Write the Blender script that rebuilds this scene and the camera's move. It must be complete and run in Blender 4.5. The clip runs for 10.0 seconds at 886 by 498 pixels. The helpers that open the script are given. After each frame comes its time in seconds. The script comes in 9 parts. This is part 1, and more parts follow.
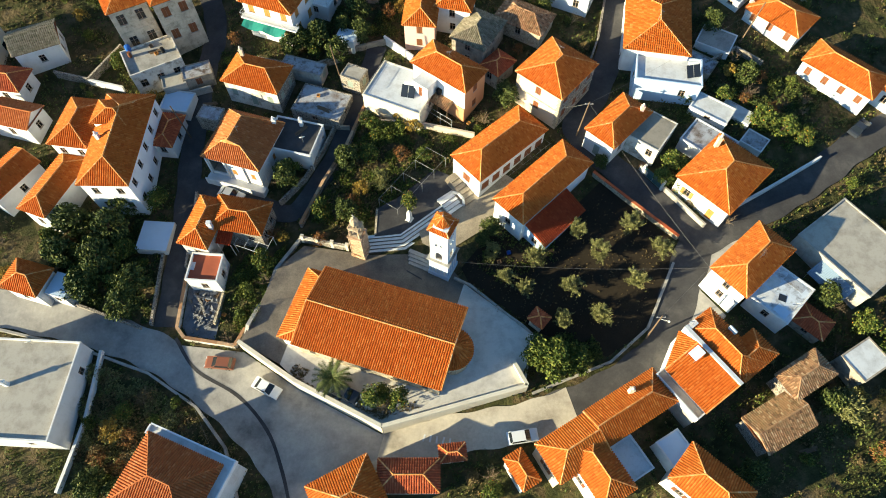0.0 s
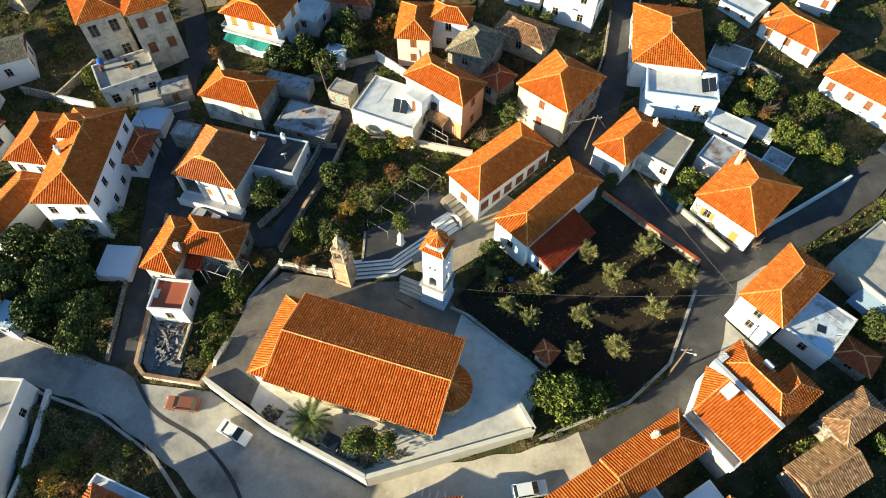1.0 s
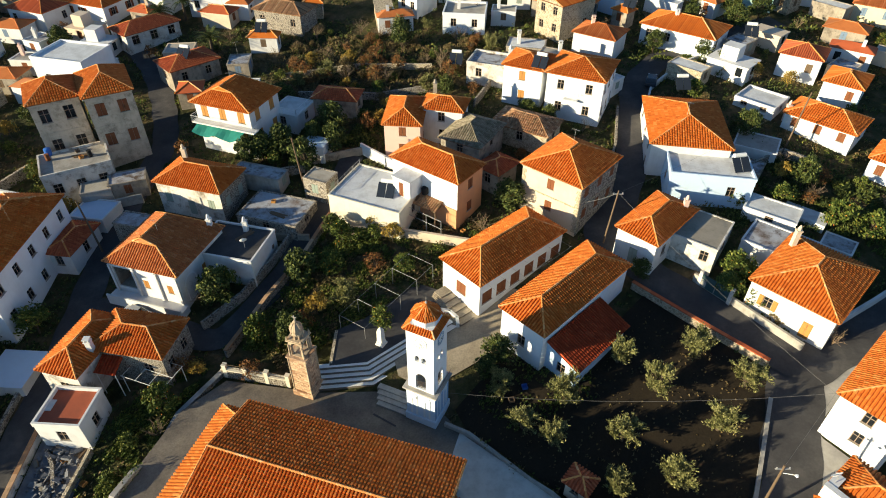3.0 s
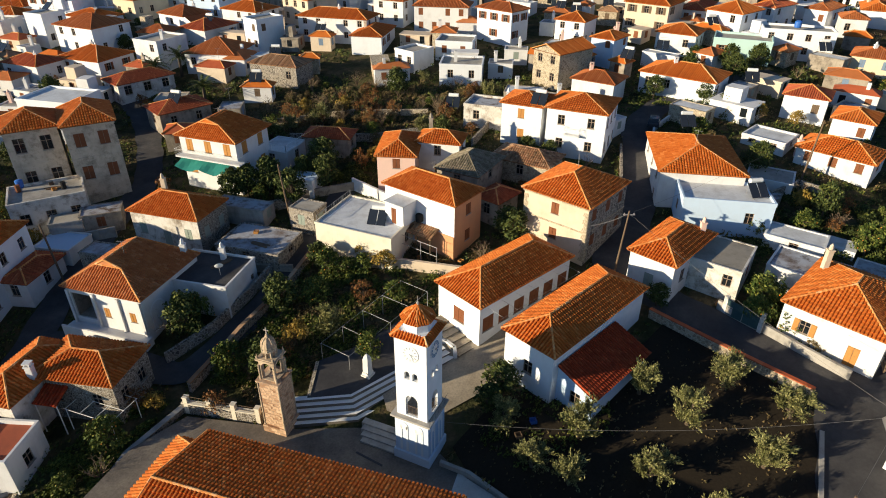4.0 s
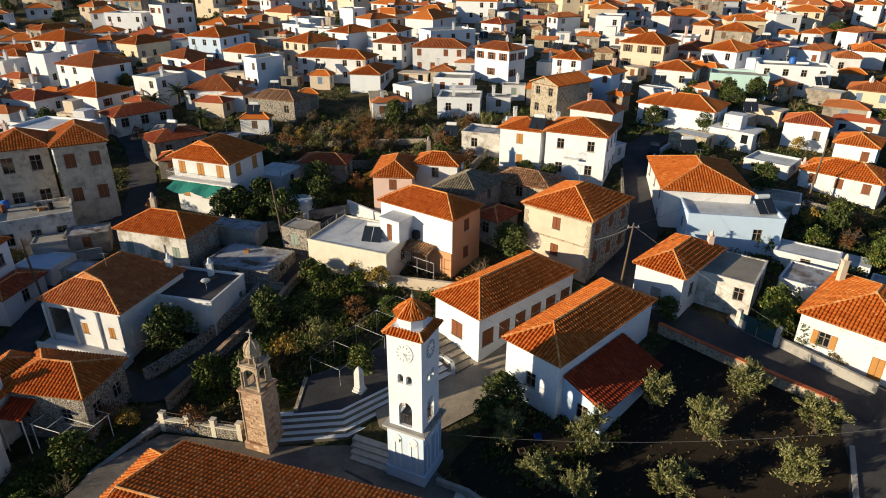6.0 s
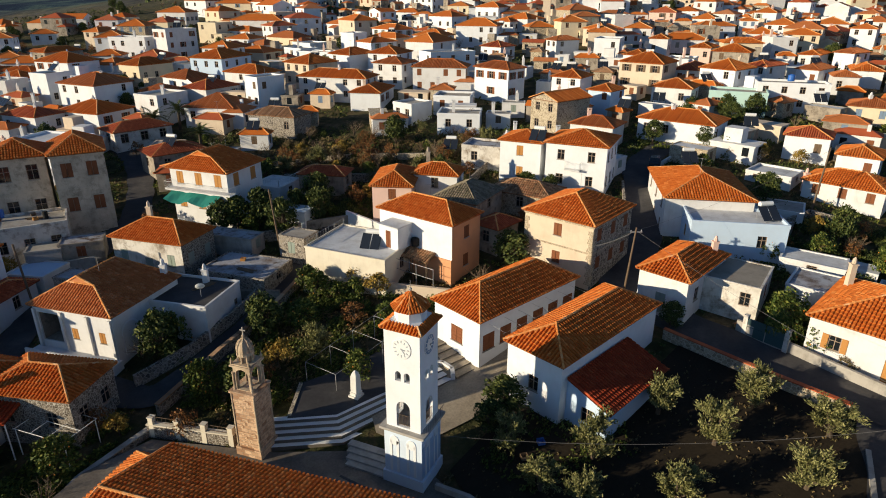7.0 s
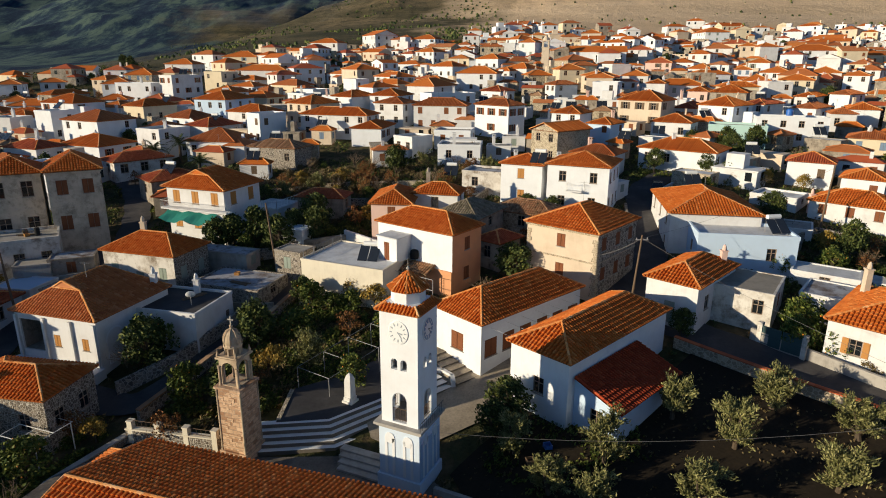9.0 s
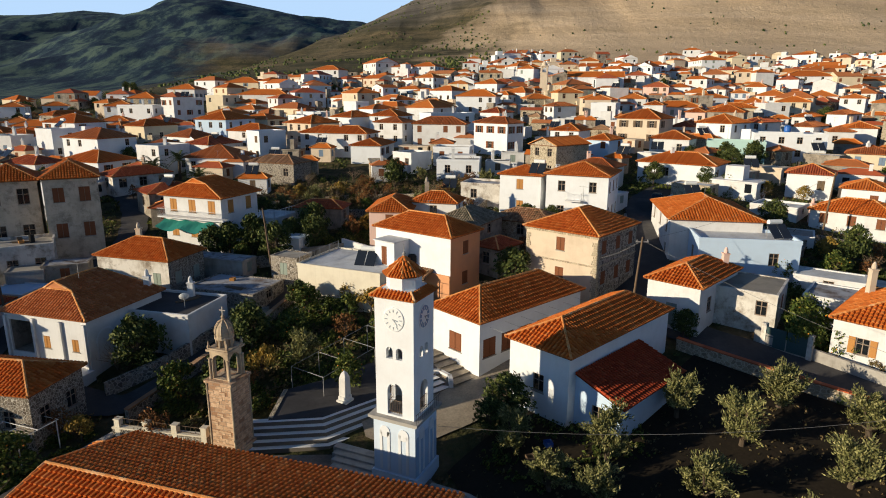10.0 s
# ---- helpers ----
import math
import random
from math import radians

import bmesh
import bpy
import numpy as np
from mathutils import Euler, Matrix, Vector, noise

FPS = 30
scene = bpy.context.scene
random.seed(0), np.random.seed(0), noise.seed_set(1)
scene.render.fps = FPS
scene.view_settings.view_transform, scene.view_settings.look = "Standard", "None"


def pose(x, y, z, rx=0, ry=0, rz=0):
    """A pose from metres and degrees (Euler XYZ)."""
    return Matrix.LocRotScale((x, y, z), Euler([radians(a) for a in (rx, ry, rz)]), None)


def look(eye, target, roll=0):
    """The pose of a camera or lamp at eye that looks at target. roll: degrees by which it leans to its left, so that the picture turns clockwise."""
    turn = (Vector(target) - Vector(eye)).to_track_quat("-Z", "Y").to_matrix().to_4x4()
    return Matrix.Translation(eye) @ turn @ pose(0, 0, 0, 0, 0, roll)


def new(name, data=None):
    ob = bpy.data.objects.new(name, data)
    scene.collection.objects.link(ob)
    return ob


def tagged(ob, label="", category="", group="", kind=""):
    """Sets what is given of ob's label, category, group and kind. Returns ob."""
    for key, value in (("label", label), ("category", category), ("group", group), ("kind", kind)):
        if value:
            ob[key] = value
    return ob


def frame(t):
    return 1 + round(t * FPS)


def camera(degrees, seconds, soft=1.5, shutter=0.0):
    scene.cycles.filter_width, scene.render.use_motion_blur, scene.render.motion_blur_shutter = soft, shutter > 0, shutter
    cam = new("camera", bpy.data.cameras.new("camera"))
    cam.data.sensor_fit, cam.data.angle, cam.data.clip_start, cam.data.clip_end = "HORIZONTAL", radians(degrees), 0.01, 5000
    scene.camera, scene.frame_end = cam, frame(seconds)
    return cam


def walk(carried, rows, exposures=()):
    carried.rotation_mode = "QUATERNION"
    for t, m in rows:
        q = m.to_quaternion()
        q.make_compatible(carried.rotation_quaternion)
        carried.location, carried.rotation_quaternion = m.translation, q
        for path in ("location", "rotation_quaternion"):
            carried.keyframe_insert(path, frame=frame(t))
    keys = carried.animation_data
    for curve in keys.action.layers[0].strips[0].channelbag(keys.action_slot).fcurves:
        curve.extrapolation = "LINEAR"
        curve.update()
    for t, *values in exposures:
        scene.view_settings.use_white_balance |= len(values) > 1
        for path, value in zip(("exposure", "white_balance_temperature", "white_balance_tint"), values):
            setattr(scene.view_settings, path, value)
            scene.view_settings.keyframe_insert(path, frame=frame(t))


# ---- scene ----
cam = camera(70.6, 10.0, soft=1.0)
METRES, EYE, TILT, LEAN, TURN = 57.0, 80.3, -62.0, 0.0, 0.0
ROWS = [
    (0.0, 0.0000, 0.0000, 0.0000, 0.00, 0.00, -0.00),
    (0.5, 0.0031, 0.0788, -0.0294, -0.14, 2.39, -0.07),
    (1.0, 0.0063, 0.1621, -0.0566, -0.22, 4.71, -0.08),
    (1.5, 0.0077, 0.2457, -0.0910, -0.31, 7.56, -0.06),
    (2.0, 0.0095, 0.3287, -0.1262, -0.35, 10.32, 0.02),
    (2.1, 0.0105, 0.3469, -0.1328, -0.35, 10.88, 0.05),
    (2.2, 0.0114, 0.3635, -0.1387, -0.36, 12.07, 0.08),
    (2.3, 0.0123, 0.3784, -0.1441, -0.36, 13.94, 0.10),
    (2.4, 0.0132, 0.3949, -0.1500, -0.37, 15.84, 0.13),
    (2.5, 0.0141, 0.4115, -0.1560, -0.37, 17.76, 0.16),
    (2.6, 0.0147, 0.4278, -0.1636, -0.38, 19.64, 0.17),
    (2.7, 0.0153, 0.4441, -0.1713, -0.38, 20.43, 0.19),
    (3.8, 0.0222, 0.6315, -0.2590, -0.46, 29.83, 0.34),
    (3.9, 0.0228, 0.6486, -0.2670, -0.47, 30.97, 0.35),
    (4.0, 0.0231, 0.6559, -0.2704, -0.47, 31.34, 0.36),
    (4.5, 0.0234, 0.6778, -0.2805, -0.49, 32.72, 0.38),
    (5.0, 0.0242, 0.6996, -0.2914, -0.50, 34.11, 0.39),
    (5.5, 0.0255, 0.7208, -0.3028, -0.51, 35.53, 0.43),
    (7.0, 0.0284, 0.7848, -0.3365, -0.47, 39.78, 0.43),
    (7.5, 0.0284, 0.8064, -0.3475, -0.46, 41.19, 0.38),
    (8.0, 0.0289, 0.8274, -0.3583, -0.45, 42.57, 0.35),
    (8.5, 0.0293, 0.8483, -0.3691, -0.46, 43.99, 0.32),
    (9.0, 0.0302, 0.8696, -0.3800, -0.47, 45.37, 0.32),
    (9.5, 0.0319, 0.8914, -0.3912, -0.47, 46.76, 0.30),
    (10.0, 0.0339, 0.9129, -0.4027, -0.48, 48.18, 0.30),
]
walk(cam, [(t, pose(0, 0, EYE, TILT, LEAN, TURN) @ pose(METRES * x, METRES * y, METRES * z, 90 + pitch, roll, yaw)) for t, x, y, z, yaw, pitch, roll in ROWS], exposures=((0.0, 1.68, 6850, -6), (1.0, 1.66, 6850, -6), (2.5, 1.34, 6950, -4), (4.0, 0.74, 6700, 5), (5.0, 0.60, 6700, 5), (7.5, 0.34, 6600, 6), (10.0, 0.26, 6550, 6)))

# ---- light and sky ----
# the sun stands low in the west-south-west
SUN_TO = Vector((-0.9050, -0.3660, 0.220)).normalized()
elev = math.asin(SUN_TO.z)
world = bpy.data.worlds.new("sky")
scene.world = world
world.use_nodes = True
wn = world.node_tree.nodes
sky = wn.new("ShaderNodeTexSky")
sky.sky_type = "NISHITA"
sky.sun_disc = False
sky.sun_elevation = elev
sky.sun_rotation = math.atan2(SUN_TO.x, SUN_TO.y)
sky.altitude = 100
sky.air_density = 0.7
sky.dust_density = 0.1
sky.ozone_density = 3.5
wn["Background"].inputs["Strength"].default_value = 0.092
world.node_tree.links.new(sky.outputs["Color"], wn["Background"].inputs["Color"])
sun_data = bpy.data.lights.new("sun", "SUN")
sun_data.energy = 4.8
sun_data.angle = radians(0.6)
sun_data.color = (1.0, 0.845, 0.63)
sun = new("sun", sun_data)
sun.matrix_world = look((0, 0, 0), -SUN_TO)


# ---- the lie of the land ----
GY = (-80, 0, 18, 38, 50, 65, 80, 95, 110, 140, 180, 230, 320, 420)
GZ = (-9, -4.5, -2.6, 0, 1.2, 3.4, 5.6, 7.5, 9, 12.2, 15.5, 21.5, 33.5, 47)


def slope_profile(y):
    """Height of the hillside along its fall line."""
    y = min(max(y, GY[0]), GY[-1] - 0.001)
    i = max(k for k in range(len(GY) - 1) if GY[k] <= y)

    def grade(k):
        lo, hi = max(k - 1, 0), min(k + 1, len(GY) - 1)
        return (GZ[hi] - GZ[lo]) / (GY[hi] - GY[lo])
    h = GY[i + 1] - GY[i]
    t = (y - GY[i]) / h
    return ((2 * t**3 - 3 * t * t + 1) * GZ[i] + (t**3 - 2 * t * t + t) * h * grade(i)
            + (3 * t * t - 2 * t**3) * GZ[i + 1] + (t**3 - t * t) * h * grade(i + 1))


def smooth(a, b, v):
    t = min(max((v - a) / (b - a), 0.0), 1.0)
    return t * t * (3 - 2 * t)


YARD = ((-27.2, 28.6), (-19.0, 23.2), (-7.7, 17.6), (10.6, 22.7), (12.4, 29.5), (3.6, 36.6), (-0.5, 42.0), (-10.5, 41.8), (-20.0, 43.5), (-23.5, 40.0))


def inside(poly, x, y):
    hit = False
    for (ax, ay), (bx, by) in zip(poly, poly[1:] + poly[:1]):
        if (ay > y) != (by > y) and x < (bx - ax) * (y - ay) / (by - ay) + ax:
            hit = not hit
    return hit


def gap(poly, x, y):
    best = 1e9
    for (ax, ay), (bx, by) in zip(poly, poly[1:] + poly[:1]):
        dx, dy = bx - ax, by - ay
        t = min(max(((x - ax) * dx + (y - ay) * dy) / (dx * dx + dy * dy), 0), 1)
        best = min(best, math.hypot(ax + t * dx - x, ay + t * dy - y))
    return best


CREST_X = (-3600, -2400, -1520, -1400, -1163, -992, -733, -610, -418, -262, 0, 3600)
CREST_Z = (260, 280, 294, 282, 306, 276, 340, 318, 274, 258, 225, 215)
HILL_X = (-600, -400, -343, -250, -122, -20, 100, 320, 3600)
HILL_Z = (10, 26, 40, 62, 98, 146, 215, 280, 310)


def hills(x, y):
    """The bare hill to the right, the scrub shoulder and the wooded range to the left."""
    out = 0.0
    if y > 340:
        t = smooth(390, 1010, y)
        top = np.interp(x + 0.02 * (y - 1000), HILL_X, HILL_Z) - 30
        n = noise.fractal(Vector((x * 0.006, y * 0.006, 1.7)), 1.0, 2.1, 6)
        gully = noise.ridged_multi_fractal(Vector((x * 0.004 + 3, y * 0.0016, 4.2)), 0.9, 2.1, 5, 1.0, 2.0)
        out = t * top + n * 9 * smooth(360, 700, y) * (1 - 0.5 * t) + (gully - 1.2) * 16 * smooth(0, 0.4, t) * (1 - 0.6 * t)
        out -= smooth(-380, -700, x) * 60 * t
    if y > 700:
        t = smooth(760, 2400, y + 0.12 * (x + 900))
        crest = np.interp(x, CREST_X, CREST_Z) - 47
        w = noise.fractal(Vector((x * 0.002, y * 0.002, 8.3)), 1.0, 2.0, 5)
        spur = noise.ridged_multi_fractal(Vector((x * 0.0021 + 0.3 * w, y * 0.0011, 6.1)), 0.85, 2.1, 6, 1.0, 2.0)
        fine = noise.fractal(Vector((x * 0.011, y * 0.011, 2.3)), 1.0, 2.0, 4)
        out = max(out, t * crest + (spur - 1.3) * 50 * 4 * t * (1.0 - t) + fine * 17 * smooth(0.05, 0.3, t) * (1 - 0.7 * t))
    valley = smooth(-30, -300, x) * smooth(150, 420, y) * (1 - smooth(900, 1500, y)) * 26
    return out - valley


def ground_at(x, y):
    z = slope_profile(y) + 0.045 * min(max(x, -45), 45)
    if -32 < x < 18 and 14 < y < 48:
        if inside(YARD, x, y):
            z = 0.0
        else:
            z = z * smooth(0.1, 1.6, gap(YARD, x, y)) if z > 0 else z
    if y > 150:
        z += hills(x, y)
    return z


def sheet_at(x, y):
    """Height of the bare ground sheet, which dips under the churchyard paving."""
    if -32 < x < 18 and 14 < y < 48 and inside(YARD, x, y):
        z = slope_profile(y) + 0.045 * x
        k = smooth(0.6, 2.2, gap(YARD, x, y))
        return min(z, -0.05) * (1 - k) - 0.02 * k
    return ground_at(x, y)


# ---- materials ----
def mat(name, base, rough=0.8, metal=0.0):
    m = bpy.data.materials.new(name)
    m.use_nodes = True
    b = m.node_tree.nodes["Principled BSDF"]
    b.inputs["Base Color"].default_value = (*base, 1)
    b.inputs["Roughness"].default_value = rough
    b.inputs["Metallic"].default_value = metal
    if rough >= 0.6:
        b.inputs["Specular IOR Level"].default_value = 0.12
    return m


def node(m, kind, **values):
    n = m.node_tree.nodes.new(kind)
    for k, v in values.items():
        n.inputs[k].default_value = v
    return n


def wire(m, a, b):
    m.node_tree.links.new(a, b)


def coords(m, scale=1.0):
    t = node(m, "ShaderNodeTexCoord")
    p = node(m, "ShaderNodeMapping")
    p.inputs["Scale"].default_value = (scale, scale, scale)
    wire(m, t.outputs["Object"], p.inputs["Vector"])
    return p.outputs["Vector"]


def world_coords(m):
    return node(m, "ShaderNodeNewGeometry").outputs["Position"]


def ramp(m, fac, stops):
    r = node(m, "ShaderNodeValToRGB")
    e = r.color_ramp.elements
    while len(e) < len(stops):
        e.new(0.5)
    for k, (p, c) in zip(e, stops):
        k.position, k.color = p, (*c, 1)
    wire(m, fac, r.inputs["Fac"])
    return r.outputs["Color"]


def mixed(m, fac, a, b, mode="MIX"):
    x = node(m, "ShaderNodeMix")
    x.data_type, x.blend_type = "RGBA", mode
    for sock, val in ((x.inputs[0], fac), (x.inputs[6], a), (x.inputs[7], b)):
        if hasattr(val, "is_linked"):
            wire(m, val, sock)
        elif isinstance(val, tuple):
            sock.default_value = (*val, 1)
        else:
            sock.default_value = val
    return x.outputs[2]


def noisy(m, vec, scale, detail=5.0, rough=0.6):
    n = node(m, "ShaderNodeTexNoise", Scale=scale, Detail=detail, Roughness=rough)
    wire(m, vec, n.inputs["Vector"])
    return n.outputs["Fac"]


def bumped(m, height, strength=0.3, distance=0.02):
    b = node(m, "ShaderNodeBump", Strength=strength, Distance=distance)
    wire(m, height, b.inputs["Height"])
    wire(m, b.outputs["Normal"], m.node_tree.nodes["Principled BSDF"].inputs["Normal"])


def paint(m, color):
    wire(m, color, m.node_tree.nodes["Principled BSDF"].inputs["Base Color"])


def plaster(name, base, stain, amount=0.5, flake=None):
    """Limewashed or painted render with streaks, patches and a hand-laid surface; flake: what shows where it has fallen off."""
    m = mat(name, base, 0.85)
    v = world_coords(m)
    big = noisy(m, v, 0.55, 6, 0.65)
    st = node(m, "ShaderNodeMapping")
    st.inputs["Scale"].default_value = (2.2, 2.2, 0.25)
    wire(m, v, st.inputs["Vector"])
    streak = noisy(m, st.outputs["Vector"], 1.6, 6, 0.7)
    f1 = ramp(m, big, ((0.45, (0, 0, 0)), (0.75, (1, 1, 1))))
    f2 = ramp(m, streak, ((0.52, (0, 0, 0)), (0.78, (1, 1, 1))))
    both = mixed(m, 0.5, f1, f2, "ADD")
    amt = node(m, "ShaderNodeMath")
    amt.operation = "MULTIPLY"
    wire(m, both, amt.inputs[0])
    amt.inputs[1].default_value = amount
    col = mixed(m, amt.outputs[0], base, stain)
    if flake:
        bare = ramp(m, noisy(m, v, 0.85, 9, 0.66), ((0.50, (0, 0, 0)), (0.66, (1, 1, 1))))
        rough = ramp(m, noisy(m, v, 5.0, 6, 0.7), ((0.3, (0.5, 0.5, 0.5)), (0.7, (1.25, 1.25, 1.25))))
        col = mixed(m, bare, col, mixed(m, 1.0, rough, flake, "MULTIPLY"))
    paint(m, col)
    bumped(m, noisy(m, v, 7.0, 8, 0.7), 0.35, 0.03)
    return m


WHITE = plaster("whitewash", (0.67, 0.665, 0.66), (0.42, 0.39, 0.36), 0.45)
BRIGHT = plaster("bright_whitewash", (0.72, 0.735, 0.755), (0.52, 0.51, 0.50), 0.35)
CREAM = plaster("cream_render", (0.62, 0.51, 0.39), (0.42, 0.33, 0.24), 0.5)
PINK = plaster("pink_render", (0.72, 0.50, 0.42), (0.55, 0.40, 0.33), 0.35)
ORANGE = plaster("orange_render", (0.62, 0.30, 0.15), (0.40, 0.22, 0.14), 0.45)
BLUE = plaster("pale_blue_render", (0.50, 0.62, 0.76), (0.42, 0.48, 0.55), 0.3)
GREY = plaster("weathered_grey_render", (0.36, 0.31, 0.25), (0.16, 0.135, 0.11), 0.9, (0.17, 0.14, 0.11))
TANWALL = plaster("peeling_tan_render", (0.56, 0.48, 0.38), (0.30, 0.25, 0.19), 0.8, (0.31, 0.26, 0.20))
OCHRE = plaster("pale_yellow_render", (0.66, 0.56, 0.40), (0.48, 0.40, 0.28), 0.4)
TIN = plaster("patched_tin_sheet", (0.40, 0.42, 0.46), (0.17, 0.12, 0.09), 0.9, (0.12, 0.085, 0.065))
TEALWALL = plaster("pale_green_render", (0.42, 0.60, 0.56), (0.34, 0.42, 0.40), 0.4)
CONCRETE = plaster("bare_concrete", (0.38, 0.355, 0.32), (0.18, 0.165, 0.145), 0.9)
SLABGREY = plaster("flat_roof_screed", (0.42, 0.385, 0.33), (0.22, 0.195, 0.16), 0.8)
ROOFWHITE = plaster("white_painted_roof", (0.62, 0.635, 0.65), (0.34, 0.33, 0.32), 0.7)
YARDPAVE = plaster("yard_concrete", (0.60, 0.57, 0.52), (0.36, 0.33, 0.29), 0.8)
ROOFPATCHED = plaster("patched_blue_white_roof", (0.60, 0.66, 0.74), (0.36, 0.38, 0.42), 0.9, (0.30, 0.31, 0.34))
REDDECK = plaster("red_terrace_screed", (0.36, 0.10, 0.055), (0.20, 0.075, 0.05), 0.6)
# blue tint stands for the church's shade on the tower base
BASEBLUE = plaster("shade_blue_limewash", (0.58, 0.67, 0.78), (0.44, 0.50, 0.58), 0.4)
CREAMPALE = plaster("pale_cream_render", (0.68, 0.62, 0.50), (0.46, 0.40, 0.31), 0.55)
PEELING = plaster("peeling_whitewash", (0.64, 0.61, 0.56), (0.33, 0.28, 0.22), 0.8, (0.30, 0.25, 0.20))
OLDSCREED = plaster("weathered_brown_screed", (0.30, 0.27, 0.225), (0.17, 0.15, 0.12), 0.8)
DEBRIS = plaster("grey_blue_rubble_floor", (0.18, 0.185, 0.20), (0.08, 0.075, 0.07), 1.0)
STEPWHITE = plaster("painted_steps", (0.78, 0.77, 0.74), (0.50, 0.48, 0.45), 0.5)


def masonry(name, light, dark, mortar, scale):
    """Rubble stones of uneven size with recessed mortar."""
    m = mat(name, light, 0.9)
    v = coords(m)
    warp = node(m, "ShaderNodeTexNoise", Scale=1.4, Detail=2.0)
    wire(m, v, warp.inputs["Vector"])
    add = node(m, "ShaderNodeVectorMath")
    add.operation = "MULTIPLY_ADD"
    wire(m, warp.outputs["Color"], add.inputs[0])
    add.inputs[1].default_value = (0.25, 0.25, 0.25)
    wire(m, v, add.inputs[2])
    edge = node(m, "ShaderNodeTexVoronoi", Scale=scale)
    edge.feature = "DISTANCE_TO_EDGE"
    wire(m, add.outputs[0], edge.inputs["Vector"])
    cell = node(m, "ShaderNodeTexVoronoi", Scale=scale)
    wire(m, add.outputs[0], cell.inputs["Vector"])
    joint = ramp(m, edge.outputs["Distance"], ((0.02, (0, 0, 0)), (0.09, (1, 1, 1))))
    sep = node(m, "ShaderNodeSeparateColor")
    wire(m, cell.outputs["Color"], sep.inputs["Color"])
    stone = mixed(m, sep.outputs["Red"], dark, light)
    fine = noisy(m, v, 9.0, 7, 0.7)
    stone = mixed(m, 0.5, stone, ramp(m, fine, ((0.3, (0.45, 0.45, 0.45)), (0.75, (1, 1, 1)))), "MULTIPLY")
    paint(m, mixed(m, joint, mortar, stone))
    bumped(m, joint, 0.8, 0.05)
    return m


STONE = masonry("grey_rubble_stone", (0.36, 0.31, 0.25), (0.12, 0.10, 0.085), (0.44, 0.40, 0.35), 3.2)
RUBBLE = masonry("rubble_with_limed_joints", (0.30, 0.25, 0.20), (0.11, 0.09, 0.07), (0.50, 0.46, 0.40), 4.4)
PALESTONE = masonry("pale_rubble_stone", (0.55, 0.46, 0.33), (0.30, 0.24, 0.17), (0.58, 0.50, 0.38), 3.0)


def ashlar(name, a, b, mortar):
    """Squared blocks in courses, every block its own shade."""
    m = mat(name, a, 0.9)
    v = coords(m)
    sep = node(m, "ShaderNodeSeparateXYZ")
    wire(m, v, sep.inputs[0])
    add = node(m, "ShaderNodeMath")
    wire(m, sep.outputs["X"], add.inputs[0])
    wire(m, sep.outputs["Y"], add.inputs[1])
    com = node(m, "ShaderNodeCombineXYZ")
    wire(m, add.outputs[0], com.inputs["X"])
    wire(m, sep.outputs["Z"], com.inputs["Y"])
    br = node(m, "ShaderNodeTexBrick", Scale=1.0)
    br.inputs["Brick Width"].default_value = 0.56
    br.inputs["Row Height"].default_value = 0.31
    br.inputs["Mortar Size"].default_value = 0.018
    br.inputs["Color1"].default_value = (*a, 1)
    br.inputs["Color2"].default_value = (*b, 1)
    br.inputs["Mortar"].default_value = (*mortar, 1)
    wire(m, com.outputs[0], br.inputs["Vector"])
    fine = noisy(m, v, 6.0, 7, 0.7)
    paint(m, mixed(m, 0.7, br.outputs["Color"], ramp(m, fine, ((0.30, (0.5, 0.48, 0.45)), (0.52, (1, 1, 1)))), "MULTIPLY"))
    bumped(m, fine, 0.5, 0.04)
    return m


REDSTONE = ashlar("red_ashlar_stone", (0.64, 0.44, 0.29), (0.28, 0.15, 0.085), (0.30, 0.23, 0.17))
# dark brown that puts the shade on the step risers into their colour
STEPRISER = plaster("shade_dark_riser", (0.17, 0.15, 0.125), (0.10, 0.085, 0.07), 0.6)


def tile_material(name, a, b, c, waves=False, moss=0.0):
    """Fired clay: every tile a little different, soot and lichen in patches."""
    m = mat(name, a, 0.72)
    v = world_coords(m)
    geo = node(m, "ShaderNodeNewGeometry")
    rnd = ramp(m, geo.outputs["Random Per Island"], ((0.0, c), (0.35, a), (0.75, a), (1.0, b)))
    patch = ramp(m, noisy(m, v, 0.9, 6, 0.65), ((0.36, (0.66, 0.62, 0.58)), (0.58, (1, 1, 1))))
    col = mixed(m, 0.35, rnd, patch, "MULTIPLY")
    ob = node(m, "ShaderNodeObjectInfo")
    tint = ramp(m, ob.outputs["Random"], ((0.0, (0.74, 0.68, 0.66)), (0.5, (1, 1, 1)), (1.0, (0.95, 0.99, 1.0))))
    col = mixed(m, 0.6, col, tint, "MULTIPLY")
    if moss:
        col = mixed(m, ramp(m, noisy(m, v, 1.7, 7, 0.7), ((0.45, (0, 0, 0)), (0.65, (moss, moss, moss)))), col, (0.13, 0.12, 0.07))
    paint(m, col)
    bumped(m, noisy(m, v, 16.0, 6, 0.7), 0.3, 0.02)
    return m


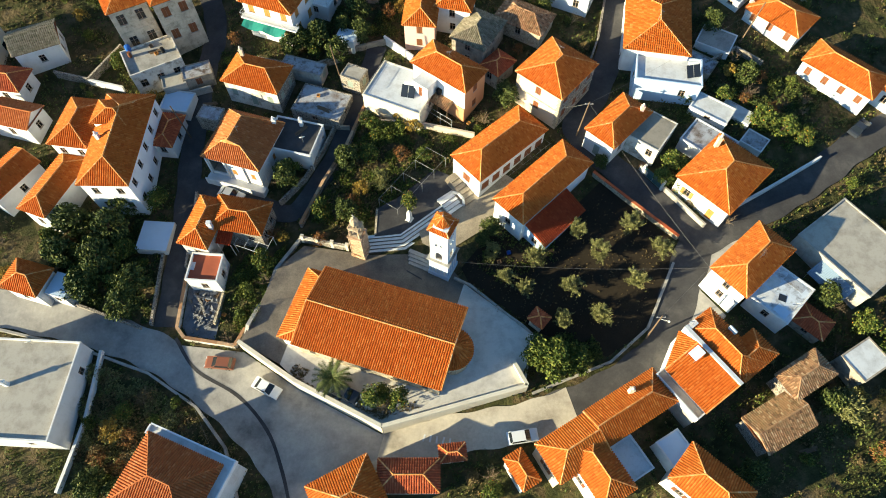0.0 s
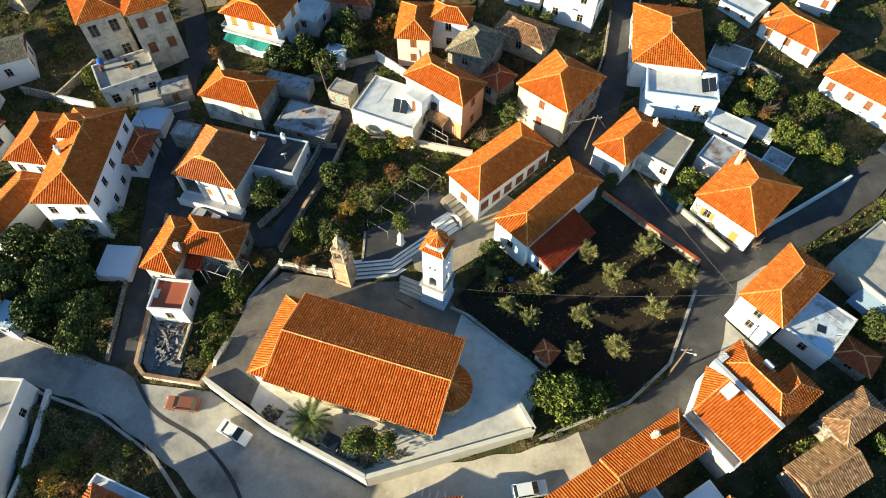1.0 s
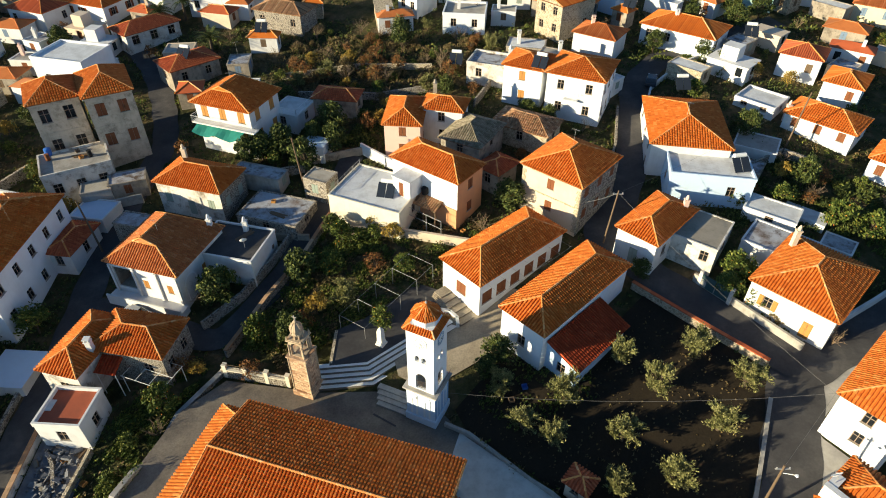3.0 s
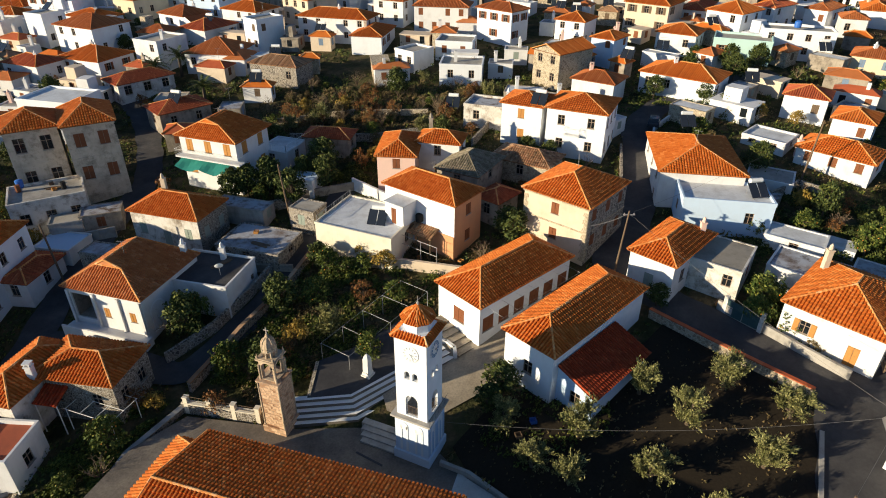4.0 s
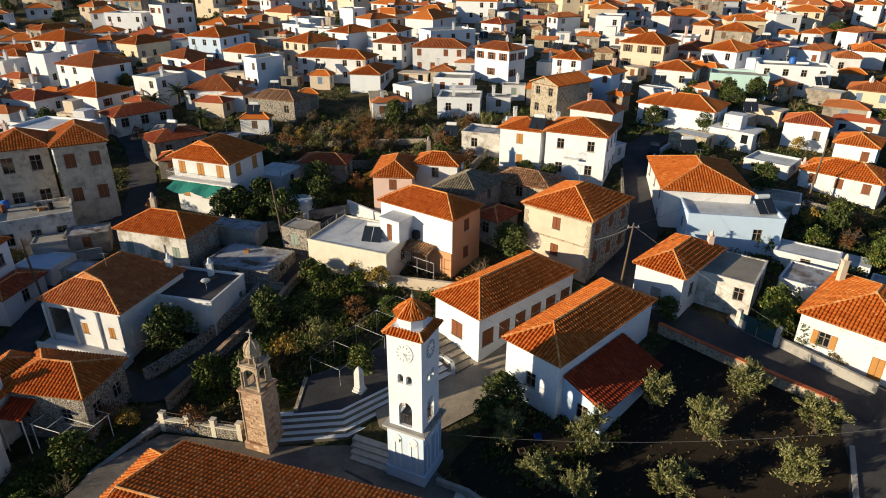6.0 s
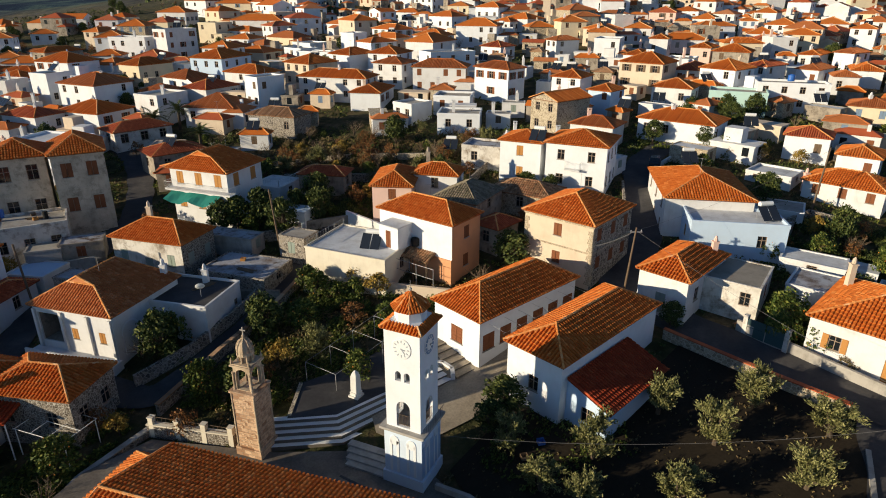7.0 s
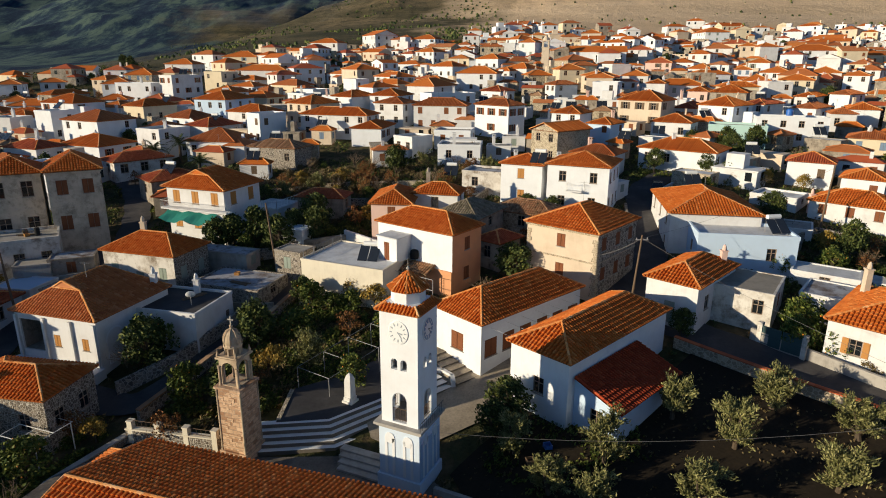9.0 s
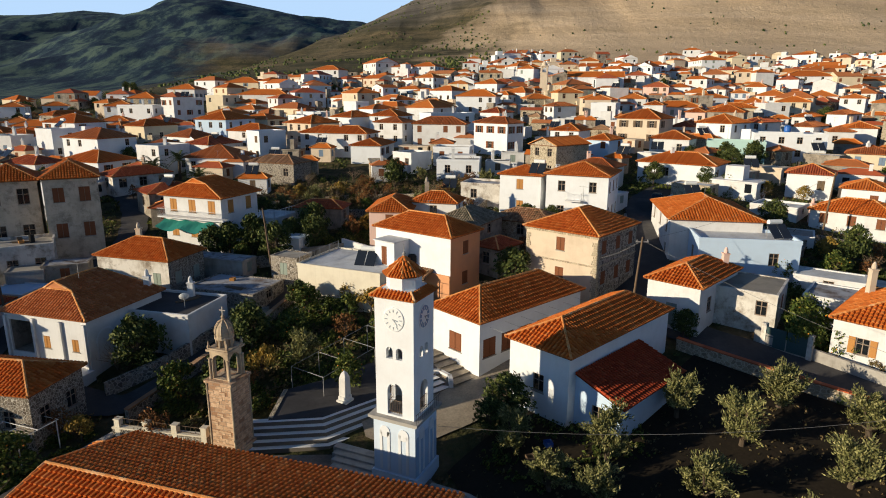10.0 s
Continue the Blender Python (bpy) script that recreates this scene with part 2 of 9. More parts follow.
TILE = tile_material("terracotta_tile", (0.57, 0.150, 0.026), (0.66, 0.23, 0.06), (0.46, 0.105, 0.017))
TILERED = tile_material("red_clay_tile", (0.46, 0.11, 0.045), (0.56, 0.165, 0.07), (0.34, 0.08, 0.035))
TILELEAN = tile_material("deep_red_pressed_tile", (0.38, 0.055, 0.018), (0.45, 0.085, 0.03), (0.30, 0.042, 0.015))
TILEPALE = tile_material("weathered_pale_tile", (0.48, 0.155, 0.05), (0.56, 0.225, 0.095), (0.38, 0.11, 0.035))
TILEOLD = tile_material("old_lichened_tile", (0.42, 0.225, 0.12), (0.60, 0.40, 0.25), (0.17, 0.085, 0.05), moss=0.5)
TILEGREY = tile_material("grey_lichened_tile", (0.30, 0.25, 0.18), (0.40, 0.34, 0.25), (0.17, 0.14, 0.10), moss=0.9)
CAPTILE = tile_material("ridge_tile", (0.72, 0.31, 0.10), (0.78, 0.45, 0.22), (0.62, 0.22, 0.06))


def timber(name, base, dark):
    m = mat(name, base, 0.7)
    v = coords(m)
    g = node(m, "ShaderNodeMapping")
    g.inputs["Scale"].default_value = (14, 14, 1.2)
    wire(m, v, g.inputs["Vector"])
    paint(m, mixed(m, noisy(m, g.outputs["Vector"], 2.0, 5, 0.6), dark, base))
    return m


BROWN = timber("brown_painted_wood", (0.26, 0.10, 0.045), (0.14, 0.05, 0.025))
OAK = timber("varnished_wood", (0.52, 0.26, 0.08), (0.35, 0.16, 0.05))
GREENWOOD = timber("grey_green_painted_wood", (0.33, 0.38, 0.33), (0.20, 0.24, 0.21))
BLUEWOOD = timber("blue_painted_wood", (0.22, 0.30, 0.40), (0.13, 0.18, 0.26))
GREYWOOD = timber("weathered_pole_wood", (0.19, 0.13, 0.085), (0.10, 0.07, 0.045))
FRAME = mat("painted_window_frame", (0.26, 0.19, 0.14), 0.5)
GLASS = mat("dark_window_glass", (0.012, 0.015, 0.018), 0.08)
GLASS.node_tree.nodes["Principled BSDF"].inputs["Specular IOR Level"].default_value = 0.6
IRON = mat("dark_iron", (0.05, 0.05, 0.055), 0.5, 0.6)
STEEL = mat("galvanised_steel", (0.33, 0.33, 0.33), 0.6, 0.35)
ALUWHITE = mat("white_enamel", (0.75, 0.75, 0.73), 0.35)
PANEL = mat("solar_collector_glass", (0.02, 0.025, 0.035), 0.1)
TEAL = mat("teal_canvas", (0.03, 0.20, 0.17), 0.8)
TEALDARK = mat("dark_teal_sheet_metal", (0.03, 0.07, 0.075), 0.5)
RUBBER = mat("tyre_rubber", (0.02, 0.02, 0.02), 0.8)
CARWHITE = mat("white_car_paint", (0.72, 0.73, 0.74), 0.25)
CARRED = mat("faded_red_car_paint", (0.24, 0.085, 0.045), 0.4)
CARDARK = mat("dark_car_paint", (0.03, 0.035, 0.045), 0.25)
CARSILVER = mat("silver_car_paint", (0.55, 0.56, 0.57), 0.3, 0.4)
BLUEPLASTIC = mat("blue_plastic", (0.03, 0.13, 0.45), 0.4)
MARBLE = plaster("grey_white_marble", (0.66, 0.65, 0.62), (0.45, 0.44, 0.42), 0.5)
BLUEPANEL = plaster("blue_grey_painted_panel", (0.36, 0.46, 0.60), (0.30, 0.36, 0.44), 0.5)


def earth(name, stops, scale=0.5, rough=0.95, bump=0.5, grit=0.6):
    m = mat(name, stops[0][1], rough)
    v = world_coords(m)
    big = noisy(m, v, scale, 9, 0.65)
    fine = noisy(m, v, scale * 14, 6, 0.7)
    col = ramp(m, big, stops)
    col = mixed(m, grit, col, ramp(m, fine, ((0.3, (0.45, 0.45, 0.45)), (0.7, (1.15, 1.15, 1.15)))), "MULTIPLY")
    paint(m, col)
    bumped(m, fine, bump, 0.12)
    return m


FIELD = earth("dark_ploughed_soil", ((0.30, (0.026, 0.020, 0.014)), (0.55, (0.031, 0.024, 0.016)), (0.8, (0.042, 0.032, 0.021))), 0.3, bump=0.18)
CABLE = mat("weathered_cable", (0.16, 0.155, 0.15), 0.6)
ASPHALT = earth("worn_asphalt", ((0.30, (0.046, 0.044, 0.046)), (0.55, (0.074, 0.071, 0.072)), (0.8, (0.14, 0.13, 0.12))), 0.25, 0.9, 0.1, 0.3)
DRAIN = earth("wet_dark_concrete", ((0.30, (0.035, 0.034, 0.036)), (0.55, (0.06, 0.058, 0.06)), (0.8, (0.10, 0.095, 0.095))), 0.5, 0.9, 0.1, 0.3)
TANPAVE = earth("tan_worn_paving", ((0.30, (0.24, 0.20, 0.15)), (0.5, (0.34, 0.285, 0.215)), (0.75, (0.44, 0.375, 0.285))), 0.4, 0.9, 0.15)
# darker copy of the tan paving, with the lane's shade in its colour
LANEPAVE = earth("shade_darkened_worn_paving", ((0.30, (0.12, 0.105, 0.09)), (0.5, (0.18, 0.155, 0.13)), (0.75, (0.26, 0.225, 0.18))), 0.4, 0.9, 0.15)
ROADMID = earth("grey_concrete_road", ((0.30, (0.15, 0.14, 0.135)), (0.43, (0.28, 0.265, 0.25)), (0.55, (0.36, 0.34, 0.315)), (0.75, (0.48, 0.45, 0.40))), 0.16, 0.9, 0.1, 0.3)
ROADPALE = earth("pale_concrete_road", ((0.30, (0.28, 0.245, 0.20)), (0.45, (0.46, 0.41, 0.34)), (0.58, (0.54, 0.485, 0.40)), (0.75, (0.64, 0.58, 0.48))), 0.18, 0.9, 0.1, 0.3)


def hillside():
    """Town soil passing into scrub, dry grass and far woods tinted blue for haze, each with its own ragged edge."""
    m = mat("hillside", (0.1, 0.08, 0.05), 0.95)
    v = world_coords(m)
    sep = node(m, "ShaderNodeSeparateXYZ")
    wire(m, v, sep.inputs[0])

    def calc(op, a, b):
        n = node(m, "ShaderNodeMath")
        n.operation = op
        for sock, val in ((n.inputs[0], a), (n.inputs[1], b)):
            if hasattr(val, "is_linked"):
                wire(m, val, sock)
            else:
                sock.default_value = val
        return n.outputs[0]
    edge = noisy(m, v, 0.012, 8, 0.65)
    spots = noisy(m, v, 0.09, 8, 0.75)
    grain = noisy(m, v, 0.9, 5, 0.7)
    strata = node(m, "ShaderNodeMapping")
    strata.inputs["Scale"].default_value = (0.006, 0.006, 0.11)
    wire(m, v, strata.inputs["Vector"])
    bands = noisy(m, strata.outputs["Vector"], 1.0, 7, 0.7)
    soil = ramp(m, noisy(m, v, 0.35, 9, 0.65), ((0.34, (0.030, 0.033, 0.014)), (0.47, (0.062, 0.062, 0.024)), (0.56, (0.10, 0.076, 0.038)), (0.72, (0.18, 0.135, 0.075))))
    grass = ramp(m, bands, ((0.36, (0.58, 0.42, 0.26)), (0.5, (0.67, 0.49, 0.31)), (0.66, (0.74, 0.56, 0.37))))
    rock = ramp(m, bands, ((0.38, (0.085, 0.075, 0.06)), (0.52, (0.15, 0.13, 0.105)), (0.66, (0.24, 0.20, 0.16))))
    scrub = ramp(m, bands, ((0.36, (0.06, 0.055, 0.028)), (0.52, (0.12, 0.098, 0.05)), (0.68, (0.21, 0.155, 0.085))))
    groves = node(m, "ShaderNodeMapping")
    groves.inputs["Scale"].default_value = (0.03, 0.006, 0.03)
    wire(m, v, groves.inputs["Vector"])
    # bluish stops put the distance haze into the woodland colour
    hazy_wood = ramp(m, noisy(m, groves.outputs["Vector"], 1.0, 9, 0.68), ((0.40, (0.010, 0.022, 0.048)), (0.49, (0.026, 0.052, 0.072)), (0.58, (0.095, 0.14, 0.115))))
    bush = ramp(m, spots, ((0.50, (0, 0, 0)), (0.57, (1, 1, 1))))
    scrub = mixed(m, calc("MULTIPLY", bush, 0.7), scrub, (0.05, 0.048, 0.026))
    wob = calc("MULTIPLY", calc("SUBTRACT", edge, 0.5), 1.0)
    slant = calc("DIVIDE", sep.outputs["X"], calc("MAXIMUM", sep.outputs["Y"], 50.0))
    col = mixed(m, ramp(m, calc("ADD", slant, calc("MULTIPLY", wob, 0.5)), ((0.0, (0, 0, 0)), (0.10, (1, 1, 1)))), scrub, grass)
    high = calc("ADD", calc("MULTIPLY", sep.outputs["Z"], 0.004), calc("MULTIPLY", wob, 0.6))
    stony = calc("MULTIPLY", ramp(m, high, ((0.28, (0, 0, 0)), (0.48, (1, 1, 1)))), ramp(m, calc("ADD", slant, calc("MULTIPLY", wob, 0.4)), ((0.10, (1, 1, 1)), (0.28, (0.15, 0.15, 0.15)))))
    col = mixed(m, stony, col, rock)
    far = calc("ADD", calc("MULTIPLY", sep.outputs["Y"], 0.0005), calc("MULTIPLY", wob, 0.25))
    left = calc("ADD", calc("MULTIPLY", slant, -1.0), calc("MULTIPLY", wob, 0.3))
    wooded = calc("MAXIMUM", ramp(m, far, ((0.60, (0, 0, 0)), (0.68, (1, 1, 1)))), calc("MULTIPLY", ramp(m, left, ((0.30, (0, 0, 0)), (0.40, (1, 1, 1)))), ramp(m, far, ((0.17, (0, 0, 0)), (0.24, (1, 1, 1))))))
    col = mixed(m, wooded, col, hazy_wood)
    town = calc("ADD", calc("MULTIPLY", sep.outputs["Y"], 0.002), calc("MULTIPLY", wob, 0.15))
    col = mixed(m, ramp(m, town, ((0.60, (0, 0, 0)), (0.69, (1, 1, 1)))), soil, col)
    col = mixed(m, 0.55, col, ramp(m, grain, ((0.3, (0.5, 0.5, 0.5)), (0.7, (1.1, 1.1, 1.1)))), "MULTIPLY")
    paint(m, col)
    bumped(m, mixed(m, 0.75, spots, edge), 1.0, 5.0)
    return m


HILLSIDE = hillside()


def leafy(name, a, b, c):
    m = mat(name, a, 0.6)
    geo = node(m, "ShaderNodeNewGeometry")
    paint(m, ramp(m, geo.outputs["Random Per Island"], ((0.0, a), (0.6, b), (1.0, c))))
    return m


LEAF = leafy("citrus_leaf", (0.036, 0.062, 0.014), (0.085, 0.11, 0.024), (0.20, 0.205, 0.045))
LEAFDARK = leafy("dark_evergreen_leaf", (0.028, 0.042, 0.014), (0.062, 0.082, 0.024), (0.15, 0.16, 0.042))
OLIVE = leafy("olive_leaf", (0.09, 0.095, 0.034), (0.18, 0.18, 0.066), (0.36, 0.33, 0.14))
YELLOW = leafy("yellowing_leaf", (0.24, 0.15, 0.03), (0.33, 0.22, 0.05), (0.15, 0.13, 0.03))
RUST = leafy("rust_brown_leaf", (0.14, 0.055, 0.02), (0.22, 0.10, 0.035), (0.10, 0.07, 0.025))
DRYWEED = leafy("dry_weed", (0.12, 0.085, 0.04), (0.20, 0.145, 0.07), (0.08, 0.08, 0.03))
PALMLEAF = leafy("palm_leaf", (0.03, 0.05, 0.012), (0.07, 0.095, 0.03), (0.16, 0.15, 0.06))
BARK = timber("tree_bark", (0.12, 0.09, 0.065), (0.06, 0.045, 0.03))
TWIG = timber("pale_bare_twig", (0.26, 0.19, 0.13), (0.16, 0.11, 0.07))
ORANGEFRUIT = mat("ripe_orange_fruit", (0.75, 0.25, 0.02), 0.5)


# ---- mesh helpers ----
class Shape:
    """Collects faces of one mesh."""

    def __init__(self):
        self.v, self.f, self.m = [], [], []

    def face(self, pts, mi=0):
        n = len(self.v)
        self.v.extend(tuple(p) for p in pts)
        self.f.append(tuple(range(n, n + len(pts))))
        self.m.append(mi)

    def grid(self, pts, faces, mi=0):
        n = len(self.v)
        self.v.extend(tuple(p) for p in pts)
        for f in faces:
            self.f.append(tuple(n + k for k in f))
            self.m.append(mi)

    def box(self, x0, x1, y0, y1, z0, z1, mi=0, m=None):
        p = [Vector((x, y, z)) for z in (z0, z1) for x, y in ((x0, y0), (x1, y0), (x1, y1), (x0, y1))]
        if m is not None:
            p = [m @ q for q in p]
        self.grid(p, ((0, 3, 2, 1), (4, 5, 6, 7), (0, 1, 5, 4), (1, 2, 6, 5), (2, 3, 7, 6), (3, 0, 4, 7)), mi)

    def tube(self, a, b, r0, r1=None, n=8, mi=0, caps=True):
        a, b = Vector(a), Vector(b)
        r1 = r0 if r1 is None else r1
        d = (b - a).normalized()
        s = d.orthogonal().normalized()
        t = d.cross(s)
        ring = [(math.cos(2 * math.pi * k / n), math.sin(2 * math.pi * k / n)) for k in range(n)]
        p = [a + (s * c + t * w) * r0 for c, w in ring] + [b + (s * c + t * w) * r1 for c, w in ring]
        f = [(k, (k + 1) % n, n + (k + 1) % n, n + k) for k in range(n)]
        if caps:
            f += [tuple(range(n - 1, -1, -1)), tuple(range(n, 2 * n))]
        self.grid(p, f, mi)

    def sweep(self, pts, r, n=4, mi=0):
        """One unbroken tube along a line."""
        pts = [Vector(p) for p in pts]
        p, f = [], []
        for k, c in enumerate(pts):
            d = (pts[min(k + 1, len(pts) - 1)] - pts[max(k - 1, 0)]).normalized()
            s = d.cross(Vector((0, 0, 1)))
            s = s.normalized() if s.length > 1e-4 else Vector((1, 0, 0))
            t = s.cross(d)
            for j in range(n):
                a = 2 * math.pi * j / n
                p.append(c + (s * math.cos(a) + t * math.sin(a)) * r)
        for k in range(len(pts) - 1):
            for j in range(n):
                f.append((k * n + j, k * n + (j + 1) % n, (k + 1) * n + (j + 1) % n, (k + 1) * n + j))
        self.grid(p, f, mi)

    def lathe(self, profile, n=12, mi=0, m=None, turn=0.0):
        p = []
        for r, z in profile:
            for k in range(n):
                q = Vector((r * math.cos(turn + 2 * math.pi * k / n), r * math.sin(turn + 2 * math.pi * k / n), z))
                p.append(m @ q if m is not None else q)
        f = [(i * n + k, i * n + (k + 1) % n, (i + 1) * n + (k + 1) % n, (i + 1) * n + k) for i in range(len(profile) - 1) for k in range(n)]
        f += [tuple(range(n - 1, -1, -1)), tuple(range((len(profile) - 1) * n, len(profile) * n))]
        self.grid(p, f, mi)

    def mesh(self, name, mats, smooth_faces=False):
        me = bpy.data.meshes.new(name)
        me.from_pydata(self.v, [], self.f)
        for k in mats:
            me.materials.append(k)
        if len(mats) > 1:
            me.polygons.foreach_set("material_index", self.m)
        if smooth_faces:
            me.polygons.foreach_set("use_smooth", [True] * len(self.f))
        me.update()
        return me


def put(name, me, parent=None, m=None, label=""):
    ob = new(name, me)
    if parent is not None:
        ob.parent = parent
    if m is not None:
        ob.matrix_basis = m
    if label:
        ob["label"] = label
    return ob


def thing(name, x, y, z, rot, label, category, group="", kind=""):
    e = new(name)
    e.empty_display_size = 0.3
    e.matrix_basis = pose(x, y, z, 0, 0, rot)
    return tagged(e, label, category, group, kind)


# ---- ground sheet ----
def spread(lo, hi, fine_lo, fine_hi, step, grow=1.16):
    a, s, v = [], step, fine_lo
    while v > lo:
        s *= grow
        v -= s
        a.append(max(v, lo))
    b = list(np.arange(fine_lo, fine_hi + 0.01, step))
    s, v, c = step, fine_hi, []
    while v < hi:
        s *= grow
        v += s
        c.append(min(v, hi))
    return a[::-1] + b + c


gx = spread(-3600, 3600, -66, 66, 1.0, 1.055)
gy = spread(-400, 4200, 6, 92, 1.0, 1.038)
gv = [(x, y, sheet_at(x, y) - 0.06) for y in gy for x in gx]
nx = len(gx)
gf = []
for j in range(len(gy) - 1):
    for i in range(nx - 1):
        gf.append((j * nx + i, j * nx + i + 1, (j + 1) * nx + i + 1, (j + 1) * nx + i))
gme = bpy.data.meshes.new("ground")
gme.from_pydata(gv, [], gf)
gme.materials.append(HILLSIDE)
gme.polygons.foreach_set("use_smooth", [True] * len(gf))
tagged(new("ground", gme), "dark garden soil rising to dry bare hills and haze-blue wooded mountains", "ground", kind="structure")


# open pale sky low over the mountains
SKYBACK = mat("hazy_sky", (0, 0, 0), 1.0)
SKYBACK.node_tree.nodes["Principled BSDF"].inputs["Emission Color"].default_value = (0.50, 0.70, 1.0, 1)
SKYBACK.node_tree.nodes["Principled BSDF"].inputs["Emission Strength"].default_value = 0.85
s = Shape()
for k in range(24):
    a, b = radians(30 + 5 * k), radians(35 + 5 * k)
    s.face(((4500 * math.cos(b), 4500 * math.sin(b), -150), (4500 * math.cos(a), 4500 * math.sin(a), -150), (4500 * math.cos(a), 4500 * math.sin(a), 1300), (4500 * math.cos(b), 4500 * math.sin(b), 1300)))
tagged(put("backdrop", s.mesh("backdrop", (SKYBACK,))), "pale blue evening sky low over the mountains", "sky", kind="structure")

PAVED, ROADS = [], []


def draped(name, poly, material, label, category, lift=0.05, step=1.0, kind="structure", flat=None):
    """A surface laid over the ground inside an outline."""
    xs, ys = [p[0] for p in poly], [p[1] for p in poly]
    bm = bmesh.new()
    bm.faces.new([bm.verts.new((x, y, 0)) for x, y in poly])
    for axis, vals in ((0, xs), (1, ys)):
        v = min(vals) + step
        while v < max(vals):
            co, no = ((v, 0, 0), (1, 0, 0)) if axis == 0 else ((0, v, 0), (0, 1, 0))
            bmesh.ops.bisect_plane(bm, geom=bm.verts[:] + bm.edges[:] + bm.faces[:], plane_co=co, plane_no=no)
            v += step
    bmesh.ops.triangulate(bm, faces=bm.faces[:])
    bmesh.ops.recalc_face_normals(bm, faces=bm.faces[:])
    for v in bm.verts:
        v.co.z = (ground_at(v.co.x, v.co.y) if flat is None else flat) + lift
    PAVED.append(poly)
    me = bpy.data.meshes.new(name)
    bm.to_mesh(me)
    bm.free()
    me.materials.append(material)
    return tagged(new(name, me), label, category, kind=kind)


def ribbon(name, pts, width, material, label, category="road", lift=0.04, kind="structure"):
    """A road laid over the ground along a line."""
    line = []
    ROADS.append((pts, width))
    P = [Vector(p) for p in pts]
    for k in range(len(P) - 1):
        a = P[k - 1] if k else P[k] * 2 - P[k + 1]
        d = P[k + 2] if k + 2 < len(P) else P[k + 1] * 2 - P[k]
        b, c = P[k], P[k + 1]
        n = max(2, int((c - b).length / 0.8))
        for i in range(n):
            t = i / n
            line.append(0.5 * ((2 * b) + (c - a) * t + (2 * a - 5 * b + 4 * c - d) * t * t + (3 * b - a - 3 * c + d) * t**3))
    line.append(P[-1])
    cols = 7
    v, f = [], []
    for k, p in enumerate(line):
        d = (line[min(k + 1, len(line) - 1)] - line[max(k - 1, 0)]).normalized()
        s = Vector((-d.y, d.x))
        for c in range(cols):
            q = p + s * width * (c / (cols - 1) - 0.5) * (1 + 0.06 * math.sin(k * 0.9 + c))
            v.append((q.x, q.y, max(ground_at(q.x, q.y), 0.25 * (ground_at(q.x, q.y) * 3 + ground_at(p.x, p.y))) + lift))
    for k in range(len(line) - 1):
        for c in range(cols - 1):
            f.append((k * cols + c, k * cols + c + 1, (k + 1) * cols + c + 1, (k + 1) * cols + c))
    me = bpy.data.meshes.new(name)
    me.from_pydata(v, [], [q[::-1] for q in f])
    me.materials.append(material)
    return tagged(new(name, me), label, category, kind=kind)


ribbon("road_west", ((-75, 37.5), (-63.2, 34.5), (-50.5, 31.7), (-40.3, 28.3), (-31.7, 23.2), (-25.7, 18.4), (-20.5, 12.8), (-16, 4), (-12, -10)), 5.2, ROADMID, "worn grey concrete village road")
draped("plaza", ((-38.1, 29.2), (-27.4, 27.9), (-19.0, 22.6), (-7.7, 16.8), (-9.0, 12.0), (-19.0, 9.0), (-25.9, 18.5), (-34.5, 24.6)), ROADMID, "pale concrete forecourt below the church wall", "pavement", 0.07, 0.6)
ribbon("road_south", ((-17, 10.5), (-7.6, 14.6), (1.2, 16.8), (10.7, 18.3), (17.0, 20.2)), 5.0, ROADPALE, "pale sunlit concrete road below the churchyard wall", lift=0.06)
ribbon("road_field", ((14.0, 19.2), (22.0, 22.3), (29.3, 27.6), (32.6, 35.1), (36.3, 43.0)), 5.0, ASPHALT, "grey concrete road curving round the olive field", lift=0.05)
ribbon("road_east", ((36.3, 42.6), (46.4, 47.7), (55.7, 53.2), (62.7, 58.3), (74, 64)), 4.6, ASPHALT, "worn dark asphalt lane between garden walls")
ribbon("road_north", ((36.5, 43.2), (30.4, 49.9), (23.6, 57.1), (20.6, 62.0), (24.3, 68.5), (27.2, 76.7), (29.3, 85.7), (31.5, 93), (37.6, 100.3), (47, 106), (60, 112)), 4.2, ASPHALT, "worn asphalt lane climbing past the school", lift=0.08)
ribbon("alley_west", ((-38.9, 31.6), (-38.7, 38.2), (-38.9, 49.0), (-39.4, 61.4), (-39.0, 73.9), (-38.6, 84.0), (-45.6, 101.2), (-56.0, 115.6)), 3.6, ASPHALT, "dark asphalt alley between stone houses")
ribbon("alley_middle", ((-38.8, 53.5), (-31.5, 52.0), (-23.0, 48.6), (-19.3, 53.1), (-16.4, 58.7), (-13.8, 66.6), (-11.9, 73.9), (-10.8, 78.0)), 3.0, ASPHALT, "narrow paved alley between garden walls", lift=0.09)
draped("church_lane", ((-23.6, 39.6), (-20.2, 43.2), (-10.6, 41.7), (-0.7, 41.9), (3.0, 37.2), (1.0, 31.0), (-15.0, 36.0), (-19.2, 34.4), (-21.6, 25.4), (-27.3, 28.5)), LANEPAVE, "worn paving behind the church, darkened brown-grey for shade", "pavement", 0.05, 3.0, flat=0.0)
ribbon("drain_channel", ((-37.3, 30.0), (-33.8, 25.6), (-27.5, 22.0), (-23.1, 17.5), (-20.6, 12.3), (-18.6, 6.0)), 0.45, DRAIN, "dark drainage channel across the forecourt", "drain", lift=0.095)
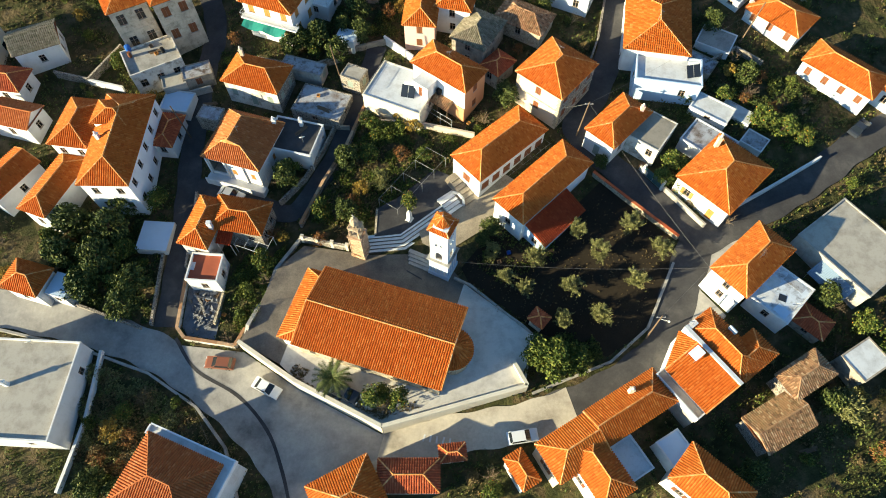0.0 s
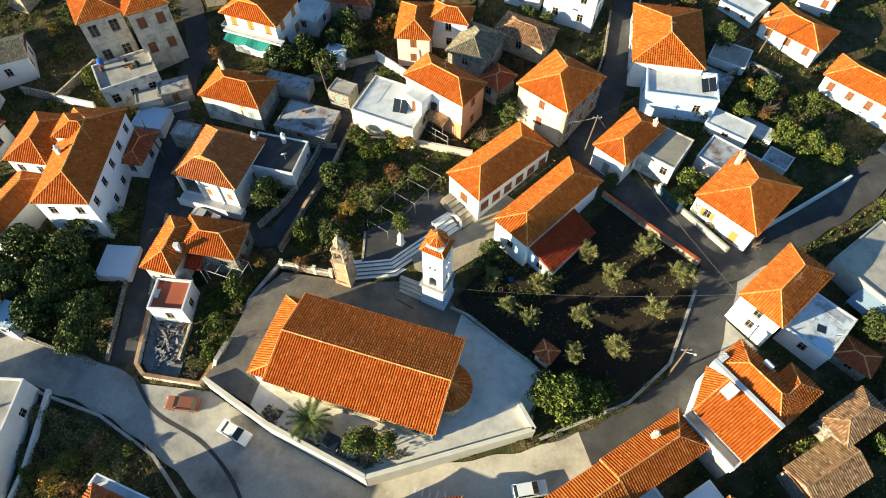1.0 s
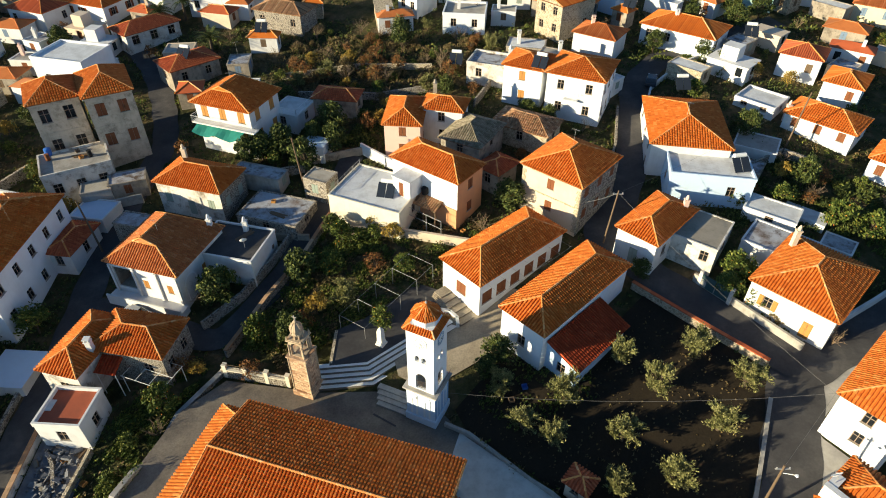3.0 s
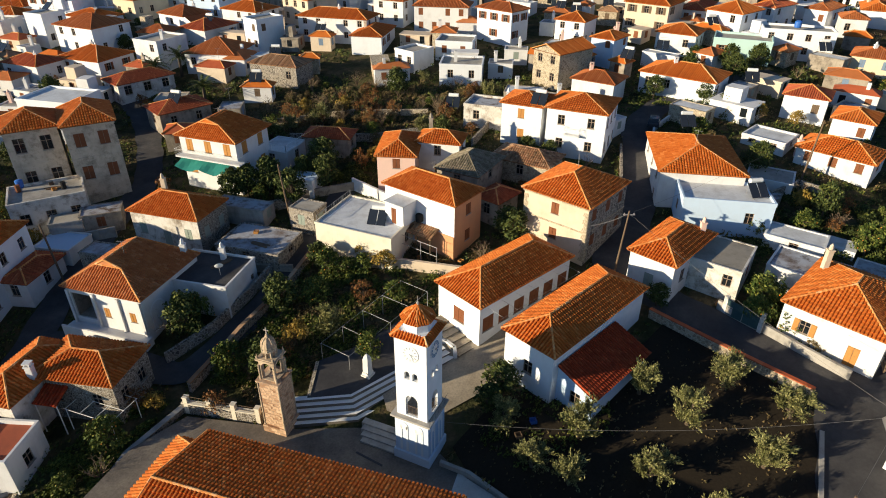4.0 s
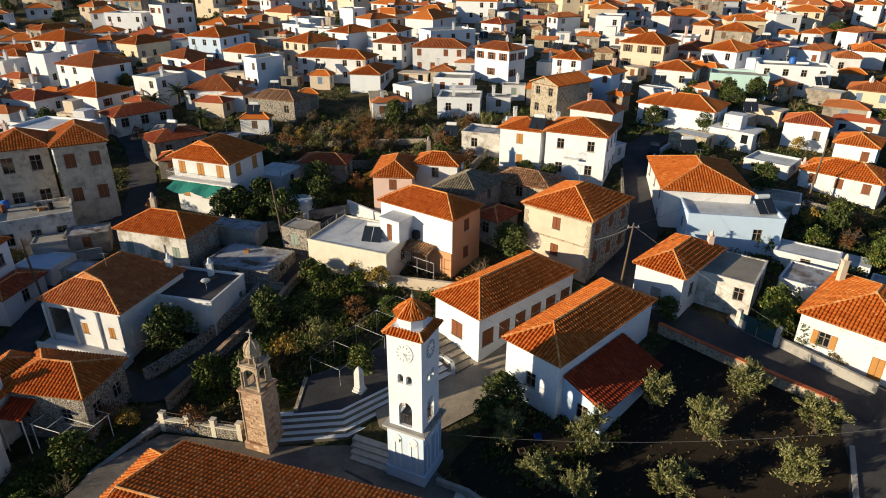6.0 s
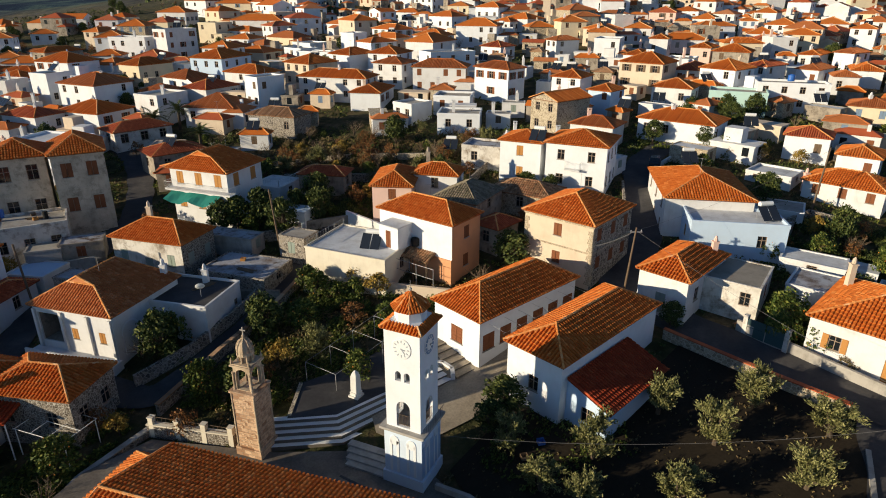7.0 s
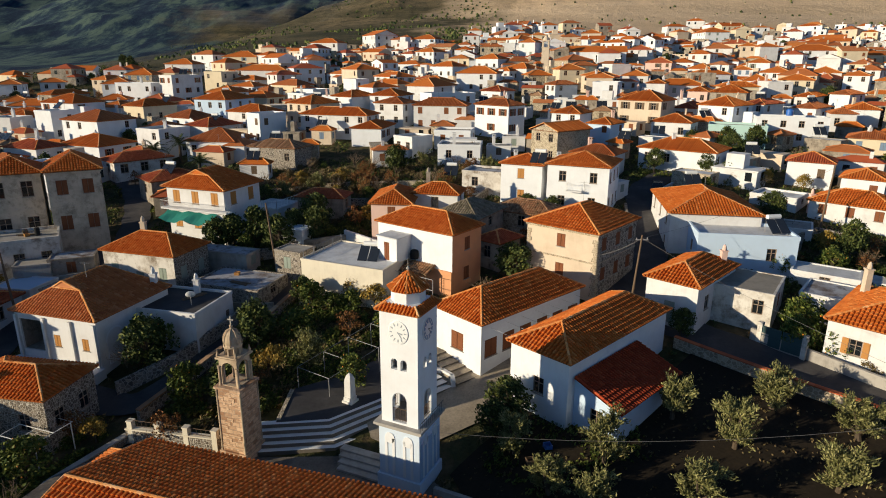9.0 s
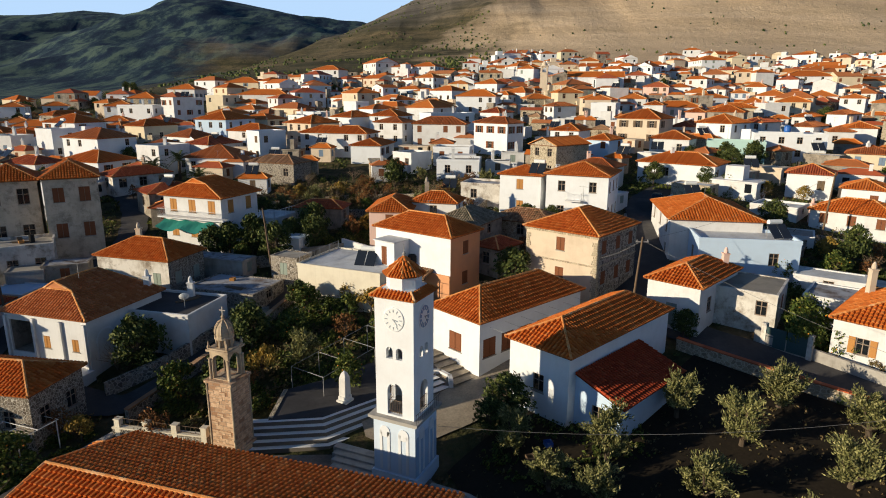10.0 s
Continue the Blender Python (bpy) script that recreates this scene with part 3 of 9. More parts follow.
draped("churchyard", ((-21.6, 25.4), (-19.2, 34.4), (-15.0, 36.0), (1.0, 31.0), (3.0, 37.2), (3.5, 36.7), (12.3, 29.5), (10.7, 22.6), (-7.7, 17.4), (-19.1, 23.1)), YARDPAVE, "smooth grey concrete churchyard paving", "pavement", 0.05, 3.0, flat=0.0)
draped("olive_field", ((2.6, 39.5), (8.2, 46.2), (13.5, 43.0), (23.4, 52.6), (32.4, 43.6), (33.0, 40.0), (27.0, 29.6), (22.0, 26.6), (13.0, 30.0), (3.6, 37.4)), FIELD, "dark bare soil under the olive trees", "ground", 0.03, 0.8)
draped("school_yard", ((-3.0, 43.4), (0.2, 41.8), (6.2, 45.6), (12.6, 52.0), (9.2, 54.4), (4.8, 50.4), (1.0, 54.0), (-4.4, 48.6)), TANPAVE, "pale concrete school yard", "pavement", 0.06, 0.5)
draped("ruin_yard", ((-36.5, 38.0), (-31.5, 36.6), (-31.3, 33.0), (-31.7, 29.7), (-35.7, 30.3), (-36.6, 31.6)), DEBRIS, "broken grey concrete floor of a roofless ruin", "ground", 0.05, 0.5)
draped("roadside_pavement", ((31.4, 27.0), (34.7, 34.3), (38.3, 42.2), (42.6, 44.6), (43.4, 43.4), (35.0, 36.2), (38.5, 31.9), (35.5, 28.9)), ROADMID, "grey concrete strip beside the roadside house", "pavement", 0.035, 0.6)
mon_terrace = draped("monument_terrace", ((-9.9, 44.0), (-6.15, 44.45), (1.5, 50.8), (2.2, 53.6), (0.8, 54.4), (-1.4, 55.4), (-6.6, 50.8), (-9.7, 48.8)), ASPHALT, "grey paved terrace round the small monument", "pavement", 0.1, 0.5)
for v in mon_terrace.data.vertices:
    v.co.z = max(v.co.z, 1.36)


# ---- houses ----
WINDOWS = {}
FOOT = []
HEIGHTS = {}


SHUTTERS = {}


def whole_style(style):
    return style == "door" or style.endswith("open") or style.endswith("closed")


SILLS = {}


def sill_mesh(w):
    w = round(w, 2)
    if w not in SILLS:
        q = Shape()
        q.box(-w / 2 - 0.06, w / 2 + 0.06, -0.07, 0.1, -0.07, 0.0)
        SILLS[w] = q.mesh("sill", (CONCRETE,))
    return SILLS[w]


def lattice(s, xs, zs, y0, y1, pane=None):
    """One joined frame of bars round the openings between every second pair of lines."""
    nx, nz = len(xs), len(zs)
    v = [(x, y, z) for y in (y0, y1) for z in zs for x in xs]

    def at(i, k, b):
        return b * nx * nz + k * nx + i
    bars, glass = [], []
    for k in range(nz - 1):
        for i in range(nx - 1):
            if i % 2 and k % 2:
                if pane is not None:
                    glass.append((at(i, k, 1), at(i + 1, k, 1), at(i + 1, k + 1, 1), at(i, k + 1, 1)))
                for p, q in (((i, k), (i + 1, k)), ((i + 1, k), (i + 1, k + 1)), ((i + 1, k + 1), (i, k + 1)), ((i, k + 1), (i, k))):
                    bars.append((at(*p, 0), at(*q, 0), at(*q, 1), at(*p, 1)))
            else:
                bars.append((at(i, k, 0), at(i + 1, k, 0), at(i + 1, k + 1, 0), at(i, k + 1, 0)))
    n = len(s.v)
    s.v.extend(v)
    for f, mi in [(f, 0) for f in bars] + [(f, pane) for f in glass]:
        s.f.append(tuple(n + a for a in f))
        s.m.append(mi)


def window_mesh(w, h, style, frame_mat, shutter_mat):
    """Frame with mullion and sill, and its pane; style: plain, open or closed shutters, door."""
    key = (round(w, 2), round(h, 2), style, frame_mat.name, shutter_mat.name)
    if key in WINDOWS:
        return WINDOWS[key]
    s = Shape()
    t = 0.07
    xs = [-w / 2, -w / 2 + t, -t / 2, t / 2, w / 2 - t, w / 2]
    zs = [0, t, h - t, h] if style == "door" else [0, t, h * 0.62, h * 0.62 + t * 0.8, h - t, h]
    lattice(s, xs, zs, 0.06, 0.13, 2 if style.startswith("lite") else None)
    whole = s
    leaves = []
    for side in (-1, 1):
        if not whole_style(style):
            break
        s, mi = Shape(), 0
        if style.endswith("open"):
            x = side * (w / 2 + w / 4 + 0.02)
            s.box(x - w / 4, x + w / 4, -0.06, -0.015, 0, h, mi)
            for k in range(4):
                z = h * (k + 0.5) / 4
                s.box(x - w / 4 + 0.05, x + w / 4 - 0.05, -0.075, -0.055, z - h * 0.09, z + h * 0.09, mi)
        else:
            x = side * w / 4
            n = 3 if style == "door" else 5
            s.box(x - w / 4 + 0.03, x + w / 4 - 0.01, 0.0, 0.055, 0.03, h - 0.03, mi)
            for k in range(n):
                z = h * (k + 0.5) / n
                s.box(x - w / 4 + 0.09, x + w / 4 - 0.07, -0.02, 0.0, z - h * 0.3 / n, z + h * 0.3 / n, mi)
        leaves.append(s.mesh("shutter", (shutter_mat,)))
    s = whole
    if style.startswith("lite"):
        frame_me = s.mesh("window", (frame_mat, frame_mat, GLASS))
        SHUTTERS[frame_me.name] = leaves
        WINDOWS[key] = (frame_me, None)
        return WINDOWS[key]
    p = Shape()
    p.face(((-w / 2, 0.1, 0), (w / 2, 0.1, 0), (w / 2, 0.1, h), (-w / 2, 0.1, h)))
    frame_me = s.mesh("window", (frame_mat,))
    SHUTTERS[frame_me.name] = leaves
    WINDOWS[key] = (frame_me, p.mesh("pane", (GLASS,)))
    return WINDOWS[key]


def wall_panel(s, m, length, z0, z1, holes, depth=0.16):
    """One outer face with real recesses; m puts x along the wall and y inwards."""
    xs = sorted({0.0, length, *[v for h in holes for v in h[:2]]})
    zs = sorted({z0, z1, *[v for h in holes for v in h[2:]]})
    for a, b in zip(xs, xs[1:]):
        for c, d in zip(zs, zs[1:]):
            if any(h[0] - 1e-6 <= a and b <= h[1] + 1e-6 and h[2] - 1e-6 <= c and d <= h[3] + 1e-6 for h in holes):
                continue
            s.face([m @ Vector(p) for p in ((a, 0, c), (b, 0, c), (b, 0, d), (a, 0, d))])
    for a, b, c, d in holes:
        o = [Vector(p) for p in ((a, 0, c), (b, 0, c), (b, 0, d), (a, 0, d))]
        i = [p + Vector((0, depth, 0)) for p in o]
        for k in range(4):
            s.face([m @ p for p in (o[k], i[k], i[(k + 1) % 4], o[(k + 1) % 4])])


def tiled_slope(s, a, b, top_a, top_b, detail, pitch=0.30):
    """Barrel tiles in rows on a roof plane with its eave from a to b."""
    a, b, top_a, top_b = Vector(a), Vector(b), Vector(top_a), Vector(top_b)
    u = b - a
    length = u.length
    u.normalize()
    up = top_a - a
    up -= u * up.dot(u)
    rise = up.length
    up.normalize()
    n = u.cross(up)
    sa, sb = (top_a - a).dot(u), (top_b - a).dot(u)
    # the deck below the tiles
    s.face((a, b, top_b, top_a) if (top_b - top_a).length > 0.05 else (a, b, top_a))
    if detail == 0:
        return
    cols = max(2, int(length / pitch))
    p = length / cols
    course = 0.42 if detail > 1 else 1e9
    for k in range(cols):
        c = (k + 0.5) * p
        lim = rise
        if c < sa:
            lim = rise * c / sa
        elif c > sb:
            lim = rise * (length - c) / (length - sb)
        if lim < 0.15:
            continue
        rows = max(1, int(lim / course + 0.5)) if detail > 1 else 1
        for r in range(rows):
            t0, t1 = lim * r / rows, lim * (r + 1) / rows
            wob = (random.random() - 0.5) * 0.018 if detail > 1 else 0
            pts = []
            for t, lift in ((t0 - (0.05 if r == 0 else 0.03), 0.045 if detail > 1 else 0.014), (t1, 0.0)):
                for dx, dz in ((-0.40, -0.03), (-0.20, 0.105), (0.20, 0.105), (0.40, -0.03)):
                    if detail > 1:
                        dx *= 1.12 if lift else 0.86
                    pts.append(a + u * (c + dx * p * 0.96 + wob) + up * t + n * (dz * (1.1 if lift else 0.8) + lift))
            s.grid(pts, ((0, 1, 5, 4), (1, 2, 6, 5), (2, 3, 7, 6), (3, 2, 1, 0)))


def cap_line(s, a, b, r=0.11, mi=1, detail=2):
    """Half-round ridge tiles laid end to end."""
    a, b = Vector(a), Vector(b)
    d = b - a
    n = max(1, int(d.length / 0.42)) if detail > 1 else 1
    side = d.normalized().cross(Vector((0, 0, 1))).normalized()
    upv = side.cross(d.normalized())
    for k in range(n):
        p, q = a + d * (k / n), a + d * ((k + 1.06) / n)
        pts = []
        for c, rr in ((p, r * 1.1), (q, r * 0.92)):
            for ang in (-100, -50, 0, 50, 100):
                w = radians(ang)
                pts.append(c + side * rr * math.sin(w) + upv * (rr * math.cos(w) + 0.03))
        s.grid(pts, ((0, 1, 6, 5), (1, 2, 7, 6), (2, 3, 8, 7), (3, 4, 9, 8), (4, 3, 2, 1, 0), (5, 6, 7, 8, 9)), mi)


def roof_shape(lu, lv, z, rise, kind, detail, ridge=None, ends=(1, 1)):
    """Hipped or gabled tile roof over a rectangle; ends: 1 hipped, 0 gabled."""
    s = Shape()
    along_u = lu >= lv
    L, W = (lu, lv) if along_u else (lv, lu)

    def q(x, y, h):
        return Vector((x, y, h)) if along_u else Vector((-y, x, h))
    cut = W / 2 if ridge is None else (L - ridge) / 2
    c0 = cut * ends[0] if kind == "hip" else 0
    c1 = cut * ends[1] if kind == "hip" else 0
    e = [q(-L / 2, -W / 2, z), q(L / 2, -W / 2, z), q(L / 2, W / 2, z), q(-L / 2, W / 2, z)]
    r0, r1 = q(-L / 2 + c0, 0, z + rise), q(L / 2 - c1, 0, z + rise)
    tiled_slope(s, e[0], e[1], r0, r1, detail)
    tiled_slope(s, e[2], e[3], r1, r0, detail)
    if c1:
        tiled_slope(s, e[1], e[2], r1, r1, detail)
    if c0:
        tiled_slope(s, e[3], e[0], r0, r0, detail)
    cd = 2 if detail > 1 else 1
    if (r1 - r0).length > 0.3:
        cap_line(s, r0, r1, detail=cd)
    for k, (c, corner) in enumerate(((r0, e[0]), (r1, e[1]), (r1, e[2]), (r0, e[3]))):
        cap_line(s, corner, c, 0.10, detail=cd)
    # boarded eaves under the tiles
    t = 0.09
    for k in range(4):
        a, b = e[k], e[(k + 1) % 4]
        dz = Vector((0, 0, -t))
        s.face((a + dz, b + dz, b, a), 2)
    s.face([p + Vector((0, 0, -t)) for p in reversed(e)], 2)
    gables = []
    if not c0:
        gables.append((e[3], e[0], r0))
    if not c1:
        gables.append((e[1], e[2], r1))
    return s, gables


def house(label, x, y, rot, lu, lv, eave, storeys=2, roof="hip", rise=None, wall=None, tile=None, front=2, right=2, back=1, left=2,
          style="open", shutter=None, detail=1, over=0.3, ridge=None, ends=(1, 1), door=-1, base=None, win=(0.95, 1.35), parapet=0.35, name="house", group="village houses", ends_of=None, deck=None, porch=None):
    """A house on the slope; lu, lv: its eaves along and across; eave: height above sea of the eaves; window counts for each side."""
    wall = wall or WHITE
    tile = tile or TILE
    shutter = shutter or (BROWN if detail > 1 else random.choice((BROWN, GREENWOOD, BLUEWOOD, GREYWOOD)))
    zb = ground_at(x, y) if base is None else base
    h = thing(name, x, y, zb, rot, label, "church" if name == "church" else "house", group)
    HEIGHTS[(round(x, 2), round(y, 2))] = eave
    FOOT.append((x, y, math.cos(radians(rot)), math.sin(radians(rot)), lu / 2, lv / 2))
    H = eave - zb
    cr, sr = math.cos(radians(rot)), math.sin(radians(rot))
    low = min(ground_at(x + cr * a * lu / 2 - sr * b * lv / 2, y + sr * a * lu / 2 + cr * b * lv / 2) for a in (-1, 1) for b in (-1, 1)) - zb - 0.4
    low = min(low, -0.3)
    wu, wv = lu - 2 * over, lv - 2 * over
    top = H if roof == "flat" else H - 0.05
    sh = H / storeys
    sides = (("front", Matrix.Translation((-wu / 2, -wv / 2, 0)), wu, front), ("right", pose(wu / 2, -wv / 2, 0, 0, 0, 90), wv, right),
             ("back", pose(wu / 2, wv / 2, 0, 0, 0, 180), wu, back), ("left", pose(-wu / 2, wv / 2, 0, 0, 0, 270), wv, left))
    s = Shape()
    for sname, m, length, count in sides:
        holes = []
        ww, wh = min(win[0], length / (count + 0.8) * 0.75) if count else win[0], min(win[1], sh * 0.52)
        for st in range(storeys):
            for k in range(count):
                cx = length * (k + 0.5) / count + (random.random() - 0.5) * 0.15
                z = st * sh + sh * 0.34
                is_door = sname == "front" and st == 0 and k == door
                if detail < 2 and not is_door and random.random() < 0.36:
                    continue
                hole = (cx - ww / 2, cx + ww / 2, z, z + wh)
                if is_door:
                    hole = (cx - 0.5, cx + 0.5, 0.02, min(2.1, sh * 0.75))
                if porch and sname == "front" and st == 0 and k == 0:
                    holes.append(porch)
                    continue
                holes.append(hole)
                sty = style if style != "mixed" else random.choice(("open", "plain", "closed"))
                if detail < 2:
                    sty = "lite" + sty
                me, pane = window_mesh(hole[1] - hole[0], hole[3] - hole[2], "door" if is_door else sty, FRAME, shutter)
                at = m @ Matrix.Translation(((hole[0] + hole[1]) / 2, 0, hole[2]))
                wob = put("door" if is_door else "window", me, h, at)
                if pane is not None:
                    put("pane", pane, wob)
                if detail > 1 and not is_door:
                    put("sill", sill_mesh(hole[1] - hole[0]), wob)
                for leaf in SHUTTERS.get(me.name, ()):
                    put("leaf" if is_door else "shutter", leaf, wob)
        if ends_of and sname in ends_of:
            s2 = Shape()
            wall_panel(s2, m, length, low, top, holes)
            put("end_wall", s2.mesh("end_wall", (ends_of[sname],)), h)
        else:
            wall_panel(s, m, length, low, top, holes)
    if roof == "flat":
        put("wall", s.mesh("wall", (wall,)), h)
        t = Shape()
        t.face(((-wu / 2, -wv / 2, H - 0.02), (wu / 2, -wv / 2, H - 0.02), (wu / 2, wv / 2, H - 0.02), (-wu / 2, wv / 2, H - 0.02)))
        put("roof", t.mesh("roof", (deck or SLABGREY,)), h)
        if parapet:
            t = Shape()
            w = 0.16
            o = 0.05
            for bx in ((-wu / 2 - o, wu / 2 + o, -wv / 2 - o, -wv / 2 + w), (-wu / 2 - o, wu / 2 + o, wv / 2 - w, wv / 2 + o),
                       (-wu / 2 - o, -wu / 2 + w, -wv / 2 + w, wv / 2 - w), (wu / 2 - w, wu / 2 + o, -wv / 2 + w, wv / 2 - w)):
                t.box(*bx, H - 0.12, H + parapet)
            put("parapet", t.mesh("parapet", (wall,)), h)
        return h
    rise = rise if rise is not None else min(lu, lv) * 0.19
    r, gables = roof_shape(lu, lv, H, rise, roof, detail, ridge, ends)
    for g in gables:
        k = 1 - over / max(min(lu, lv) / 2, 1)
        c = (g[0] + g[1]) / 2
        inn = Vector((0, 0, H)) - c
        inn.normalize()
        pts = [c + (p - c) * k + inn * over for p in g]
        s.face([Vector((p.x, p.y, p.z - 0.06)) for p in pts])
    put("wall", s.mesh("wall", (wall,)), h)
    put("roof", r.mesh("roof", (tile, CAPTILE if tile in (TILE, TILERED) else tile, BROWN if detail else tile)), h)
    return h


def chimney(x, y, z, h=1.2, material=None, rot=0, cap="pot"):
    c = thing("chimney", x, y, z, rot, "plastered masonry chimney stack on the roof", "chimney", "chimneys")
    s = Shape()
    s.box(-0.26, 0.26, -0.26, 0.26, -1.2, h * 0.8)
    s.box(-0.32, 0.32, -0.32, 0.32, h * 0.8, h * 0.88)
    put("shaft", s.mesh("shaft", (material or WHITE,)), c)
    s = Shape()
    if cap == "pot":
        s.lathe(((0.2, h * 0.88), (0.22, h * 1.0), (0.16, h * 1.2), (0.05, h * 1.32)), 8)
    else:
        for a in (-0.2, 0.2):
            s.box(a - 0.05, a + 0.05, -0.24, 0.24, h * 0.88, h * 1.05)
        s.box(-0.32, 0.32, -0.3, 0.3, h * 1.05, h * 1.12)
    put("cap", s.mesh("cap", (material or WHITE,)), c)
    return c


def on(hob, u, v, z):
    """World place of a point in a house's own axes."""
    p = hob.matrix_basis @ Vector((u, v, z))
    return p.x, p.y, p.z


# the two school wings
school_a = house("long whitewashed school wing with hipped terracotta roof", 8.4, 57.2, -48, 6.3, 14.0, 6.2, 1, rise=1.75, wall=BRIGHT, front=1, right=6, left=4, back=1, style="closed", detail=2, win=(1.45, 1.6), base=1.35, name="school_wing", group="school wings")
school_b = house("whitewashed school wing with hipped terracotta roof and lean-to", 14.3, 50.3, -46, 5.8, 14.9, 6.4, 1, rise=1.5, wall=BRIGHT, front=1, right=0, left=3, back=1, style="plain", detail=2, base=1.2, name="school_wing", group="school wings")
house_c = house("square plastered stone house with pyramid tile roof", 17.0, 67.6, -41, 8.6, 9.3, 10.7, 2, rise=1.8, ridge=1.9, wall=CREAM, front=1, right=3, left=2, style="closed", detail=2, base=4.6, ends_of={"right": STONE, "back": GREY})
house("white house with broad hipped tile roof beside the lane", 33.7, 77.6, -10, 10.2, 13.5, 10.4, 2, rise=1.8, wall=WHITE, front=0, right=2, left=3, style="plain", detail=2, base=5.0)
house("white cottage with hipped terracotta roof behind a garden wall", 40.2, 51.5, -46, 9.0, 11.0, 6.6, 1, rise=1.9, wall=WHITE, front=2, right=2, left=2, door=1, detail=2, shutter=OAK, base=2.7)
house_g = house("white house with salmon gable end and tile roof", 0.9, 68.5, -37, 10.4, 5.8, 10.1, 2, rise=1.5, wall=BRIGHT, front=0, right=1, left=1, style="closed", detail=2, base=3.8, ends_of={"right": ORANGE})
house("low stone house with hipped tile roof and shuttered windows", -29.0, 70.0, -17, 9.6, 6.2, 7.0, 1, rise=1.6, wall=PEELING, front=3, right=2, left=1, style="closed", shutter=GREENWOOD, detail=2, tile=TILE, door=1, ends_of={"right": RUBBLE})
house_i = house("white house with recessed porch and brown tile roof", -29.8, 58.3, -17, 9.4, 9.4, 5.5, 1, rise=2.2, ridge=2.0, wall=WHITE, front=3, right=1, left=2, style="closed", shutter=OAK, detail=2, tile=TILEPALE, base=1.0, win=(0.7, 1.1), porch=(0.45, 2.9, 0.85, 3.75))
house("small white house with hipped tile roof by the lane", 26.0, 60.2, -44, 5.4, 9.6, 7.6, 1, rise=1.3, wall=WHITE, front=1, right=2, left=2, door=0, style="plain", detail=2, base=3.6, shutter=GREENWOOD)
house_w = house("tall white house with wide hipped tile roof", 21.5, 87.6, -25, 8.6, 8.4, 13.7, 2, rise=1.35, wall=BRIGHT, front=2, right=3, style="plain", detail=2, base=7.2, shutter=GREENWOOD)
house("white wing with tile roof and wooden roller shutter", 14.4, 91.0, -25, 6.4, 6.6, 13.2, 2, rise=1.1, wall=BRIGHT, front=1, right=0, style="closed", shutter=OAK, detail=2, base=7.4)
house("salmon house with L-shaped orange tile roof", -3.4, 81.0, -5, 5.4, 8.6, 10.2, 2, rise=1.3, wall=PINK, front=1, right=1, left=2, style="closed", detail=2, base=5.2)
house("white rear wing with tile roof", 2.0, 82.0, -14, 6.2, 4.6, 10.8, 2, rise=1.1, wall=WHITE, front=1, right=1, style="plain", detail=2, base=5.6)
house("derelict stone house under grey lichened tiles", 5.6, 77.0, -30, 6.2, 7.8, 9.4, 2, rise=1.5, wall=GREY, front=1, right=1, left=1, style="plain", tile=TILEGREY, detail=2, base=5.0)
house_teal = house("white balcony house with layered tile roof", -26.7, 83.0, -20.6, 9.2, 7.6, 11.5, 2, rise=1.8, wall=WHITE, front=3, right=2, left=1, style="closed", shutter=OAK, detail=2, base=5.4, win=(1.05, 1.95))
house_n = house("tall weathered stone house with brown shutters", -43.8, 82.4, 29, 6.3, 9.0, 13.8, 2, rise=1.8, wall=TANWALL, front=2, right=2, left=2, style="closed", detail=2, base=5.2, win=(1.2, 1.75))
house_n2 = house("weathered grey house with tile roof and terrace", -49.8, 80.1, 29, 6.4, 7.4, 13.6, 2, rise=1.7, wall=TANWALL, front=2, right=0, left=2, style="plain", detail=2, base=5.0, win=(1.25, 1.9))
house_h7 = house("low stone cottage with cross-hipped terracotta roof", -29.0, 46.2, -10, 8.2, 5.6, 3.75, 1, rise=1.2, wall=RUBBLE, front=2, right=2, left=1, style="plain", detail=2, base=-0.4)
house("small stone wing with hipped tile roof", -34.0, 45.2, -14, 4.6, 8.2, 3.5, 1, rise=1.25, wall=PEELING, front=1, right=0, left=1, style="plain", detail=2, base=-0.8)
house("large white three-storey house with many windows", -47.5, 57.1, -1, 7.4, 16.6, 7.3, 2, rise=1.9, wall=BRIGHT, front=2, right=5, back=2, left=3, style="plain", detail=2, base=0.0, shutter=GREENWOOD)
house("white upper storey room with small hipped roof", -48.6, 60.9, -4, 5.4, 4.4, 8.5, 1, rise=1.0, wall=BRIGHT, front=1, right=2, back=1, left=1, style="plain", detail=2, base=6.0, shutter=GREENWOOD)
house("white rear range with tile roof", -54.4, 60.6, -8, 6.2, 9.0, 6.6, 2, rise=1.6, wall=WHITE, front=2, right=0, back=2, left=2, style="plain", detail=2, base=-0.3)
house("low side range with long tile roof", -57.0, 51.6, -20, 4.8, 11.0, 3.8, 1, rise=1.2, wall=WHITE, front=1, right=2, left=2, style="plain", detail=2, base=-1.0)
house("small garden house with tile roof", -57.9, 37.3, -16, 6.0, 4.6, 1.7, 1, rise=1.2, wall=WHITE, front=1, right=1, left=1, style="plain", detail=2)
house("small white house with tile roof and side window", -66.4, 64.0, -14, 7.4, 5.0, 4.6, 1, roof="gable", rise=1.4, wall=WHITE, front=1, right=1, left=1, style="plain", detail=2, tile=TILEPALE)
house("low white house with tile roof at the orchard", -65.0, 53.4, -30, 5.4, 8.6, 3.4, 1, roof="gable", rise=1.4, wall=WHITE, front=1, right=1, left=1, style="plain", detail=2)
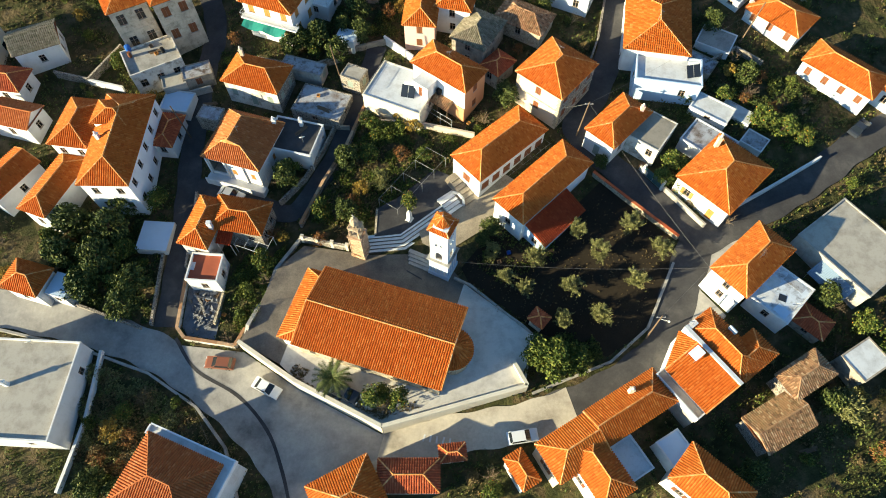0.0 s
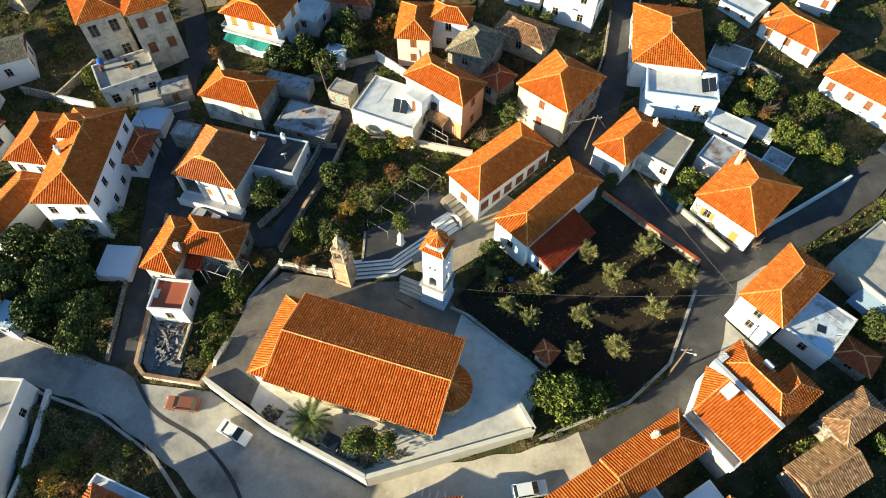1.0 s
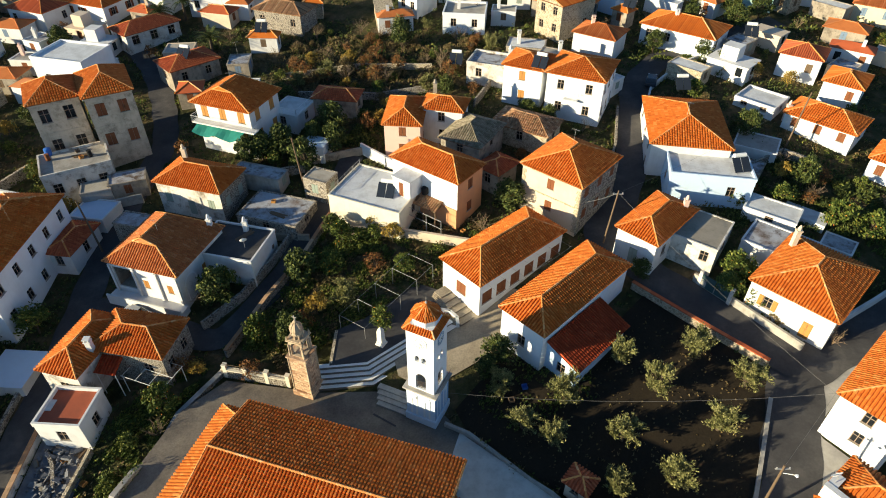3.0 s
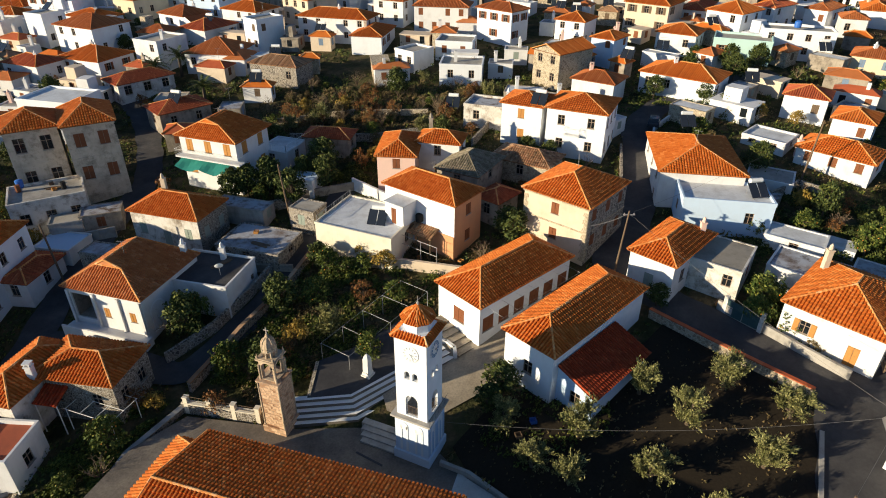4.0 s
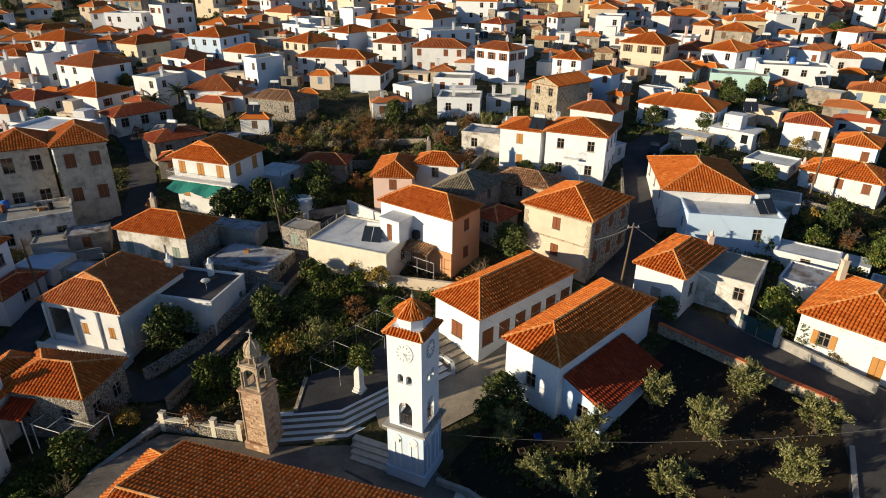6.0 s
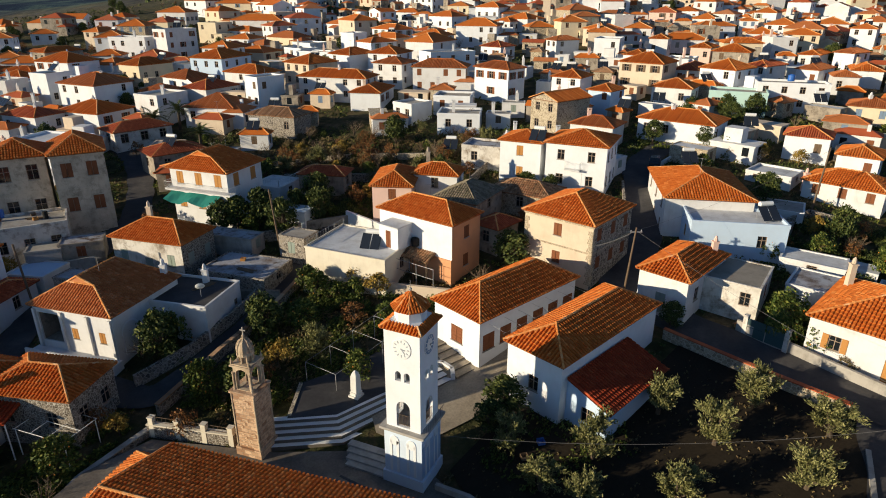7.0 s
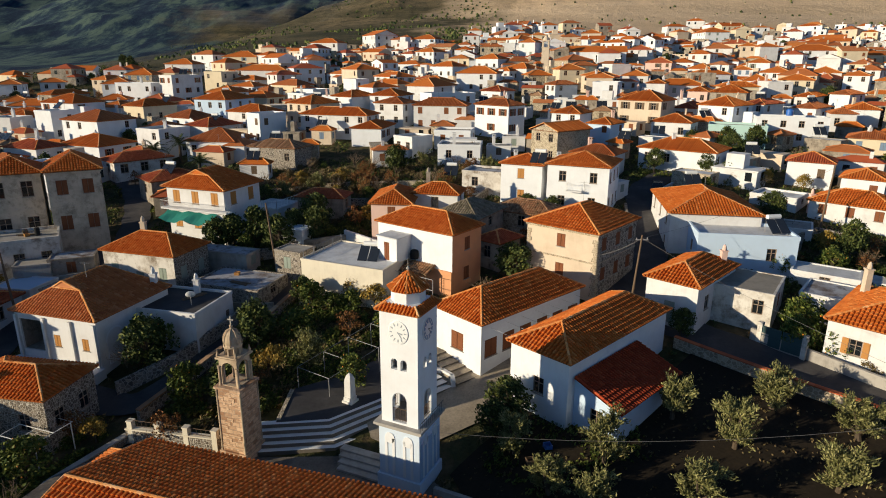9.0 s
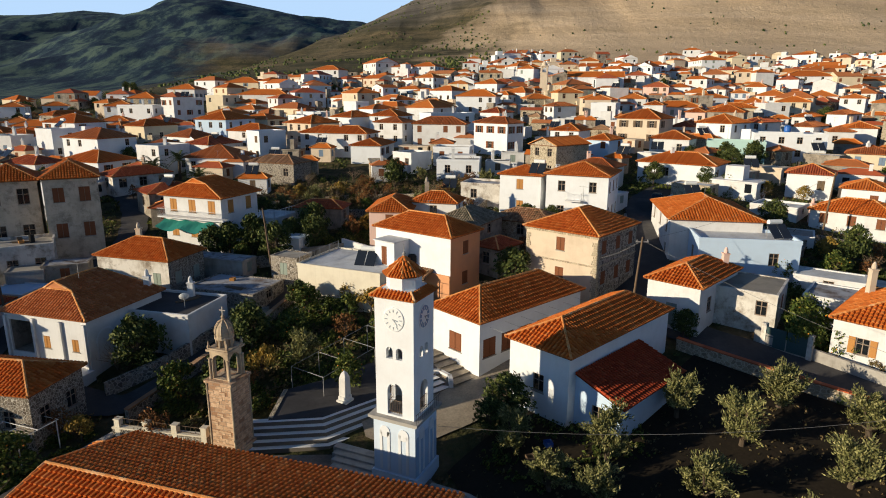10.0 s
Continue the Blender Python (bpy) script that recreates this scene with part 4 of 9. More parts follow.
house_s2 = house("white house with large hipped roof and tiled terrace", -32.99, 10.35, -22, 10.7, 8.7, 1.6, 2, rise=2.1, ridge=3.0, wall=WHITE, front=3, right=3, back=2, left=2, detail=2, tile=TILEPALE)
house("house with weathered hipped tile roof by the road", -11.4, 9.0, 28, 8.2, 6.8, 0.6, 1, rise=1.6, wall=CREAM, front=2, right=2, back=2, left=1, detail=2)
house("lean-to range under dark red tiles", -4.2, 11.4, 0, 7.6, 4.0, 0.2, 1, rise=0.9, wall=CREAM, front=1, right=1, back=1, left=0, detail=2, tile=TILERED)
house("long roadside house with ridged terracotta roof", 23.07, 19.0, 30.5, 10.85, 4.9, 3.4, 1, rise=1.45, ridge=5.6, ends=(0, 1), wall=CREAM, front=3, right=1, back=3, left=0, detail=2)
house("west end of the roadside house with hipped roof", 15.49, 14.12, 30.5, 7.4, 5.3, 3.2, 1, rise=1.45, ridge=2.0, ends=(1, 0), wall=CREAM, front=1, right=0, back=2, left=1, detail=2)
house("front wing with hipped terracotta roof", 18.4, 11.9, 30.5, 4.8, 8.2, 3.2, 1, rise=1.35, wall=WHITE, front=2, right=2, back=0, left=1, detail=2)
house("small lean-to under terracotta tiles beside the road", 9.5, 11.9, 30.5, 2.6, 4.4, 1.5, 1, rise=0.6, wall=WHITE, front=1, right=0, back=0, left=1, detail=2)
house_s5 = house("broad house with hipped terracotta roof and lean-to", 35.31, 26.18, -54, 9.15, 4.9, 5.2, 2, rise=1.5, wall=WHITE, front=0, right=1, back=2, left=1, detail=2)
house("rear wing with hipped terracotta roof", 38.21, 24.99, -54, 4.1, 6.2, 5.15, 2, rise=1.2, wall=WHITE, front=0, right=2, back=1, left=1, detail=2)
house("white roadside house with hipped tile roof", 40.9, 37.6, -49, 5.8, 10.8, 6.9, 2, rise=1.6, wall=BRIGHT, front=1, right=2, back=2, left=2, style="plain", detail=2)
house("small house with hipped terracotta roof", 31.5, 10.0, -42, 8.6, 5.6, 2.7, 1, rise=1.5, wall=WHITE, front=2, right=1, back=1, left=1, detail=2)
house("derelict shed under old lichened tiles", 45.8, 23.1, 30, 7.0, 3.9, 3.2, 1, rise=1.0, wall=STONE, front=1, right=0, back=1, left=0, style="plain", detail=2, tile=TILEOLD)
house("derelict outbuilding under crumbling old tiles", 41.6, 17.5, 28, 7.8, 5.0, 2.0, 1, "gable", rise=1.1, wall=STONE, front=1, right=0, back=1, left=0, style="plain", detail=2, tile=TILEOLD)
house("long white house with shallow tile roof", 54.0, 80.0, -45, 9.6, 6.6, 10.0, 1, rise=1.4, wall=WHITE, front=3, right=1, left=1, style="closed", detail=2)
house("small white house with flat roof terrace", 47.6, 86.2, -45, 6.4, 5.6, 9.6, 1, "flat", wall=WHITE, front=2, right=1, left=1, style="plain", detail=2, deck=ROOFWHITE, parapet=0.25)
house_r = house("white roadside house with orange tile roof and bay", 61.4, 69.0, -44, 11.6, 6.2, 9.0, 1, rise=1.5, wall=BRIGHT, front=4, right=1, left=1, style="closed", detail=2)
house("white end house with orange tile roof", 69.6, 65.5, -44, 6.0, 6.0, 8.8, 1, rise=1.4, wall=BRIGHT, front=2, right=1, left=1, style="plain", detail=2)
house("grey shaded house with low red tile roof", -39.2, 100.2, 42, 8.6, 6.2, 9.3, 1, rise=1.1, wall=GREY, front=2, right=2, left=1, style="plain", detail=2, tile=TILERED)
house("low derelict house with flaking walls and red tiles", -50.4, 113.2, 48, 10.5, 6.0, 10.2, 1, rise=1.2, wall=PEELING, front=3, right=2, left=1, style="plain", detail=2, tile=TILERED, win=(1.3, 1.7))
house("low range under dark red tiles", -13.8, 89.0, -10, 7.0, 4.2, 8.8, 1, rise=0.9, wall=GREY, front=1, right=1, left=0, style="plain", detail=2, tile=TILERED)
house("lean-to shed under dark red tiles", 8.6, 71.6, -42, 3.8, 4.6, 7.6, 1, rise=0.9, wall=GREY, front=1, right=0, left=0, style="plain", detail=2, tile=TILERED)
house("roofless ruin with collapsed old tiles", 13.2, 80.6, -30, 8.6, 5.6, 8.8, 1, rise=1.2, wall=PALESTONE, front=1, right=1, left=0, style="plain", detail=2, tile=TILEOLD)

# flat-roofed houses and terraces
flat_g = house("white flat-roofed terrace with low parapet", -6.4, 67.4, -24, 9.6, 7.6, 6.8, 1, "flat", wall=CREAMPALE, front=0, right=1, left=1, style="plain", deck=ROOFWHITE, parapet=0.12, over=0.0)
house("grey flat-roofed annexe with small windows", -22.6, 59.6, -14, 7.4, 6.0, 4.7, 1, "flat", wall=WHITE, front=1, right=3, left=0, style="plain", deck=ASPHALT, parapet=0.2, over=0.0, win=(0.6, 0.7))
house("small concrete-roofed house with rusty window", 31.0, 59.0, -36, 5.0, 6.2, 7.0, 1, "flat", wall=PEELING, front=2, right=1, left=1, style="mixed", deck=OLDSCREED, parapet=0.06, over=0.0, shutter=BROWN)
house("white and blue terrace annexe with solar tank", 34.3, 68.6, -10, 9.8, 5.4, 9.2, 1, "flat", wall=BLUE, front=2, right=1, left=1, style="plain", deck=ROOFWHITE, parapet=0.3, over=0.0)
flat_s7 = house("patched white flat roof behind the house", 45.0, 33.8, -45, 5.6, 6.9, 4.3, 1, "flat", wall=WHITE, front=1, right=1, left=1, style="plain", deck=ROOFPATCHED, parapet=0.1, over=0.0)
flat_s8 = house("bare concrete flat-roofed building", 56.24, 40.31, -54, 11.6, 10.0, 5.4, 1, "flat", wall=CONCRETE, front=1, right=2, left=2, style="plain", deck=SLABGREY, parapet=0.15, over=0.0)
house("flat-roofed white house with chimney and terrace", -55.2, 22.2, -3, 12.6, 13.0, 0.2, 1, "flat", wall=WHITE, front=2, right=2, left=1, style="plain", deck=SLABGREY, parapet=0.3, over=0.0)
house("patched tin and concrete shed roof", -19.0, 66.4, -18, 8.0, 5.6, 4.5, 1, "flat", wall=STONE, front=1, right=1, left=0, style="plain", deck=TIN, parapet=0.06, over=0.0)
house("weathered terrace annexe with dark windows", -46.4, 73.8, 29, 8.2, 5.8, 6.9, 1, "flat", wall=PEELING, front=3, right=1, left=1, style="plain", win=(1.1, 1.5), deck=CONCRETE, parapet=0.3, over=0.0)
house("blue-roofed shed in shade", -42.2, 67.4, -10, 4.6, 4.0, 3.6, 1, "flat", wall=WHITE, front=1, right=1, left=0, style="closed", deck=BLUE, parapet=0.1, over=0.0)
house("white sheet-roofed lean-to beside the garden house", -53.4, 36.6, -16, 3.0, 3.4, 0.9, 1, "flat", wall=WHITE, front=1, right=0, left=0, style="plain", deck=BLUE, parapet=0, over=0.0)
house("pale blue sheet roof shed in the orchard", -42.4, 45.0, -4, 4.6, 4.8, -0.1, 1, "flat", wall=WHITE, front=1, right=0, left=0, style="plain", deck=BLUE, parapet=0, over=0.0)
house("low peeling house with patched flat roof", 10.0, 96.0, -20, 8.0, 5.0, 11.0, 1, "flat", wall=PEELING, front=2, right=1, left=1, style="plain", deck=TIN, parapet=0.3, over=0.0)
house("white flat roof among the gardens", 41.0, 63.6, -36, 6.0, 3.6, 6.4, 1, "flat", wall=WHITE, front=1, right=1, left=0, style="plain", deck=ROOFWHITE, parapet=0.1, over=0.0)
house("patched grey flat-roofed annexe beside the cottage", 39.4, 57.6, -40, 7.0, 5.0, 6.2, 1, "flat", wall=WHITE, front=1, right=1, left=1, style="plain", deck=TIN, parapet=0.1, over=0.0)
house("low lean-to under dark red tiles beside the tall house", -42.6, 61.6, -8, 3.8, 6.4, 3.6, 1, rise=0.7, wall=WHITE, front=1, right=1, left=0, style="plain", detail=2, tile=TILERED)
house("small white gabled house with grey tiles", -66.0, 77.4, 24, 7.4, 6.0, 7.2, 1, roof="gable", rise=1.4, wall=WHITE, front=1, right=2, left=1, style="plain", detail=2, tile=TILEGREY)
house("small house under red tiles in a walled garden", -69.0, 70.4, -8, 6.0, 5.0, 5.4, 1, rise=1.2, wall=WHITE, front=1, right=1, left=1, style="plain", detail=2, tile=TILERED)
for sx, sy, srot, su, sv, sz, sdeck, swall, slabel in ((-39.6, 72.4, 20, 4.6, 3.0, 5.2, TIN, GREY, "rusty tin-roofed shed by the alley"), (-43.0, 70.6, 20, 3.6, 2.6, 4.9, SLABGREY, CONCRETE, "low concrete store beside the alley"),
                                                       (-36.2, 64.4, -14, 3.6, 2.6, 4.3, TIN, STONE, "stone shed with patched tin roof"), (-22.4, 73.0, -18, 7.0, 2.6, 5.7, TIN, CONCRETE, "long low tin-roofed store"),
                                                       (-14.0, 70.6, -24, 3.4, 2.8, 6.6, SLABGREY, STONE, "small stone store with concrete roof"), (46.6, 58.2, -40, 3.4, 3.0, 5.4, TIN, WHITE, "garden shed with tin roof"),
                                                       (40.0, 72.2, -36, 5.4, 3.4, 7.4, TIN, GREY, "tin-roofed outbuilding behind the garden"), (19.4, 96.4, -24, 5.6, 4.0, 11.8, SLABGREY, GREY, "grey outbuilding behind the white house")):
    house(slabel, sx, sy, srot, su, sv, sz, 1, "flat", wall=swall, front=1, right=1, left=0, back=0, style="closed", deck=sdeck, parapet=0.06, over=0.0, name="shed", group="sheds")

# houses further up the slope
house("low bright white village house with hipped terracotta roof", 41.3, 104.6, -38, 12.5, 7.9, ground_at(41.3, 104.6) + 3.1, 1, "hip", wall=BRIGHT, front=4, right=2, back=0, left=1, style="plain", detail=1)
house("low white village house with hipped terracotta roof", 46.7, 124.0, -33, 7.7, 7.0, ground_at(46.7, 124.0) + 3.4, 1, "hip", wall=WHITE, front=2, right=2, back=0, left=1, style="plain", detail=1)
house("low white village house with hipped terracotta roof", 56.1, 141.5, -31, 5.2, 12.0, ground_at(56.1, 141.5) + 3.1, 1, "hip", wall=WHITE, front=2, right=3, back=0, left=1, style="closed", detail=1, tile=TILERED)
house("two-storey bright white village house with flat roof and parapet", 66.8, 121.0, -19, 12.5, 6.0, ground_at(66.8, 121.0) + 4.6, 2, "flat", wall=BRIGHT, front=4, right=2, back=0, left=1, style="plain", detail=1)
house("low pale green village house with flat roof and parapet", 56.7, 119.9, -24, 10.3, 6.6, ground_at(56.7, 119.9) + 3.4, 1, "flat", wall=TEALWALL, front=3, right=2, back=0, left=1, style="open", detail=1)
house("two-storey pale yellow village house with hipped terracotta roof", 77.3, 166.3, -12, 9.6, 6.0, ground_at(77.3, 166.3) + 4.6, 2, "hip", wall=OCHRE, front=3, right=2, back=0, left=0, style="closed", detail=1)
house("two-storey white village house with hipped terracotta roof", 69.5, 136.7, -54, 5.0, 8.6, ground_at(69.5, 136.7) + 4.6, 2, "hip", wall=WHITE, front=2, right=2, back=0, left=1, style="plain", detail=1, tile=TILERED)
house("two-storey bright white village house with hipped terracotta roof", 103.0, 196.6, -35, 8.9, 12.0, ground_at(103.0, 196.6) + 4.6, 2, "hip", wall=BRIGHT, front=3, right=3, back=0, left=0, style="plain", detail=0)
house("two-storey bright white village house with hipped terracotta roof", 96.4, 151.8, -58, 5.0, 7.5, ground_at(96.4, 151.8) + 4.6, 2, "hip", wall=BRIGHT, front=2, right=2, back=0, left=0, style="plain", detail=1, tile=TILEPALE)
house("low white village house with hipped terracotta roof", 122.6, 205.8, -29, 9.2, 12.0, ground_at(122.6, 205.8) + 3.4, 1, "hip", wall=WHITE, front=3, right=3, back=0, left=0, style="open", detail=0)
house("two-storey bright white village house with hipped terracotta roof", 144.3, 253.9, -14, 18.0, 12.0, ground_at(144.3, 253.9) + 4.6, 2, "hip", wall=BRIGHT, front=6, right=3, back=0, left=0, style="plain", detail=0)
house("two-storey cream village house with hipped terracotta roof", 120.7, 255.6, -20, 6.0, 10.9, ground_at(120.7, 255.6) + 6.0, 2, "hip", wall=CREAM, front=2, right=3, back=0, left=0, style="plain", detail=0)
house("two-storey white village house with hipped terracotta roof", 124.7, 249.1, 1, 7.5, 6.1, ground_at(124.7, 249.1) + 6.5, 2, "hip", wall=WHITE, front=2, right=2, back=0, left=0, style="plain", detail=0)
house("two-storey white village house with hipped terracotta roof", 111.3, 258.9, -28, 11.1, 12.0, ground_at(111.3, 258.9) + 4.6, 2, "hip", wall=WHITE, front=3, right=3, back=0, left=0, style="plain", detail=0, tile=TILEPALE)
house("low bright white village house with hipped terracotta roof", 84.3, 201.2, 3, 11.5, 6.3, ground_at(84.3, 201.2) + 3.4, 1, "hip", wall=BRIGHT, front=4, right=2, back=0, left=0, style="plain", detail=0)
house("two-storey bright white village house with hipped terracotta roof", 95.4, 202.8, -20, 5.0, 6.9, ground_at(95.4, 202.8) + 4.6, 2, "hip", wall=BRIGHT, front=2, right=2, back=0, left=0, style="closed", detail=0)
house("low bright white village house with hipped terracotta roof", 81.6, 139.6, -49, 5.0, 9.4, ground_at(81.6, 139.6) + 3.4, 1, "hip", wall=BRIGHT, front=2, right=3, back=0, left=1, style="closed", detail=1, tile=TILEPALE)
house("low white village house with hipped terracotta roof", 83.7, 132.8, -22, 5.0, 6.0, ground_at(83.7, 132.8) + 3.4, 1, "hip", wall=WHITE, front=2, right=2, back=0, left=1, style="plain", detail=1, tile=TILEPALE)
house("low bright white village house with hipped terracotta roof", 56.6, 95.1, -34, 6.4, 6.0, ground_at(56.6, 95.1) + 3.4, 1, "hip", wall=BRIGHT, front=2, right=2, back=0, left=1, style="closed", detail=1, tile=TILERED)
house("low bright white village house with hipped terracotta roof", 60.1, 88.0, -39, 5.6, 6.6, ground_at(60.1, 88.0) + 3.1, 1, "hip", wall=BRIGHT, front=2, right=2, back=0, left=1, style="closed", detail=1)
house("two-storey bright white village house with hipped terracotta roof", 14.4, 133.7, -43, 9.1, 6.0, ground_at(14.4, 133.7) + 6.0, 2, "hip", wall=BRIGHT, front=3, right=2, back=0, left=1, style="open", detail=1, tile=TILEPALE)
house("two-storey pale stone village house with gabled tile roof", 22.7, 111.2, -51, 6.3, 8.9, ground_at(22.7, 111.2) + 5.5, 2, "gable", wall=PALESTONE, front=2, right=2, back=0, left=1, style="plain", detail=1)
house("two-storey pale blue village house with hipped terracotta roof", 32.3, 118.9, -41, 5.0, 6.0, ground_at(32.3, 118.9) + 4.6, 2, "hip", wall=BLUE, front=2, right=2, back=0, left=1, style="closed", detail=1)
house("two-storey bright white village house with hipped terracotta roof", 28.3, 129.9, -33, 6.4, 7.0, ground_at(28.3, 129.9) + 4.6, 2, "hip", wall=BRIGHT, front=2, right=2, back=0, left=1, style="plain", detail=1)
house("low white village house with hipped terracotta roof", 27.2, 103.1, -34, 7.5, 6.0, ground_at(27.2, 103.1) + 3.4, 1, "hip", wall=WHITE, front=2, right=2, back=0, left=1, style="plain", detail=1, tile=TILEPALE)
house("two-storey white village house with hipped terracotta roof", 34.2, 172.9, -64, 5.0, 7.7, ground_at(34.2, 172.9) + 4.6, 2, "hip", wall=WHITE, front=2, right=2, back=0, left=0, style="plain", detail=1, tile=TILEPALE)
house("two-storey cream village house with hipped terracotta roof", 47.4, 188.3, -48, 7.2, 7.0, ground_at(47.4, 188.3) + 4.6, 2, "hip", wall=CREAM, front=2, right=2, back=0, left=0, style="plain", detail=0)
house("low bright white village house with hipped terracotta roof", 49.0, 156.0, -36, 5.6, 7.4, ground_at(49.0, 156.0) + 3.4, 1, "hip", wall=BRIGHT, front=2, right=2, back=0, left=0, style="plain", detail=1)
house("low white village house with hipped terracotta roof", 61.4, 197.8, -22, 8.0, 12.0, ground_at(61.4, 197.8) + 3.4, 1, "hip", wall=WHITE, front=2, right=3, back=0, left=0, style="plain", detail=0)
house("low white village house with hipped terracotta roof", 59.7, 173.7, -27, 5.2, 7.0, ground_at(59.7, 173.7) + 4.5, 1, "hip", wall=WHITE, front=2, right=2, back=0, left=0, style="closed", detail=1)
house("two-storey white village house with hipped terracotta roof", 79.4, 253.8, -21, 9.2, 12.0, ground_at(79.4, 253.8) + 4.6, 2, "hip", wall=WHITE, front=3, right=3, back=0, left=0, style="plain", detail=0, tile=TILERED)
house("two-storey pale pink village house with hipped terracotta roof", 75.3, 218.2, -29, 8.8, 9.6, ground_at(75.3, 218.2) + 4.6, 2, "hip", wall=PINK, front=3, right=3, back=0, left=0, style="mixed", detail=0, tile=TILERED)
house("two-storey bright white village house with hipped terracotta roof", 39.1, 266.3, -30, 7.4, 9.1, ground_at(39.1, 266.3) + 6.0, 2, "hip", wall=BRIGHT, front=2, right=3, back=0, left=0, style="closed", detail=0)
house("low white village house with hipped terracotta roof", 33.5, 322.7, -74, 18.0, 12.0, ground_at(33.5, 322.7) + 3.4, 1, "hip", wall=WHITE, front=6, right=3, back=0, left=0, style="plain", detail=0, tile=TILEPALE)
house("two-storey white village house with hipped terracotta roof", 38.4, 291.8, -62, 10.1, 10.2, ground_at(38.4, 291.8) + 4.6, 2, "hip", wall=WHITE, front=3, right=3, back=0, left=0, style="plain", detail=0)
house("low white village house with hipped terracotta roof", 23.8, 213.4, -37, 6.5, 6.0, ground_at(23.8, 213.4) + 3.4, 1, "hip", wall=WHITE, front=2, right=2, back=0, left=0, style="plain", detail=0)
house("low white village house with hipped terracotta roof", 29.7, 217.0, -45, 10.0, 8.9, ground_at(29.7, 217.0) + 3.4, 1, "hip", wall=WHITE, front=3, right=2, back=0, left=0, style="closed", detail=0)
house("two-storey white village house with hipped terracotta roof", -18.8, 139.1, -17, 15.6, 7.2, ground_at(-18.8, 139.1) + 4.6, 2, "hip", wall=WHITE, front=5, right=2, back=0, left=1, style="plain", detail=1)
house("two-storey bright white village house with flat roof and parapet", -33.0, 134.1, -41, 5.0, 6.9, ground_at(-33.0, 134.1) + 6.0, 2, "flat", wall=BRIGHT, front=2, right=2, back=0, left=1, style="closed", detail=1)
house("two-storey white village house with hipped terracotta roof", -39.1, 147.8, -28, 10.1, 7.8, ground_at(-39.1, 147.8) + 4.6, 2, "hip", wall=WHITE, front=3, right=2, back=0, left=1, style="plain", detail=1)
house("two-storey white village house with hipped terracotta roof", -56.9, 226.5, -7, 18.0, 9.2, ground_at(-56.9, 226.5) + 4.6, 2, "hip", wall=WHITE, front=6, right=3, back=0, left=0, style="plain", detail=0)
house("two-storey pale yellow village house with hipped terracotta roof", -75.2, 266.3, -6, 14.3, 11.3, ground_at(-75.2, 266.3) + 4.6, 2, "hip", wall=OCHRE, front=4, right=3, back=0, left=0, style="open", detail=0)
house("two-storey pale blue village house with hipped terracotta roof", -49.7, 160.2, -20, 9.4, 11.8, ground_at(-49.7, 160.2) + 6.0, 2, "hip", wall=BLUE, front=3, right=3, back=0, left=0, style="plain", detail=1)
house("low rubble stone village house with hipped terracotta roof", -26.3, 116.8, -21, 10.0, 6.0, ground_at(-26.3, 116.8) + 3.4, 1, "hip", wall=STONE, front=3, right=2, back=0, left=1, style="plain", detail=1, tile=TILEOLD)
house("low white village house with flat roof and parapet", -2.7, 120.9, -42, 5.3, 6.0, ground_at(-2.7, 120.9) + 3.1, 1, "flat", wall=WHITE, front=2, right=2, back=0, left=1, style="plain", detail=1)
house("two-storey bright white village house with flat roof and parapet", 4.2, 156.3, -64, 7.0, 12.0, ground_at(4.2, 156.3) + 5.5, 2, "flat", wall=BRIGHT, front=2, right=3, back=0, left=0, style="plain", detail=1)
house("two-storey cream village house with hipped terracotta roof", -22.9, 211.8, -55, 11.2, 8.3, ground_at(-22.9, 211.8) + 6.0, 2, "hip", wall=CREAM, front=3, right=2, back=0, left=0, style="plain", detail=0)
house("low cream village house with hipped terracotta roof", -11.5, 189.6, -40, 10.8, 6.0, ground_at(-11.5, 189.6) + 4.5, 1, "hip", wall=CREAM, front=3, right=2, back=0, left=0, style="plain", detail=0)
house("two-storey white village house with hipped terracotta roof", 1.0, 188.8, -29, 9.6, 7.9, ground_at(1.0, 188.8) + 4.6, 2, "hip", wall=WHITE, front=3, right=2, back=0, left=0, style="plain", detail=0)
house("two-storey bright white village house with hipped terracotta roof", -0.7, 261.9, -36, 9.3, 9.2, ground_at(-0.7, 261.9) + 4.6, 2, "hip", wall=BRIGHT, front=3, right=3, back=0, left=0, style="plain", detail=0)
house("two-storey white village house with hipped terracotta roof", -46.5, 297.6, -17, 13.5, 10.5, ground_at(-46.5, 297.6) + 6.0, 2, "hip", wall=WHITE, front=4, right=3, back=0, left=0, style="plain", detail=0)
house("two-storey white village house with gabled tile roof", -25.7, 319.8, -64, 18.0, 12.0, ground_at(-25.7, 319.8) + 6.0, 2, "gable", wall=WHITE, front=6, right=3, back=0, left=0, style="plain", detail=0)
house("low bright white village house with flat roof and parapet", -28.7, 178.7, -27, 13.3, 6.0, ground_at(-28.7, 178.7) + 3.1, 1, "flat", wall=BRIGHT, front=4, right=2, back=0, left=0, style="closed", detail=1)
house("two-storey bright white village house with flat roof and parapet", -21.3, 188.2, -35, 5.4, 6.0, ground_at(-21.3, 188.2) + 6.0, 2, "flat", wall=BRIGHT, front=2, right=2, back=0, left=0, style="closed", detail=0)
house("two-storey bright white village house with hipped terracotta roof", -2.7, 308.3, -24, 12.6, 10.7, ground_at(-2.7, 308.3) + 4.6, 2, "hip", wall=BRIGHT, front=4, right=3, back=0, left=0, style="mixed", detail=0)
